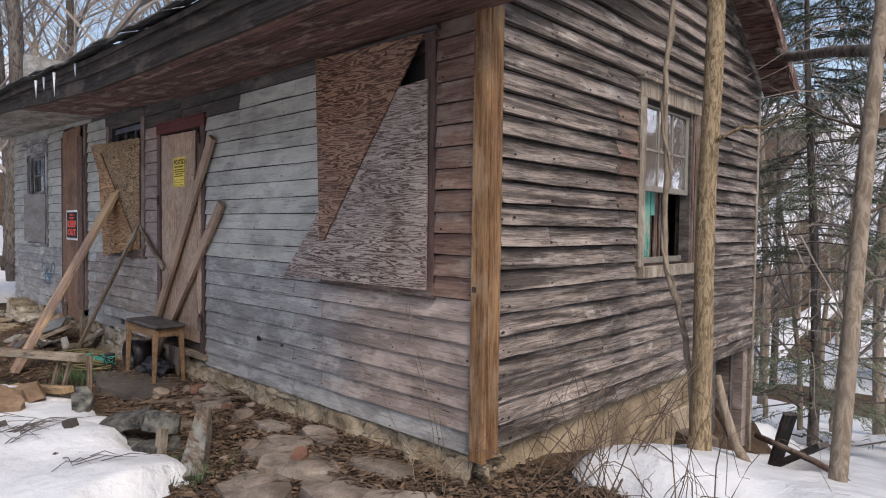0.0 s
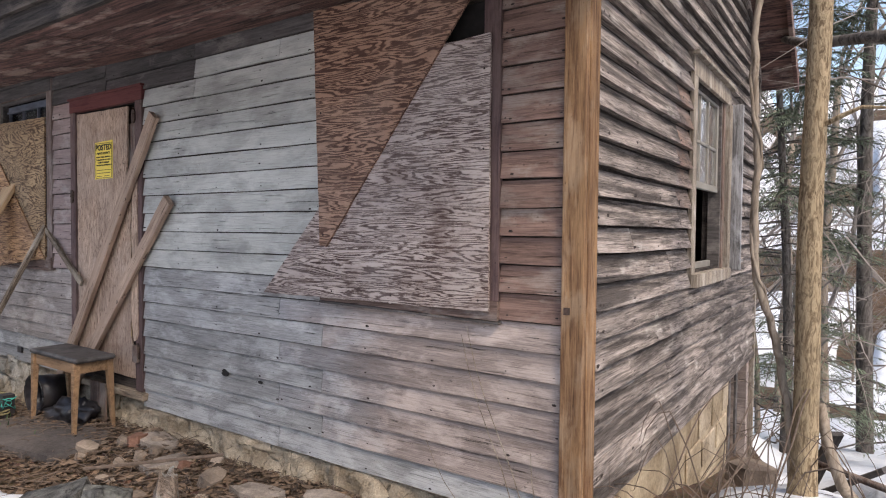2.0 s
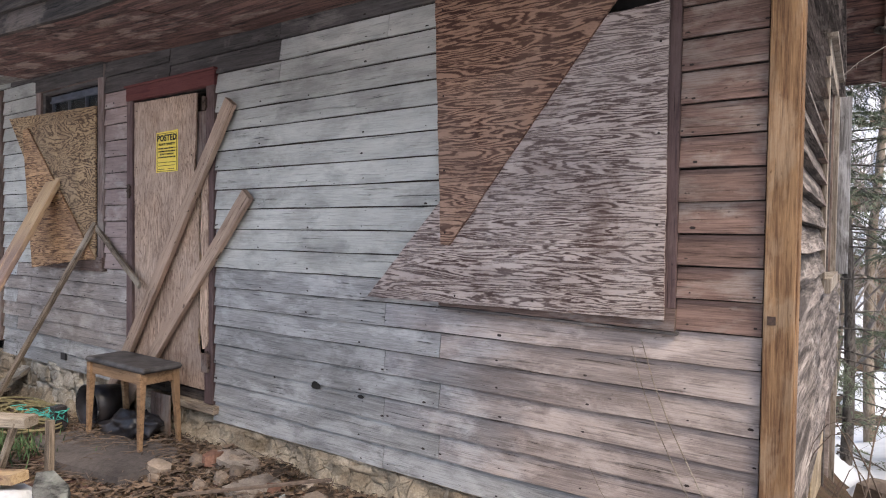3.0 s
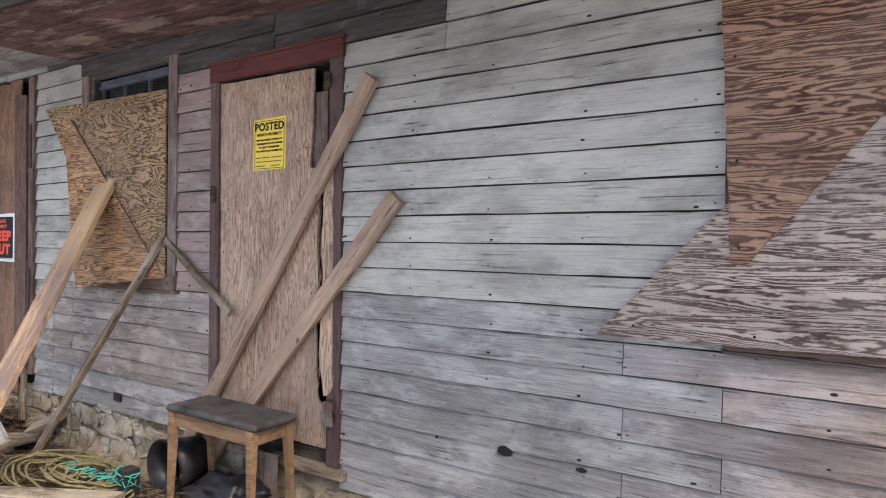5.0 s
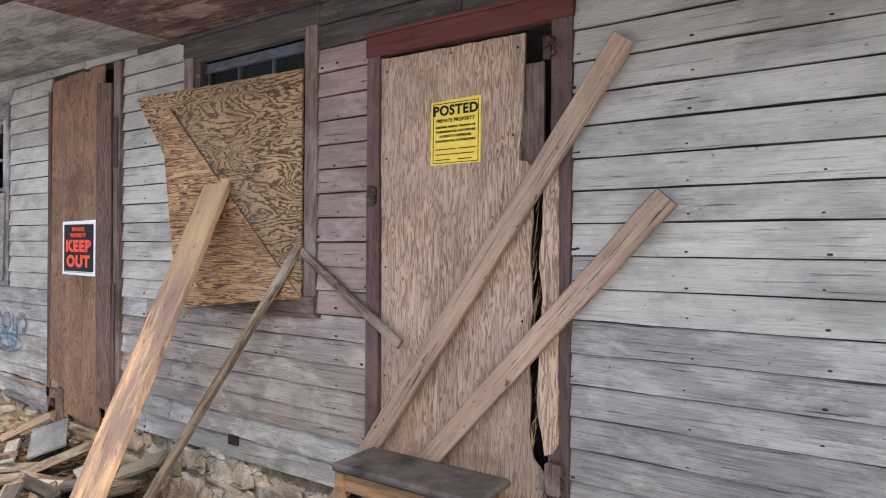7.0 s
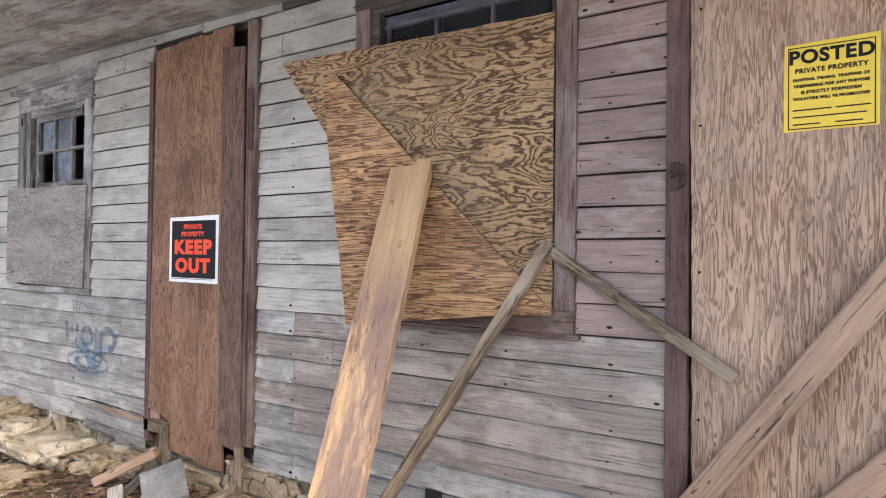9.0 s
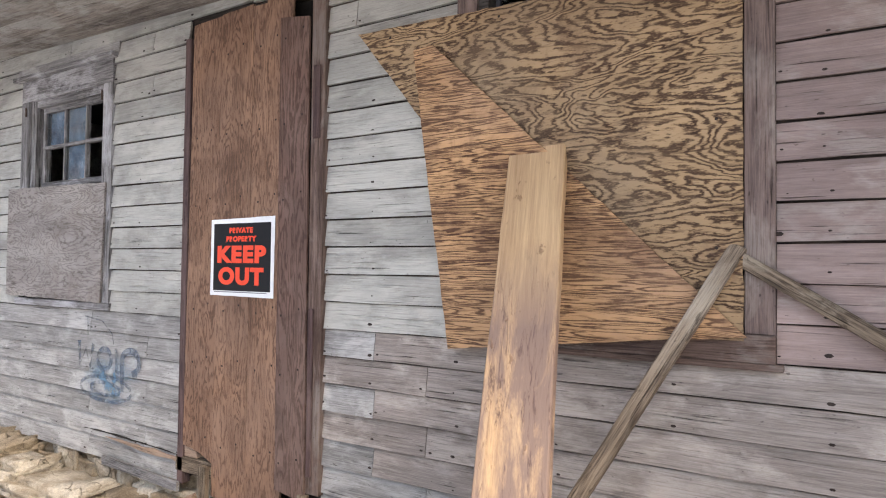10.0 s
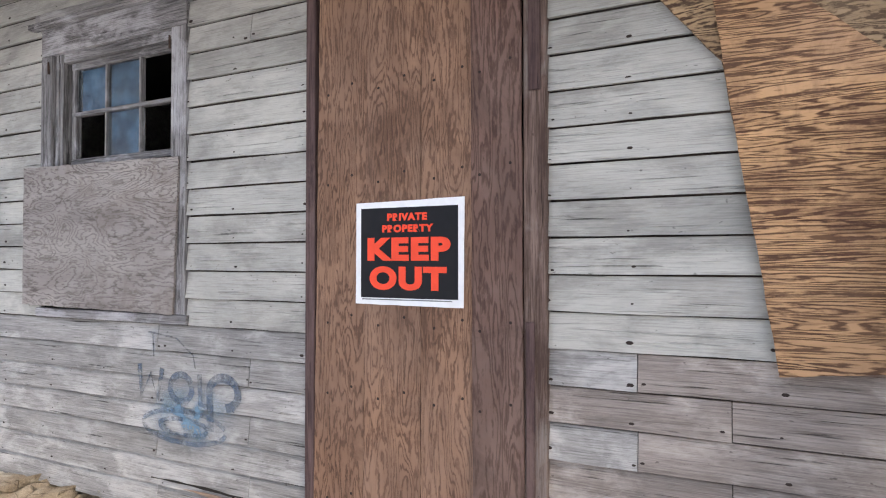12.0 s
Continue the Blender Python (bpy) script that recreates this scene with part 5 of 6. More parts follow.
# ---- stool ----
def stool():
    s = empty("stool", (-5.9, 2.38, 0.06), label="small wooden stool, worn dark vinyl seat, on a stone slab", category="stool")
    top = bmesh.new()
    box_bm(-6.245, -5.545, 2.225, 2.50, 0.565, 0.600, 0.012, bm=top)
    fix(s, part("seat", top, M["vinyl"], label="dark vinyl seat pad", smooth=False))
    for name, b in (("apron", (-6.195, -5.60, 2.245, 2.262, 0.49, 0.565)), ("apron", (-6.195, -5.60, 2.463, 2.480, 0.49, 0.565)), ("apron", (-6.21, -6.193, 2.262, 2.463, 0.49, 0.565)), ("apron", (-5.602, -5.585, 2.262, 2.463, 0.49, 0.565))):
        fix(s, part(name, box_bm(*b, 0.002), M["stool"]))
    for x, y, dx, dy in ((-6.20, 2.25, -0.0, -0.02), (-5.595, 2.25, 0.03, -0.03), (-6.20, 2.470, 0.0, 0.02), (-5.595, 2.470, 0.02, 0.02)):
        bm = bmesh.new()
        vs = []
        for z, w, ox, oy in ((0.075, 0.012, dx, dy), (0.566, 0.022, 0, 0)):
            vs += [bm.verts.new((x + ox + a * w, y + oy + b * w, z)) for a, b in ((-1, -1), (1, -1), (1, 1), (-1, 1))]
        for f in ((3, 2, 1, 0), (4, 5, 6, 7), (0, 1, 5, 4), (1, 2, 6, 5), (2, 3, 7, 6), (3, 0, 4, 7)):
            bm.faces.new([vs[i] for i in f])
        bmesh.ops.bevel(bm, geom=list(bm.edges), offset=0.002, segments=1, affect="EDGES")
        fix(s, part("leg", bm, M["stool"]))


stool()


# ---- trees ----
def spray(verts, faces, p, d, length, rnd, needle):
    """A flat drooping conifer spray: a row of thin blades on both sides of a twig."""
    d = d.normalized()
    side = d.cross(Vector((0, 0, 1))).normalized()
    k = max(4, int(length / 0.036))
    for i in range(k):
        if rnd.random() < 0.12:
            continue
        q = p + d * (length * i / k) + Vector((0, 0, -0.3 * length * (i / k) ** 2))
        for s in (-1, 1):
            tip = q + (side * s * rnd.uniform(0.4, 1.0) + d * rnd.uniform(0.3, 0.9) + Vector((0, 0, rnd.uniform(-0.7, 0.15)))) * needle * rnd.uniform(0.4, 1.2)
            w = d * needle * 0.11
            b = len(verts)
            verts.extend([tuple(q - w), tuple(q + w), tuple(tip)])
            faces.append((b, b + 1, b + 2))


def conifer_source(seed, height, spread, needle=0.105, count=90, stem=0.12):
    rnd = random.Random(seed)
    tree = empty("evergreen_tree", (0, 0, 0), label="tall shaggy evergreen with drooping thin boughs and dark trunk", category="tree")
    v, f = [], []
    pts = [(0.12 * math.sin(z * 0.5 + seed), 0.1 * math.cos(z * 0.4), z) for z in np.linspace(-0.6, height, 14)]
    tube(v, f, pts, [stem * (1 - 0.9 * i / 13) + 0.010 for i in range(14)], 9)
    t = raw("trunk", v, f, M["bark_dark"], tree, smooth=True)
    bv, bf, nv, nf = [], [], [], []
    for i in range(count):
        h = rnd.uniform(0.02, 0.98) ** 0.9 * height
        a = rnd.uniform(0, 6.28)
        l = spread * (1 - h / height * 0.75) * rnd.uniform(0.5, 1.1)
        d = Vector((math.cos(a), math.sin(a), rnd.uniform(-0.1, 0.2)))
        pts = [Vector((0, 0, h)) + d * l * s + Vector((0, 0, -0.25 * l * s * s)) for s in (0, 0.33, 0.66, 1.0)]
        tube(bv, bf, pts, [0.013, 0.009, 0.006, 0.002], 4)
        for s in np.arange(0.25, 1.0, 0.075):
            p = Vector((0, 0, h)) + d * l * s + Vector((0, 0, -0.25 * l * s * s))
            for side in (-1, 1):
                if rnd.random() < 0.25:
                    continue
                e = (d + d.cross(Vector((0, 0, 1))) * side * rnd.uniform(0.6, 1.4) + Vector((0, 0, rnd.uniform(-0.5, 0.1))))
                spray(nv, nf, p, e, rnd.uniform(0.3, 0.6) * (1.2 - 0.6 * s), rnd, needle)
    tagged(raw("bough_tangle", bv, bf, M["bark_dark"], tree), kind="stuff")
    raw("crown", nv, nf, M["needles"], tree)
    return tree


def bare_source(seed, height, spread, material, label, radius=0.09, depth=4, trunk_to=0.45):
    """A leafless tree: trunk, forks and fine twigs."""
    rnd = random.Random(seed)
    tree = empty("bare_tree", (0, 0, 0), label=label, category="tree")
    tv, tf, cv, cf = [], [], [], []

    def grow(p, d, length, rad, level):
        n = 5
        pts, dirs = [p], d
        for i in range(n):
            dirs = (dirs + Vector((rnd.uniform(-1, 1), rnd.uniform(-1, 1), rnd.uniform(-0.3, 0.6))) * 0.14).normalized()
            pts.append(pts[-1] + dirs * length / n)
        end = rad * 0.55
        rr = [rad + (end - rad) * i / n for i in range(n + 1)]
        tube(tv if level == 0 else cv, tf if level == 0 else cf, pts, rr, 8 if level == 0 else (5 if level < 2 else 3))
        if level >= depth:
            return
        for k in range(rnd.randint(3, 5) + (3 if level == 0 else 0)):
            i = rnd.randint(2 if level == 0 else 1, n)
            a = rnd.uniform(0, 6.28)
            out = Vector((math.cos(a), math.sin(a), rnd.uniform(0.1, 0.9)))
            e = (dirs * 0.5 + out * spread).normalized()
            grow(pts[i], e, length * rnd.uniform(0.4, 0.62), rr[i] * 0.55, level + 1)

    grow(Vector((0, 0, -0.4)), Vector((0.03, 0.02, 1)), height * 0.75, radius, 0)
    raw("trunk", tv, tf, material, tree, smooth=True)
    raw("crown", cv, cf, M["twig_far"], tree)
    return tree


def place_trees():
    a = conifer_source(1, 9.0, 2.6, count=170, stem=0.075)
    b = conifer_source(2, 12.0, 3.0, count=75, stem=0.10)
    spots = [(a, -2.15, 9.4, 0, 0.9), (b, -1.2, 9.9, 40, 1.0), (b, -6.5, 24.0, 250, 1.2), (a, -3.2, 28.0, 60, 1.4)]
    first = set()
    for src, x, y, turn, s in spots:
        m = Matrix.Translation((x, y, ground_z(x, y))) @ Matrix.Rotation(radians(turn), 4, "Z") @ Matrix.Scale(s, 4)
        if src in first:
            copy = copy_thing(src, Matrix.Translation((x, y, ground_z(x, y))) @ Matrix.Rotation(radians(turn), 4, "Z"))
            copy.scale = (s, s, s)
        else:
            first.add(src)
            todo.append((src, m))
    for src, m in todo:
        src.matrix_basis = m


todo = []
place_trees()


def place_bare():
    kinds = [bare_source(11, 9.0, 0.75, M["bark_grey"], "leafless slender tree with fine grey twigs", 0.10),
             bare_source(12, 6.0, 0.9, M["bark_grey"], "leafless young tree with thin tangled branches", 0.05),
             bare_source(13, 13.0, 0.8, M["bark_dark"], "tall leafless woodland tree with dark bark", 0.17)]
    rnd = random.Random(21)
    spots = [(0, -1.75, 12.8), (0, -0.4, 12.5), (1, -2.6, 11.2), (0, -2.8, 15.5), (0, -4.6, 14.5), (1, -3.4, 12.0), (1, -2.3, 12.2), (2, -27, 7), (2, -31, 9), (2, -14.6, 3.2), (0, -16.2, 3.6), (2, -19.5, 4.0), (2, -26, 14), (2, -35, 12), (0, -23, 5.5), (2, -38, 6), (2, -30, 16), (2, -42, 10), (0, -27, 10), (0, -15.5, 6.5), (2, -17.5, 8.0), (2, -14.5, 10.0), (0, -18.5, 4.5), (2, -21, 6.0), (2, -16.5, 13), (0, -20.5, 9.5), (2, -24, 11.0)]
    for i in range(26):
        ang = rnd.uniform(-0.45, 0.12)
        d = 13 + 95 * rnd.random() ** 1.3
        spots.append((rnd.choice((0, 0, 1)), -1 + d * math.sin(ang), 1 + d * math.cos(ang)))
    used = {}
    for k, x, y in spots:
        m = Matrix.Translation((x, y, ground_z(x, y) - 0.1)) @ Matrix.Rotation(rnd.uniform(0, 6.28), 4, "Z")
        if k in used:
            copy_thing(kinds[k], m)
        else:
            used[k] = m
    for k, m in used.items():
        kinds[k].matrix_basis = m


place_bare()


def near_trunks():
    t = empty("near_tree", (-1.43, 3.81, 0.0), label="slim tree with furrowed tan bark close to the gable wall", category="tree")
    v, f = [], []
    rnd = random.Random(3)
    zs = np.linspace(-0.15, 5.2, 60)
    pts = [(-1.433 + 0.010 * z + 0.006 * math.sin(z * 3), 3.81 + 0.006 * math.cos(z * 2.2), z) for z in zs]
    rr = [0.058 + 0.06 * math.exp(-(z + 0.1) * 6) - 0.003 * z + 0.003 * rnd.random() for z in zs]
    tube(v, f, pts, rr, 16)
    fix(t, raw("trunk", v, f, M["bark_tan"], smooth=True))
    v, f = [], []
    tube(v, f, [(-1.39, 3.80, 2.02), (-1.30, 3.76, 2.06), (-1.22, 3.80, 2.10), (-1.10, 3.78, 2.08), (-0.95, 3.74, 2.16)], [0.014, 0.012, 0.009, 0.007, 0.004], 6)
    fix(t, raw("branch", v, f, M["bark_tan"], smooth=True))
    t2 = empty("sapling", (-0.72, 3.9, 0.0), label="slender leaning sapling with smooth grey bark", category="tree")
    v, f = [], []
    pts = [(-0.73, 3.86, -0.3), (-0.72, 3.9, 0.1), (-0.716, 4.11, 1.0), (-0.712, 4.36, 2.0), (-0.70, 4.55, 2.8), (-0.66, 4.75, 3.8), (-0.60, 4.9, 5.0)]
    tube(v, f, pts, [0.055, 0.047, 0.045, 0.043, 0.04, 0.036, 0.03], 12)
    fix(t2, raw("trunk", v, f, M["bark_grey"], smooth=True))
    v, f = [], []
    for z, dx, dy, dz in ((1.6, 0.9, 0.3, 0.5), (2.1, -0.7, 0.5, 0.35), (2.5, 0.7, -0.2, 0.5), (2.9, -0.6, 0.7, 0.6), (3.2, 0.8, 0.3, 0.7)):
        p = Vector((-0.71, 4.11 + (z - 1) * 0.25, z))
        tube(v, f, [p, p + Vector((dx, dy, dz)) * 0.4, p + Vector((dx, dy, dz)) + Vector((0, 0, 0.1))], [0.010, 0.007, 0.002], 4)
    fix(t2, tagged(raw("twig_tangle", v, f, M["twig"]), kind="stuff"))


near_trunks()


# ---- nails ----
def nail_heads():
    verts, faces = [], []
    rnd = random.Random(31)
    for x, y, z, r, along in NAILS:
        if rnd.random() < 0.15:
            continue
        z += rnd.uniform(-0.006, 0.012)
        r *= rnd.uniform(0.6, 1.35)
        b = len(verts)
        for k in range(6):
            a = k * math.pi / 3
            u, w = math.cos(a) * r * 1.9, math.sin(a) * r
            verts.append((x + u, y - 0.001, z + w) if along == "x" else (x + 0.001, y + u, z + w))
        faces.append(tuple(range(b, b + 6)) if along == "x" else tuple(range(b, b + 6)))
    o = raw("nail_heads", verts, faces, M["nail"])
    tagged(o, kind="stuff", label="rusty nail heads in the clapboards")


nail_heads()


# ---- loose things round the house ----
def shard(name, at, size, turn, seed, material, label, category="stone", group=""):
    """A broken slab: flat, with an uneven outline."""
    r = random.Random(seed)
    bm = bmesh.new()
    n = r.randint(6, 9)
    w, d, h = size
    lo, hi = [], []
    for i in range(n):
        a = 2 * math.pi * (i + r.uniform(-0.25, 0.25)) / n
        k = r.uniform(0.8, 1.1)
        lo.append(bm.verts.new((math.cos(a) * w / 2 * k, math.sin(a) * d / 2 * k, r.uniform(-0.1, 0.1) * h)))
        hi.append(bm.verts.new((math.cos(a) * w / 2 * k * 0.95, math.sin(a) * d / 2 * k * 0.95, h + r.uniform(-0.15, 0.1) * h)))
    top = bm.verts.new((r.uniform(-0.1, 0.1) * w, r.uniform(-0.1, 0.1) * d, h * 1.08))
    bm.faces.new(lo[::-1])
    for i in range(n):
        j = (i + 1) % n
        bm.faces.new((lo[i], lo[j], hi[j], hi[i]))
        bm.faces.new((hi[i], hi[j], top))
    bmesh.ops.recalc_face_normals(bm, faces=bm.faces)
    ob = part(name, bm, M[material])
    ob.matrix_basis = pose(*at, *turn)
    return tagged(ob, label=label, category=category, group=group)


M["moss_stone"] = stone_mat("lichened_stone", (0.025, 0.025, 0.027), (0.17, 0.17, 0.16), moss=(0.26, 0.27, 0.24), scale=26, cracks=14.0)
M["carton"] = stone_mat("brown_block", (0.14, 0.09, 0.06), (0.30, 0.21, 0.145), scale=4, depth=0.004)
M["brickred"] = stone_mat("red_brick_rubble", (0.10, 0.055, 0.042), (0.24, 0.13, 0.095), scale=9)
M["grass"] = leaf_mat("winter_greens", (0.035, 0.07, 0.035), (0.10, 0.16, 0.07))


def ground_stones():
    shard("stone_slab", (-5.78, 2.13, 0.035), (1.35, 0.66, 0.055), (0, 0, 4), 3, "slab", "wide dark slate slab under the stool", "slab")
    flags = [(-3.42, 2.22, 0.36, 0.22, 25), (-3.10, 2.10, 0.62, 0.42, 20), (-3.05, 1.80, 0.6, 0.4, -10), (-2.72, 2.02, 0.6, 0.36, -15), (-2.72, 2.36, 0.5, 0.2, 8), (-3.45, 2.10, 0.42, 0.3, 40), (-3.35, 2.42, 0.44, 0.2, -5), (-2.35, 2.15, 0.5, 0.34, 30), (-3.80, 2.32, 0.36, 0.2, 14), (-2.3, 1.75, 0.6, 0.4, -20), (-3.0, 1.72, 0.55, 0.3, 10), (-4.95, 2.45, 0.4, 0.22, 5), (-4.6, 2.30, 0.34, 0.25, 50)]
    for i, (x, y, w, d, a) in enumerate(flags):
        shard("flagstone", (x, y, ground_z(x, y) - 0.012), (w, d, 0.05), (random.Random(i).uniform(-5, 5), random.Random(i + 9).uniform(-5, 5), a), 30 + i, "flag", "flat grey brown flagstone half buried in leaf litter", "flagstone", "flagstones along the wall")
    for i, (x, y, z, w, d, h, rx, ry, rz) in enumerate([(-4.36, 1.58, 0.14, 0.44, 0.22, 0.08, 8, -14, 32), (-4.14, 1.70, 0.13, 0.26, 0.24, 0.12, -10, 12, 70), (-5.12, 1.52, 0.13, 0.46, 0.18, 0.07, 5, 16, -20), (-4.22, 1.52, -0.03, 0.5, 0.3, 0.09, 3, 4, 12), (-4.05, 1.66, 0.0, 0.3, 0.26, 0.10, 5, -6, 50)]):
        shard("lichened_stone", (x, y, z), (w, d, h), (rx, ry, rz), 60 + i, "moss_stone", "jagged dark stone crusted with pale lichen, edged by snow", "stone", "lichened stones")
    for i, (x, y, z, w, d, h, rx, ry, rz) in enumerate([(-5.38, 1.12, 0.06, 0.28, 0.2, 0.16, 10, 12, 20), (-5.60, 1.18, 0.05, 0.26, 0.2, 0.17, -14, 8, 60), (-5.55, 1.32, 0.14, 0.24, 0.17, 0.12, 20, -10, 10), (-5.80, 1.12, 0.04, 0.26, 0.2, 0.16, 4, 18, -30), (-5.30, 1.02, 0.02, 0.2, 0.16, 0.12, 8, -20, 45)]):
        shard("block", (x, y, z), (w, d, h), (rx, ry, rz), 80 + i, "carton", "brown earthy block tumbled in the snow", "block", "tumbled brown blocks")
    r = random.Random(5)
    for i in range(60):
        x, y = r.uniform(-5.3, -4.0), r.uniform(1.85, 2.5)
        if i > 34:
            x, y = r.uniform(-4.3, -2.4), r.uniform(1.75, 2.52)
        w = 0.03 + 0.11 * r.random() ** 2
        red = i % 5 == 0
        shard("rubble_stone", (x, y, ground_z(x, y) - 0.005), (w * 1.3, w, w * 0.5), (r.uniform(-20, 20), r.uniform(-20, 20), r.uniform(0, 180)), 100 + i, "brickred" if red else "rubble", "small %s fragment in the leaf litter" % ("reddish brick" if red else "grey stone"), "rubble", "rubble fragments by the wall")
    # big stones of the footing beyond the boarded door
    for i, (x, y, z, w, d, h) in enumerate([(-11.35, 2.52, 0.16, 0.44, 0.36, 0.36), (-10.98, 2.48, 0.14, 0.36, 0.34, 0.36), (-10.72, 2.44, 0.10, 0.42, 0.34, 0.30), (-10.38, 2.50, 0.02, 0.9, 0.5, 0.32), (-9.85, 2.54, 0.06, 0.42, 0.34, 0.26), (-9.50, 2.60, 0.08, 0.36, 0.26, 0.28), (-11.55, 2.22, -0.06, 0.6, 0.5, 0.3), (-10.85, 2.15, -0.06, 0.7, 0.5, 0.34), (-10.15, 2.16, -0.04, 0.6, 0.5, 0.26), (-9.45, 2.28, -0.04, 0.5, 0.4, 0.2)]):
        o = stone("footing_stone", x, y, z, w, d, h, 200 + i, M["stone_white" if i in (0, 2, 3, 6) else "mortar"])
        tagged(o, label="large %s footing stone under the wall" % ("limewashed" if i in (0, 2, 3, 6) else "tan mortared"), category="stone", group="footing stones")


def debris():
    """Leaves, bark chips and twigs over the bare ground."""
    r = random.Random(77)
    v, f = [], []
    n = 0
    while n < 44000:
        x, y = r.uniform(-11.8, -1.7), 2.62 - 1.2 * r.random() ** 1.3
        if n % 3 == 0:
            x = r.uniform(-5.4, -1.8)
        if n % 7 == 0:
            x, y = r.uniform(-2.2, -1.2), r.uniform(2.0, 3.1)
        if snow_amount(x, y) > 0.5:
            n += 1
            continue
        z = ground_z(x, y) + r.uniform(0.0, 0.03)
        s = 0.005 + 0.021 * r.random() ** 2.4
        a, t = r.uniform(0, 6.28), r.uniform(-0.7, 0.7)
        dx, dy = math.cos(a) * s * 1.5, math.sin(a) * s * 1.5
        ex, ey, ez = -math.sin(a) * s * 0.55 * math.cos(t), math.cos(a) * s * 0.55 * math.cos(t), s * 0.6 * math.sin(t)
        b = len(v)
        lift = r.uniform(-0.4, 0.6) * s
        v.extend([(x - dx, y - dy, z), (x + ex, y + ey, z + ez), (x + dx, y + dy, z + lift), (x - ex, y - ey, z - ez)])
        f.append((b, b + 1, b + 2, b + 3))
        n += 1
    tagged(raw("leaf_litter", v, f, M["leaves"]), label="brown dead leaves and bark chips", kind="stuff")
    v, f = [], []
    for i in range(1400):
        x, y = r.uniform(-5.6, -1.8), r.uniform(1.6, 2.6)
        if i > 520:
            x, y = r.uniform(-9.5, -5.6), r.uniform(1.7, 2.6)
        if snow_amount(x, y) > 0.5:
            continue
        z = ground_z(x, y) + r.uniform(0.005, 0.035)
        a, l = r.uniform(0, 6.28), r.uniform(0.05, 0.22)
        p = Vector((x, y, z))
        q = p + Vector((math.cos(a) * l, math.sin(a) * l, r.uniform(-0.01, 0.03)))
        tube(v, f, [p, (p + q) / 2 + Vector((0, 0, r.uniform(0, 0.012))), q], [0.003, 0.0028, 0.0012], 4)
    tagged(raw("fallen_twigs", v, f, M["twig"]), label="short fallen twigs scattered by the wall", kind="stuff")


def timber():
    t = "timber"
    lg = bmesh.new()
    rr = random.Random(6)
    rings = []
    a, b = Vector((-3.48, 1.60, -0.06)), Vector((-3.97, 1.92, 0.26))
    ax = (b - a).normalized()
    u = ax.cross(Vector((0, 0, 1))).normalized()
    w = ax.cross(u)
    for i in range(12):
        s = i / 11
        ring = []
        for k in range(14):
            q = 2 * math.pi * k / 14
            rad = (0.125 - 0.06 * s) * (1 + 0.35 * noise.noise(Vector((math.cos(q) * 1.6, math.sin(q) * 1.6, s * 0.8))) + 0.12 * (k % 2)) * (0.55 if i == 11 and k % 3 else 1)
            ring.append(lg.verts.new(a.lerp(b, s) + u * math.cos(q) * rad * 0.7 + w * math.sin(q) * rad + ax * (0.05 * rr.random() if i in (0, 11) else 0)))
        rings.append(ring)
    for p, q in zip(rings, rings[1:]):
        for k in range(14):
            lg.faces.new((p[k], p[(k + 1) % 14], q[(k + 1) % 14], q[k]))
    lg.faces.new(rings[0][::-1])
    lg.faces.new(rings[-1])
    tagged(part("broken_log", lg, M["moss_wood"]), label="split greyish log with lichen and torn reddish grain", category=t)
    stick("board_end", (-3.93, 1.60, -0.02), (-3.97, 1.64, 0.20), 0.09, 0.03, M["brace_old"], up=(0.2, -1, 0), label="short grey board end upright among stones", category=t, seed=32)
    stick("branch_piece", (-4.55, 1.80, 0.22), (-3.95, 2.22, 0.30), 0.014, 0.014, M["twig"], up=(0, 0, 1), label="brown bare branch lying across the rubble", category="branch", seed=33)
    stick("beam", (-7.25, 1.02, 0.33), (-5.80, 1.72, 0.36), 0.10, 0.06, M["brace_old"], up=(0, 0, 1), label="weathered beam laid level near the plank foot", category=t, seed=34)
    stick("stake", (-5.50, 1.68, 0.03), (-5.53, 1.70, 0.42), 0.055, 0.03, M["brace_old"], up=(0, -1, 0), label="short pale wooden stake standing upright", category=t, seed=35)
    stick("stake", (-5.98, 1.62, 0.03), (-5.85, 1.66, 0.36), 0.04, 0.03, M["brace_old"], up=(0, -1, 0), label="thin stake leaning under the beam end", category=t, seed=36)
    stick("stake", (-6.12, 1.58, 0.03), (-6.02, 1.62, 0.34), 0.05, 0.03, M["brace_old"], up=(0, -1, 0), label="bark-covered stake under the beam", category=t, seed=37)
    stick("board", (-6.15, 1.30, 0.12), (-5.40, 1.50, 0.20), 0.10, 0.05, M["brace_yellow"], up=(0, 0, 1), label="rusty brown board edge showing out of the snow", category=t, seed=38)
    # frame and scraps below the boarded door
    stick("rail", (-9.478, 2.30, 0.115), (-9.20, 2.50, 0.285), 0.06, 0.05, M["brace"], up=(0, 0, 1), label="level rail of a broken step frame", category=t, seed=40)
    stick("post", (-9.20, 2.545, 0.10), (-9.20, 2.545, 0.43), 0.055, 0.03, M["brace_old"], up=(0, -1, 0), label="short upright post of the broken step", category=t, seed=41)
    stick("post", (-9.46, 2.30, -0.12), (-9.46, 2.30, 0.085), 0.065, 0.055, M["brace"], up=(0, -1, 0), label="short leg under the broken step rail", category=t, seed=42)
    stick("board", (-9.28, 2.20, -0.02), (-9.15, 2.48, 0.24), 0.05, 0.04, M["dark_wood"], up=(0, 0, 1), label="dark board slanting under the step rail", category=t, seed=43)
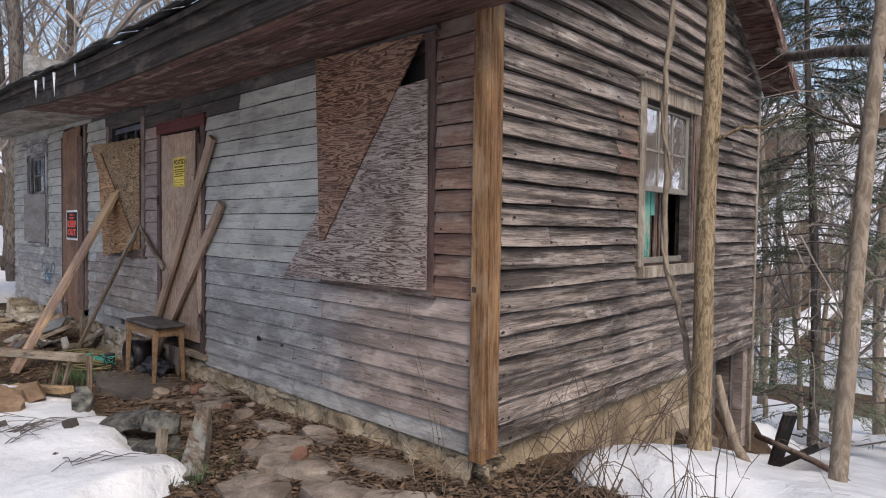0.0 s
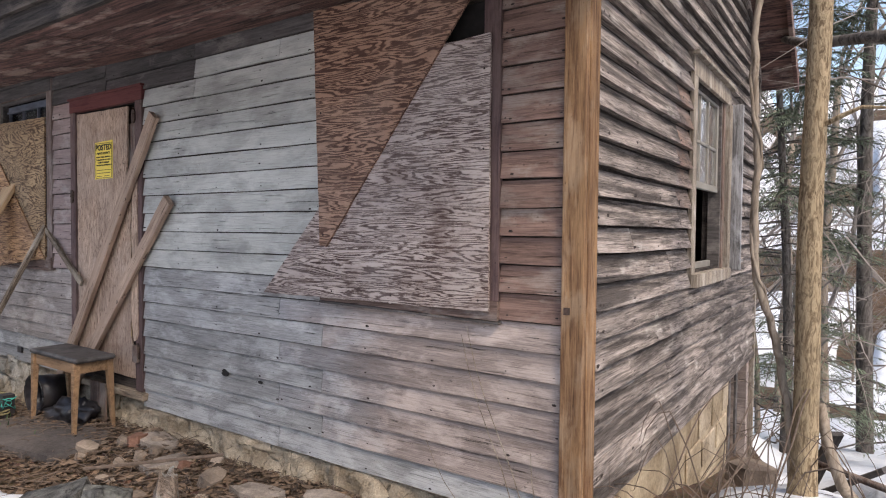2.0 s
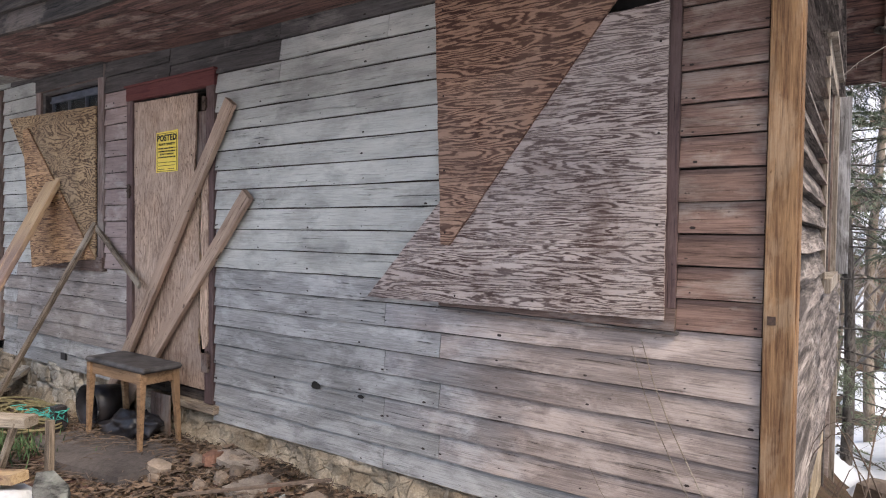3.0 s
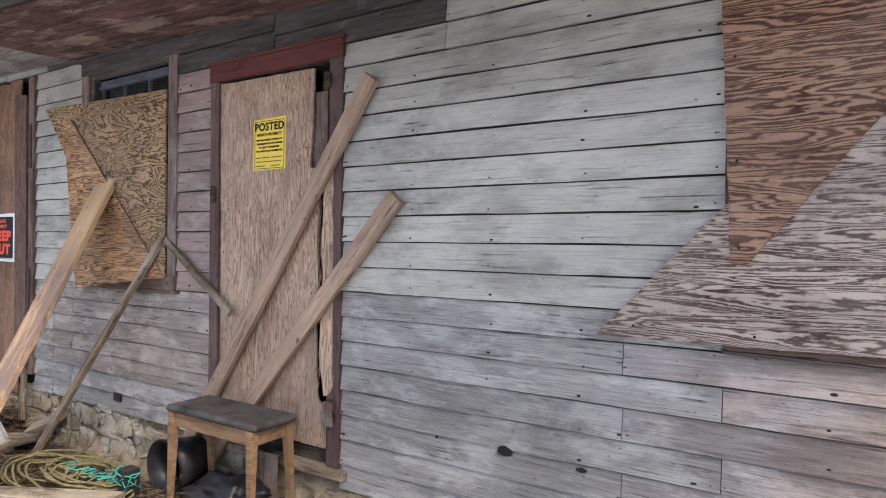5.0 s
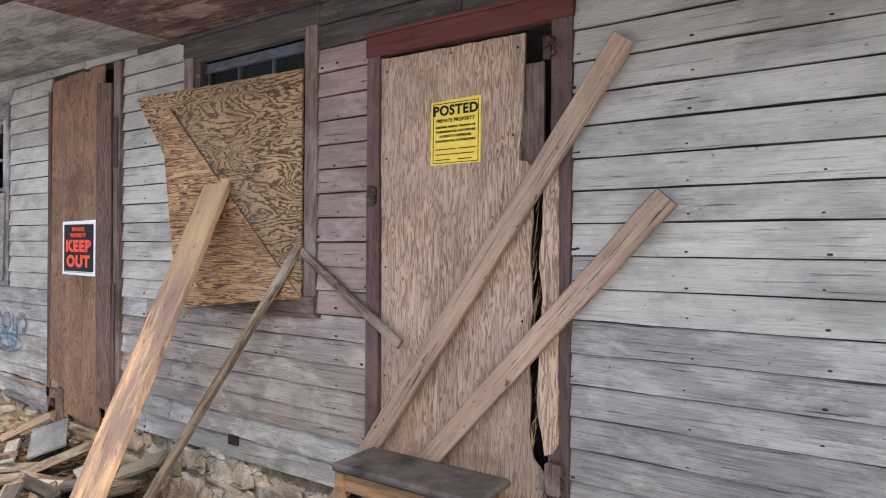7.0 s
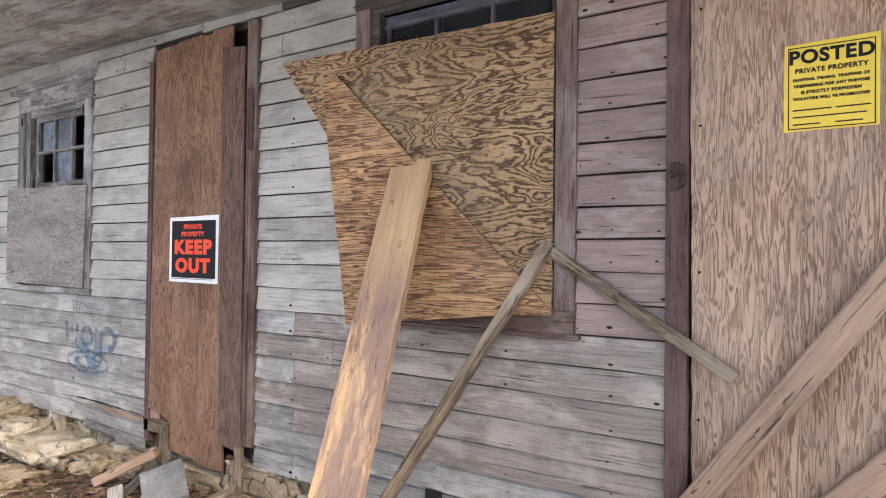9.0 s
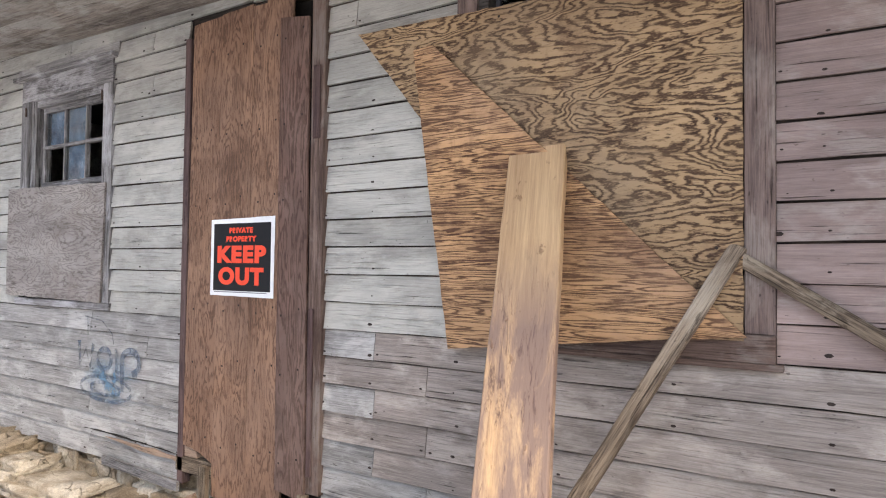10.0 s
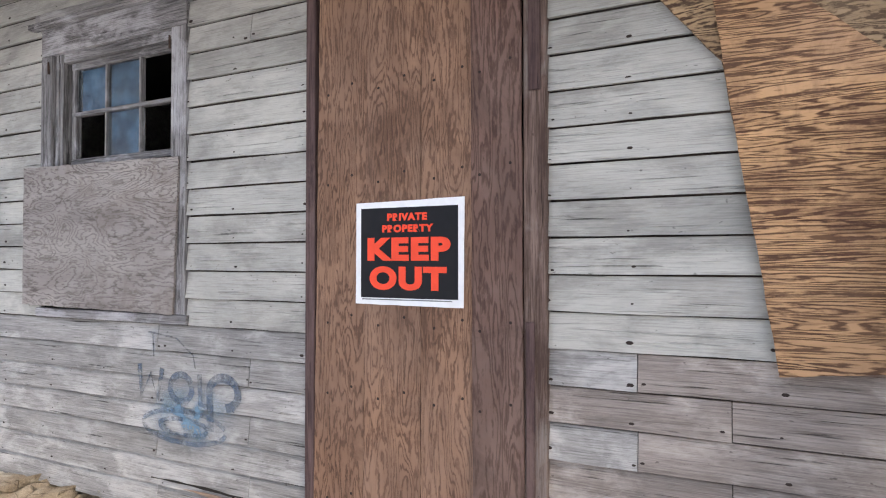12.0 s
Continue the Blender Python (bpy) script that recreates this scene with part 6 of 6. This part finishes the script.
    stick("grey_board", (-9.00, 2.40, 0.265), (-8.70, 2.24, 0.18), 0.22, 0.016, M["slate"], up=(0.25, -0.5, 1), label="flat slate grey board tilted against the rubble", category=t, seed=44)
    stick("board_end", (-8.72, 2.10, 0.07), (-8.36, 2.40, 0.27), 0.08, 0.05, M["brace_old"], up=(0, 0, 1), label="split grey board end pointing out of the rubble", category=t, seed=45)
    stick("post", (-8.51, 2.52, 0.08), (-8.535, 2.545, 0.42), 0.05, 0.03, M["brace_old"], up=(0, -1, 0), label="thin upright stub beside the dark boards", category=t, seed=46)
    stick("board", (-8.60, 2.20, 0.02), (-8.00, 2.42, 0.06), 0.12, 0.03, M["brace_old"], up=(0, 0, 1), label="loose grey board on the ground by the wall", category=t, seed=47)
    stick("board", (-8.25, 2.46, 0.07), (-7.95, 2.56, 0.20), 0.12, 0.03, M["brace_old"], up=(0, -0.5, 1), label="grey scrap board leaning on the footing", category=t, seed=48)
    # rotten strip along the wall foot
    stick("wall_strip", (-10.10, 2.565, 0.31), (-9.42, 2.56, 0.285), 0.05, 0.02, M["trim_grey_h"], up=(0, -1, 0), label="rotten loose strip at the wall foot", category=t, seed=49)
    stick("post", (-8.74, 2.10, -0.10), (-8.74, 2.10, 0.05), 0.06, 0.05, M["brace"], up=(0, -1, 0), label="squared leg under the tilted grey board", category=t, seed=61)
    stick("prop", (-9.02, 2.20, -0.02), (-9.0, 2.36, 0.20), 0.03, 0.025, M["brace"], up=(0, -1, 0), label="thin pale prop under the slate grey board", category=t, seed=62)
    crack = part("rot_crack", sheet_bm([(-10.32, 0.455), (-10.1, 0.456), (-9.9, 0.450), (-9.6, 0.443), (-9.42, 0.433), (-9.42, 0.440), (-9.6, 0.450), (-9.9, 0.459), (-10.1, 0.461), (-10.32, 0.459)], Y0 - 0.0245, 0.004, 0.004, 51), M["black"])
    tagged(crack, label="dark rotten split along the lowest clapboards", category="crack")
    rot = part("rotten_wood", sheet_bm([(-10.12, 0.436), (-9.95, 0.424), (-9.65, 0.405), (-9.45, 0.40), (-9.43, 0.424), (-9.6, 0.435), (-9.9, 0.438)], Y0 - 0.0235, 0.004, 0.006, 52), M["brace"])
    tagged(rot, label="pale crumbling rotten wood under a split clapboard", category="rotten wood")
    for k in range(5):
        stick("stacked_board", (-13.6, 1.7 + 0.05 * k, 0.02 + 0.11 * k), (-12.35, 2.35, 0.03 + 0.11 * k), 0.16, 0.09, M["brace_old"], up=(0, 0, 1), label="greyed board in a low stack past the house end", category="stacked board", group="stacked boards past the house", seed=50 + k)


M["moss_wood"] = board_wood("lichened_wood", (0.05, 0.036, 0.028), (0.22, 0.175, 0.145), patch=(0.27, 0.30, 0.295), amount=0.5, lines=0.4, vary=0.1, depth=0.006)


def rope_and_bags():
    r = random.Random(8)
    v, f = [], []
    pts = []
    for i in range(420):
        a = i * 0.23
        k = 0.18 + 0.11 * math.sin(i * 0.031) + 0.07 * math.sin(i * 0.17) + 0.05 * noise.noise(Vector((i * 0.21, 0, 0)))
        pts.append((-6.93 + math.cos(a) * k * 1.7 + 0.13 * noise.noise(Vector((i * 0.09, 5, 0))), 2.12 + math.sin(a) * k * 0.75 + 0.07 * noise.noise(Vector((i * 0.11, 9, 0))), 0.105 + 0.03 * noise.noise(Vector((i * 0.3, 2, 0))) + 0.05 * (1 - abs(k - 0.2) * 4) * (i / 420) + 0.012 * math.sin(a * 1.7)))
    tube(v, f, pts, [0.0075] * len(pts), 5)
    tagged(raw("rope_coil", v, f, M["rope"], smooth=True), label="untidy coil of old yellow-green rope on the ground", category="rope")
    v, f = [], []
    pts = [(-6.50 + 0.10 * math.sin(i * 0.9) * (1 if i < 40 else 0.4) + (i - 40) * 0.012 * (i > 40) * -1, 2.16 + 0.05 * math.cos(i * 1.3), 0.13 + 0.09 * abs(math.sin(i * 0.7)) * (1 if i < 40 else 0.1)) for i in range(90)]
    tube(v, f, pts, [0.0035] * len(pts), 4)
    tagged(raw("teal_cord", v, f, M["cord"], smooth=True), label="tangle of thin teal cord beside black plastic", category="cord")
    # bucket lying on its side
    b = empty("bucket", (-6.30, 2.40, 0.20), label="black plastic bucket lying on its side against the footing", category="bucket")
    v, f = [], []
    n = 24
    for i in range(n):
        a = 2 * math.pi * i / n
        for rr, d in ((0.15, 0.0), (0.12, 0.22), (0.112, 0.215), (0.142, 0.0)):
            v.append((-6.36 + rr * math.cos(a) * 1.0, 2.30 + d, 0.22 + rr * math.sin(a)))
    for i in range(n):
        for k in range(4):
            p, q = i * 4 + k, i * 4 + (k + 1) % 4
            f.append((p, ((i + 1) % n) * 4 + k, ((i + 1) % n) * 4 + (k + 1) % 4, q))
    f.append(tuple(i * 4 + 2 for i in range(n)))
    fix(b, raw("bucket_body", v, f, M["plastic"], smooth=True))
    v, f = [], []
    tube(v, f, [(-6.36 + 0.152 * math.cos(a), 2.30, 0.22 + 0.152 * math.sin(a)) for a in np.linspace(0, 6.283, 25)], [0.006] * 25, 5)
    fix(b, raw("bucket_rim", v, f, M["plastic"], smooth=True))
    bag = bmesh.new()
    bmesh.ops.create_icosphere(bag, subdivisions=4, radius=1.0)
    for w in bag.verts:
        p = w.co.copy()
        k = 1 + 0.25 * noise.noise(p * 2.2) + 0.12 * noise.noise(p * 6)
        k *= 1 + 0.18 * noise.noise(p * 11)
        w.co = Vector((-6.0 + p.x * 0.30 * k, 2.40 + p.y * 0.12 * k, 0.11 + p.z * 0.12 * k + 0.05 * p.x))
    tagged(part("plastic_bag", bag, M["plastic"], smooth=True), label="crumpled black plastic sheeting behind the stool", category="plastic bag")
    box = box_bm(-6.50, -6.42, 2.12, 2.20, 0.07, 0.24, 0.004)
    o = part("carton", box, M["plastic"])
    tagged(o, label="small dark grey box beside the stool leg", category="box")
    o = part("panel", box_bm(-5.92, -5.70, 2.50, 2.515, 0.07, 0.36, 0.003), M["trim_brown"])
    tagged(o, label="brown panel leaning on the footing behind the stool", category="panel")


def wall_marks():
    """Knot holes, graffiti and a small vent box."""
    for x, z, w, h in ((-4.43, 0.600, 0.038, 0.022), (-4.10, 0.590, 0.026, 0.010), (-4.77, 0.60, 0.010, 0.006)):
        bm = bmesh.new()
        r = random.Random(int(x * -100))
        bm.faces.new([bm.verts.new((x + math.cos(a) * w * r.uniform(0.8, 1.1), Y0 - 0.0165, z + math.sin(a) * h * r.uniform(0.8, 1.15))) for a in np.linspace(0, 6.0, 13)][::-1])
        o = part("knot_hole", bm, M["black"])
        tagged(o, label="dark rotted knot hole in a grey clapboard", category="hole")
    v = part("vent_box", box_bm(-7.36, -7.28, Y0 - 0.022, Y0 - 0.008, 0.385, 0.44, 0.002), M["plastic"])
    tagged(v, label="small black outlet box low on the grey wall", category="outlet box")
    X, Z, wide = -10.38, 0.945, 1.5
    tag = empty("graffiti", (X + 0.3, Y0, Z - 0.15), label="faded blue spray scrawl on grey clapboards", category="graffiti")

    def stroke(pts, w, lift=0.0):
        """One sprayed line as a thin ribbon on the boards."""
        v, f = [], []
        pts = [Vector((X + (p[0] - X) * wide, p[1])) for p in pts]
        for i, p in enumerate(pts):
            d = (pts[min(i + 1, len(pts) - 1)] - pts[max(i - 1, 0)]).normalized()
            n = Vector((-d.y, d.x)) * w
            v += [(p.x + n.x, Y0 - 0.0182 - lift, p.y + n.y), (p.x - n.x, Y0 - 0.0182 - lift, p.y - n.y)]
        for i in range(len(pts) - 1):
            f.append((2 * i, 2 * i + 1, 2 * i + 3, 2 * i + 2))
        fix(tag, raw("stroke", v, f, M["spray_soft"]))

    def ring(cx, cz, rx, rz, a0, a1, n=16):
        return [(X + cx + rx * math.cos(a), Z + cz + rz * math.sin(a)) for a in np.linspace(a0, a1, n)]

    stroke([(X - 0.02, Z + 0.02), (X - 0.01, Z - 0.12), (X + 0.03, Z - 0.02), (X + 0.06, Z - 0.13), (X + 0.08, Z + 0.01)], 0.015)
    stroke(ring(0.16, -0.07, 0.045, 0.06, 0.4, 6.5), 0.016, 0.0004)
    stroke([(X + 0.235, Z + 0.0), (X + 0.24, Z - 0.13), (X + 0.27, Z - 0.14)], 0.014, 0.0008)
    stroke(ring(0.33, -0.07, 0.055, 0.065, -1.4, 3.4) + [(X + 0.28, Z - 0.24)], 0.020, 0.0012)
    stroke(ring(0.17, -0.24, 0.17, 0.07, 0.2, 6.2, 22), 0.011, 0.0016)
    stroke(ring(0.17, -0.24, 0.10, 0.035, 0.2, 6.2), 0.010, 0.0020)
    stroke([(X + 0.02, Z + 0.17), (X + 0.14, Z + 0.15), (X + 0.21, Z + 0.08), (X + 0.22, Z + 0.02)], 0.004, 0.0024)
    stroke([(X + 0.04, Z + 0.16), (X + 0.045, Z + 0.06)], 0.004, 0.0028)
    bm = bmesh.new()
    bm.faces.new([bm.verts.new(p) for p in ((X - 0.08, Y0 - 0.0172, Z + 0.04), (X + 0.64, Y0 - 0.0172, Z + 0.02), (X + 0.64, Y0 - 0.0172, Z - 0.33), (X - 0.08, Y0 - 0.0172, Z - 0.36))])
    o = part("graffiti_haze", bm, M["spray_haze"])
    tagged(o, label="pale blue spray haze on grey clapboards", category="graffiti")


def spray_mat(name, base, lo, hi, top, soft=False):
    n = Nodes(name)
    c = n.coords()
    a = n.ramp(n.noise(c, 9.0 if soft else 30.0, 4, 0.6), lo, hi)
    if soft:
        b = n.vec("SUBTRACT", c, (-10.08, 0, 0.75))
        length = n.add("ShaderNodeVectorMath")
        length.operation = "LENGTH"
        n.put(length.inputs[0], n.vec("MULTIPLY", b, (3.3, 0.0, 6.2)))
        a = n.math("MULTIPLY", a, n.ramp(length.outputs["Value"], 0.95, 0.3), clamp=True)
    n.put(n.bsdf.inputs["Alpha"], n.math("MULTIPLY", a, top, clamp=True))
    return n.done(base, 0.85)


M["spray_soft"] = spray_mat("spray_line", (0.06, 0.12, 0.20), 0.3, 0.6, 0.55)
M["spray_haze"] = spray_mat("spray_haze", (0.16, 0.30, 0.42), 0.38, 0.6, 0.75, True)


def thicket():
    """Brambles and dry stalks by the corner, one tangle each."""
    r = random.Random(14)
    v, f = [], []
    for i in range(46):
        x, y = r.uniform(-1.95, -0.9), r.uniform(2.35, 3.3)
        z = ground_z(x, y)
        a = r.uniform(0, 6.28)
        l, h = r.uniform(0.25, 0.9), r.uniform(0.2, 0.6)
        pts = []
        for s in np.linspace(0, 1, 9):
            pts.append((x + math.cos(a) * l * s + r.uniform(-0.012, 0.012), y + math.sin(a) * l * s * 0.6 + r.uniform(-0.012, 0.012), z + h * math.sin(min(1.0, s * 1.15) * 2.6) + r.uniform(-0.01, 0.01)))
        rad = r.uniform(0.0018, 0.0042)
        tube(v, f, pts, [rad * (1 - 0.6 * k / 8) for k in range(9)], 4)
        if i % 2:
            p = Vector(pts[5])
            tube(v, f, [p, p + Vector((r.uniform(-0.15, 0.15), r.uniform(-0.1, 0.1), r.uniform(0.05, 0.2)))], [rad * 0.6, 0.0006], 3)
    tagged(raw("bramble_tangle", v, f, M["twig"]), label="tangled leafless brambles rising through snow at the corner", kind="stuff")
    v, f = [], []
    for p, q, rad in (((-2.30, 2.42, 0.10), (-2.62, 2.50, 1.02), 0.003), ((-2.22, 2.38, 0.10), (-2.58, 2.48, 1.06), 0.003), ((-2.15, 2.3, 0.08), (-2.20, 2.35, 0.62), 0.0035), ((-2.4, 2.35, 0.1), (-2.75, 2.42, 0.55), 0.0025)):
        p, q = Vector(p), Vector(q)
        pts = [p.lerp(q, s) + Vector((0.03 * math.sin(s * 5), 0, 0.02 * math.sin(s * 7))) for s in np.linspace(0, 1, 8)]
        tube(v, f, pts, [rad * (1 - 0.5 * k / 7) for k in range(8)], 4)
    tagged(raw("dry_stalks", v, f, M["brace_old"]), label="dry pale weed stalks against the wall", kind="stuff")
    # climbing stem in front of the gable window
    v, f = [], []
    rim = [(-1.45, 5.0, -0.03), (-1.22, 4.85, -0.03), (-1.01, 4.74, -0.04), (-0.85, 4.62, -0.05), (-0.72, 4.48, -0.07), (-0.66, 4.30, -0.12), (-0.68, 4.15, -0.25)]
    tube(v, f, rim, [0.022] * len(rim), 8)
    tagged(raw("bent_rim", v, f, M["trim_brown"], smooth=True), label="curved brown rim of a half-buried trough in snow", category="scrap")
    stem = empty("climbing_stem", (-1.6, 3.85, 0.0), label="winding bare stem rising in front of the gable window", category="vine")
    v, f = [], []
    pts = [(-1.46, 3.83, 0.1), (-1.50, 3.84, 0.55), (-1.545, 3.86, 0.82), (-1.60, 3.84, 1.05), (-1.66, 3.82, 1.25), (-1.675, 3.80, 1.52), (-1.665, 3.79, 1.84), (-1.68, 3.79, 2.1), (-1.69, 3.80, 2.5), (-1.66, 3.82, 2.95), (-1.64, 3.83, 3.5), (-1.58, 3.85, 4.4)]
    fine = []
    for a, b in zip(pts, pts[1:]):
        for s in (0, 0.25, 0.5, 0.75):
            fine.append(Vector(a).lerp(Vector(b), s) + Vector((r.uniform(-0.006, 0.006), r.uniform(-0.006, 0.006), 0)))
    tube(v, f, fine, [0.021 - 0.006 * i / len(fine) for i in range(len(fine))], 8)
    tube(v, f, [p + Vector((0.02 * math.sin(i * 0.6), 0.02 * math.cos(i * 0.6), 0)) for i, p in enumerate(fine[12:36])], [0.009] * 24, 6)
    fix(stem, raw("stem", v, f, M["bark_grey"], smooth=True))
    root = empty("fallen_limb", (-1.2, 4.0, -0.1), label="crooked fallen limb at the tree foot", category="branch")
    v, f = [], []
    tube(v, f, [(-1.36, 3.9, 0.62), (-1.33, 3.95, 0.40), (-1.26, 3.95, 0.20), (-1.15, 3.9, 0.08), (-1.02, 3.82, -0.02), (-0.9, 3.75, -0.05)], [0.02, 0.028, 0.03, 0.034, 0.034, 0.03], 8)
    fix(root, raw("limb", v, f, M["bark_grey"], smooth=True))
    big = empty("leaning_tree", (1.0, 4.6, -0.4), label="dark tree with a long level bough past the eave", category="tree")
    v, f = [], []
    tube(v, f, [(1.0, 4.6, -0.8), (1.0, 4.62, 1.5), (0.96, 4.66, 3.0), (0.9, 4.7, 6.0)], [0.14, 0.12, 0.11, 0.08], 12)
    fix(big, raw("trunk", v, f, M["bark_dark"], smooth=True))
    v, f = [], []
    tube(v, f, [(0.97, 4.65, 2.5), (0.1, 5.05, 2.72), (-0.86, 5.64, 2.86), (-1.2, 5.85, 2.96), (-1.62, 6.12, 3.04), (-1.95, 6.9, 3.35), (-2.3, 8.0, 3.7)], [0.075, 0.06, 0.05, 0.046, 0.042, 0.03, 0.012], 9)
    tube(v, f, [(-0.2, 5.2, 2.75), (-0.9, 5.6, 3.3), (-1.5, 6.2, 3.9)], [0.03, 0.018, 0.006], 6)
    fix(big, raw("bough", v, f, M["bark_dark"], smooth=True))
    v, f = [], []
    for i in range(150):
        p = Vector((r.uniform(-1.35, 0.4), r.uniform(5.4, 7.8), r.uniform(0.3, 3.4)))
        d = Vector((r.uniform(-1, 1), r.uniform(-0.6, 0.6), r.uniform(-0.45, 0.35))).normalized()
        l = r.uniform(0.35, 1.3)
        pts = [p + d * l * k + Vector((0.03 * r.uniform(-1, 1), 0.03 * r.uniform(-1, 1), -0.16 * l * k * k + 0.03 * r.uniform(-1, 1))) for k in (0, 0.25, 0.5, 0.75, 1.0)]
        w = r.uniform(0.003, 0.008)
        tube(v, f, pts, [w, w * 0.8, w * 0.6, w * 0.4, 0.001], 3)
        for k in (1, 2, 3):
            e = pts[k] + (d + Vector((r.uniform(-1, 1), r.uniform(-1, 1), r.uniform(-1, 1))) * 0.8) * 0.16 * l
            tube(v, f, [pts[k], e], [w * 0.5, 0.0008], 3)
    o = raw("twig_tangle", v, f, M["twig_far"])
    fix(big, o)
    tagged(o, kind="stuff")


def cellar():
    d = empty("door_3", (GX, 6.5, 0.0), label="dark open cellar doorway with old board jambs", kind="structure")
    world_part("jamb", box_bm(GX - 0.12, GX - 0.02, 6.02, 6.10, -1.3, 0.26, 0.003), M["dark_wood"], d)
    # black sheet and dark boards: the cellar's shade put into their colour
    world_part("door_leaf", box_bm(GX - 0.62, GX - 0.58, 6.03, 6.98, -1.3, 0.26), M["black"], d)
    world_part("loose_board", box_bm(GX - 0.16, GX - 0.13, 6.35, 6.44, -1.3, 0.26, 0.003), M["dark_wood"], d)
    world_part("loose_board", box_bm(GX - 0.10, GX - 0.08, 6.72, 6.80, -1.3, 0.26, 0.003), M["dark_wood"], d)
    for i, (p, q, w) in enumerate((((-1.75, 5.5, -0.62), (-1.05, 5.2, -0.05), 0.12), ((-1.6, 5.9, -0.7), (-1.35, 5.5, 0.05), 0.10), ((-1.5, 5.1, -0.45), (-0.3, 5.0, -0.35), 0.10))):
        stick("board", p, q, w, 0.04, M["dark_wood" if i < 2 else "brace_old"], up=(0, 0, 1), label="broken dark board tipped below the bank by the cellar", category="timber", seed=70 + i)
    shard("stone_cap", (-1.80, 4.72, ground_z(-1.8, 4.72) + 0.16), (0.3, 0.2, 0.14), (10, 5, 20), 91, "rubble", "tan stone poking out of the snow drift", "stone")


def scraps():
    """Broken boards heaped beyond the plank foot, and long canes by the gable."""
    r = random.Random(41)
    mats = ("brace_old", "trim_brown", "dark_wood", "brace_old", "grey")
    for i in range(20):
        x, y = r.uniform(-9.1, -7.85), r.uniform(1.75, 2.32)
        a = r.uniform(0, math.pi)
        l = r.uniform(0.22, 0.6)
        z = ground_z(x, y) + r.uniform(0.02, 0.08)
        dx, dy = math.cos(a) * l / 2, math.sin(a) * l / 2 * 0.5
        stick("scrap_board", (x - dx, y - dy, z), (x + dx, y + dy, z + r.uniform(-0.02, 0.14)), r.uniform(0.04, 0.10), r.uniform(0.018, 0.035), M[mats[i % 5]], up=(r.uniform(-0.3, 0.3), -0.3, 1), label="short broken board in a heap by the footing", category="scrap board", group="broken boards in the heap", seed=300 + i)
    v, f = [], []
    for i in range(9):
        p = Vector((r.uniform(-2.0, -1.5), r.uniform(2.5, 3.0), 0.08))
        q = Vector((r.uniform(-1.7, -1.1), r.uniform(3.9, 5.4), r.uniform(-0.1, 0.55)))
        h = r.uniform(0.25, 0.6)
        pts = [p.lerp(q, s) + Vector((r.uniform(-0.01, 0.01), 0, h * math.sin(s * 2.6) + r.uniform(-0.012, 0.012))) for s in np.linspace(0, 1, 13)]
        tube(v, f, pts, [0.0045 - 0.0028 * k / 12 for k in range(13)], 4)
    tagged(raw("long_canes", v, f, M["twig"]), label="long thin bramble canes arching along the gable", kind="stuff")
    bl = empty("side_blocks", (GX, 5.0, 0.0), label="tan masonry blocks showing through the side stucco", category="masonry")
    for i, (y, z, w, h) in enumerate(((5.10, 0.12, 0.38, 0.22), (5.55, 0.10, 0.36, 0.24), (5.90, 0.12, 0.24, 0.22), (4.75, -0.10, 0.40, 0.2), (5.25, -0.14, 0.42, 0.2), (5.75, -0.14, 0.4, 0.2))):
        fix(bl, part("block", box_bm(GX - 0.036, GX - 0.018 - 0.004 * (i % 3), y - w / 2, y + w / 2, z - h / 2, z + h / 2, 0.008), M["stucco" if i % 2 else "stone"]))


scraps()


def snow_bits():
    """Weed stems and stones on the snow."""
    r = random.Random(19)
    v, f = [], []
    for cx, cy, n in ((-4.75, 1.02, 26), (-3.9, 1.15, 8), (-5.2, 0.75, 10)):
        for i in range(n):
            x, y = r.gauss(cx, 0.12), r.gauss(cy, 0.08)
            z = snow_z(x, y)
            a, l = r.gauss(0.9, 0.5), r.uniform(0.08, 0.5)
            p = Vector((x, y, z))
            q = p + Vector((math.cos(a) * l, math.sin(a) * l, r.uniform(0.01, 0.08)))
            q.z = snow_z(q.x, q.y) + 0.012
            tube(v, f, [p, (p + q) / 2 + Vector((0, 0, 0.03)), q], [0.0035, 0.003, 0.001], 4)
    tagged(raw("weed_stems", v, f, M["dark_wood"]), label="dark dry weed stems bent over the snow", kind="stuff")
    for i, (x, y, w) in enumerate(((-4.52, 1.28, 0.14), (-5.0, 1.0, 0.09), (-4.2, 1.1, 0.05))):
        shard("small_stone", (x, y, snow_z(x, y) - 0.02), (w, w * 0.7, w * 0.45), (12, -8, 40 * i), 140 + i, "slab", "small dark stone lying on the snow", "stone")


snow_bits()


def greens():
    r = random.Random(9)
    v, f = [], []
    for cx, cy, n, s in ((-6.35, 1.85, 260, 0.16), (-3.55, 1.62, 160, 0.12), (-6.2, 1.4, 160, 0.16)):
        for i in range(n):
            x, y = r.gauss(cx, s), r.gauss(cy, s * 0.6)
            z = ground_z(x, y) + 0.02
            a, l = r.uniform(0, 6.28), r.uniform(0.03, 0.10)
            q = Vector((math.cos(a) * l * 0.6, math.sin(a) * l * 0.6, l))
            w = Vector((-math.sin(a), math.cos(a), 0)) * 0.005
            b = len(v)
            p = Vector((x, y, z))
            v.extend([tuple(p - w), tuple(p + w), tuple(p + q)])
            f.append((b, b + 1, b + 2))
    tagged(raw("low_greens", v, f, M["grass"]), label="sparse winter greens in the rubble", kind="stuff")


ground_stones()
debris()
timber()
rope_and_bags()
wall_marks()
thicket()
cellar()
greens()
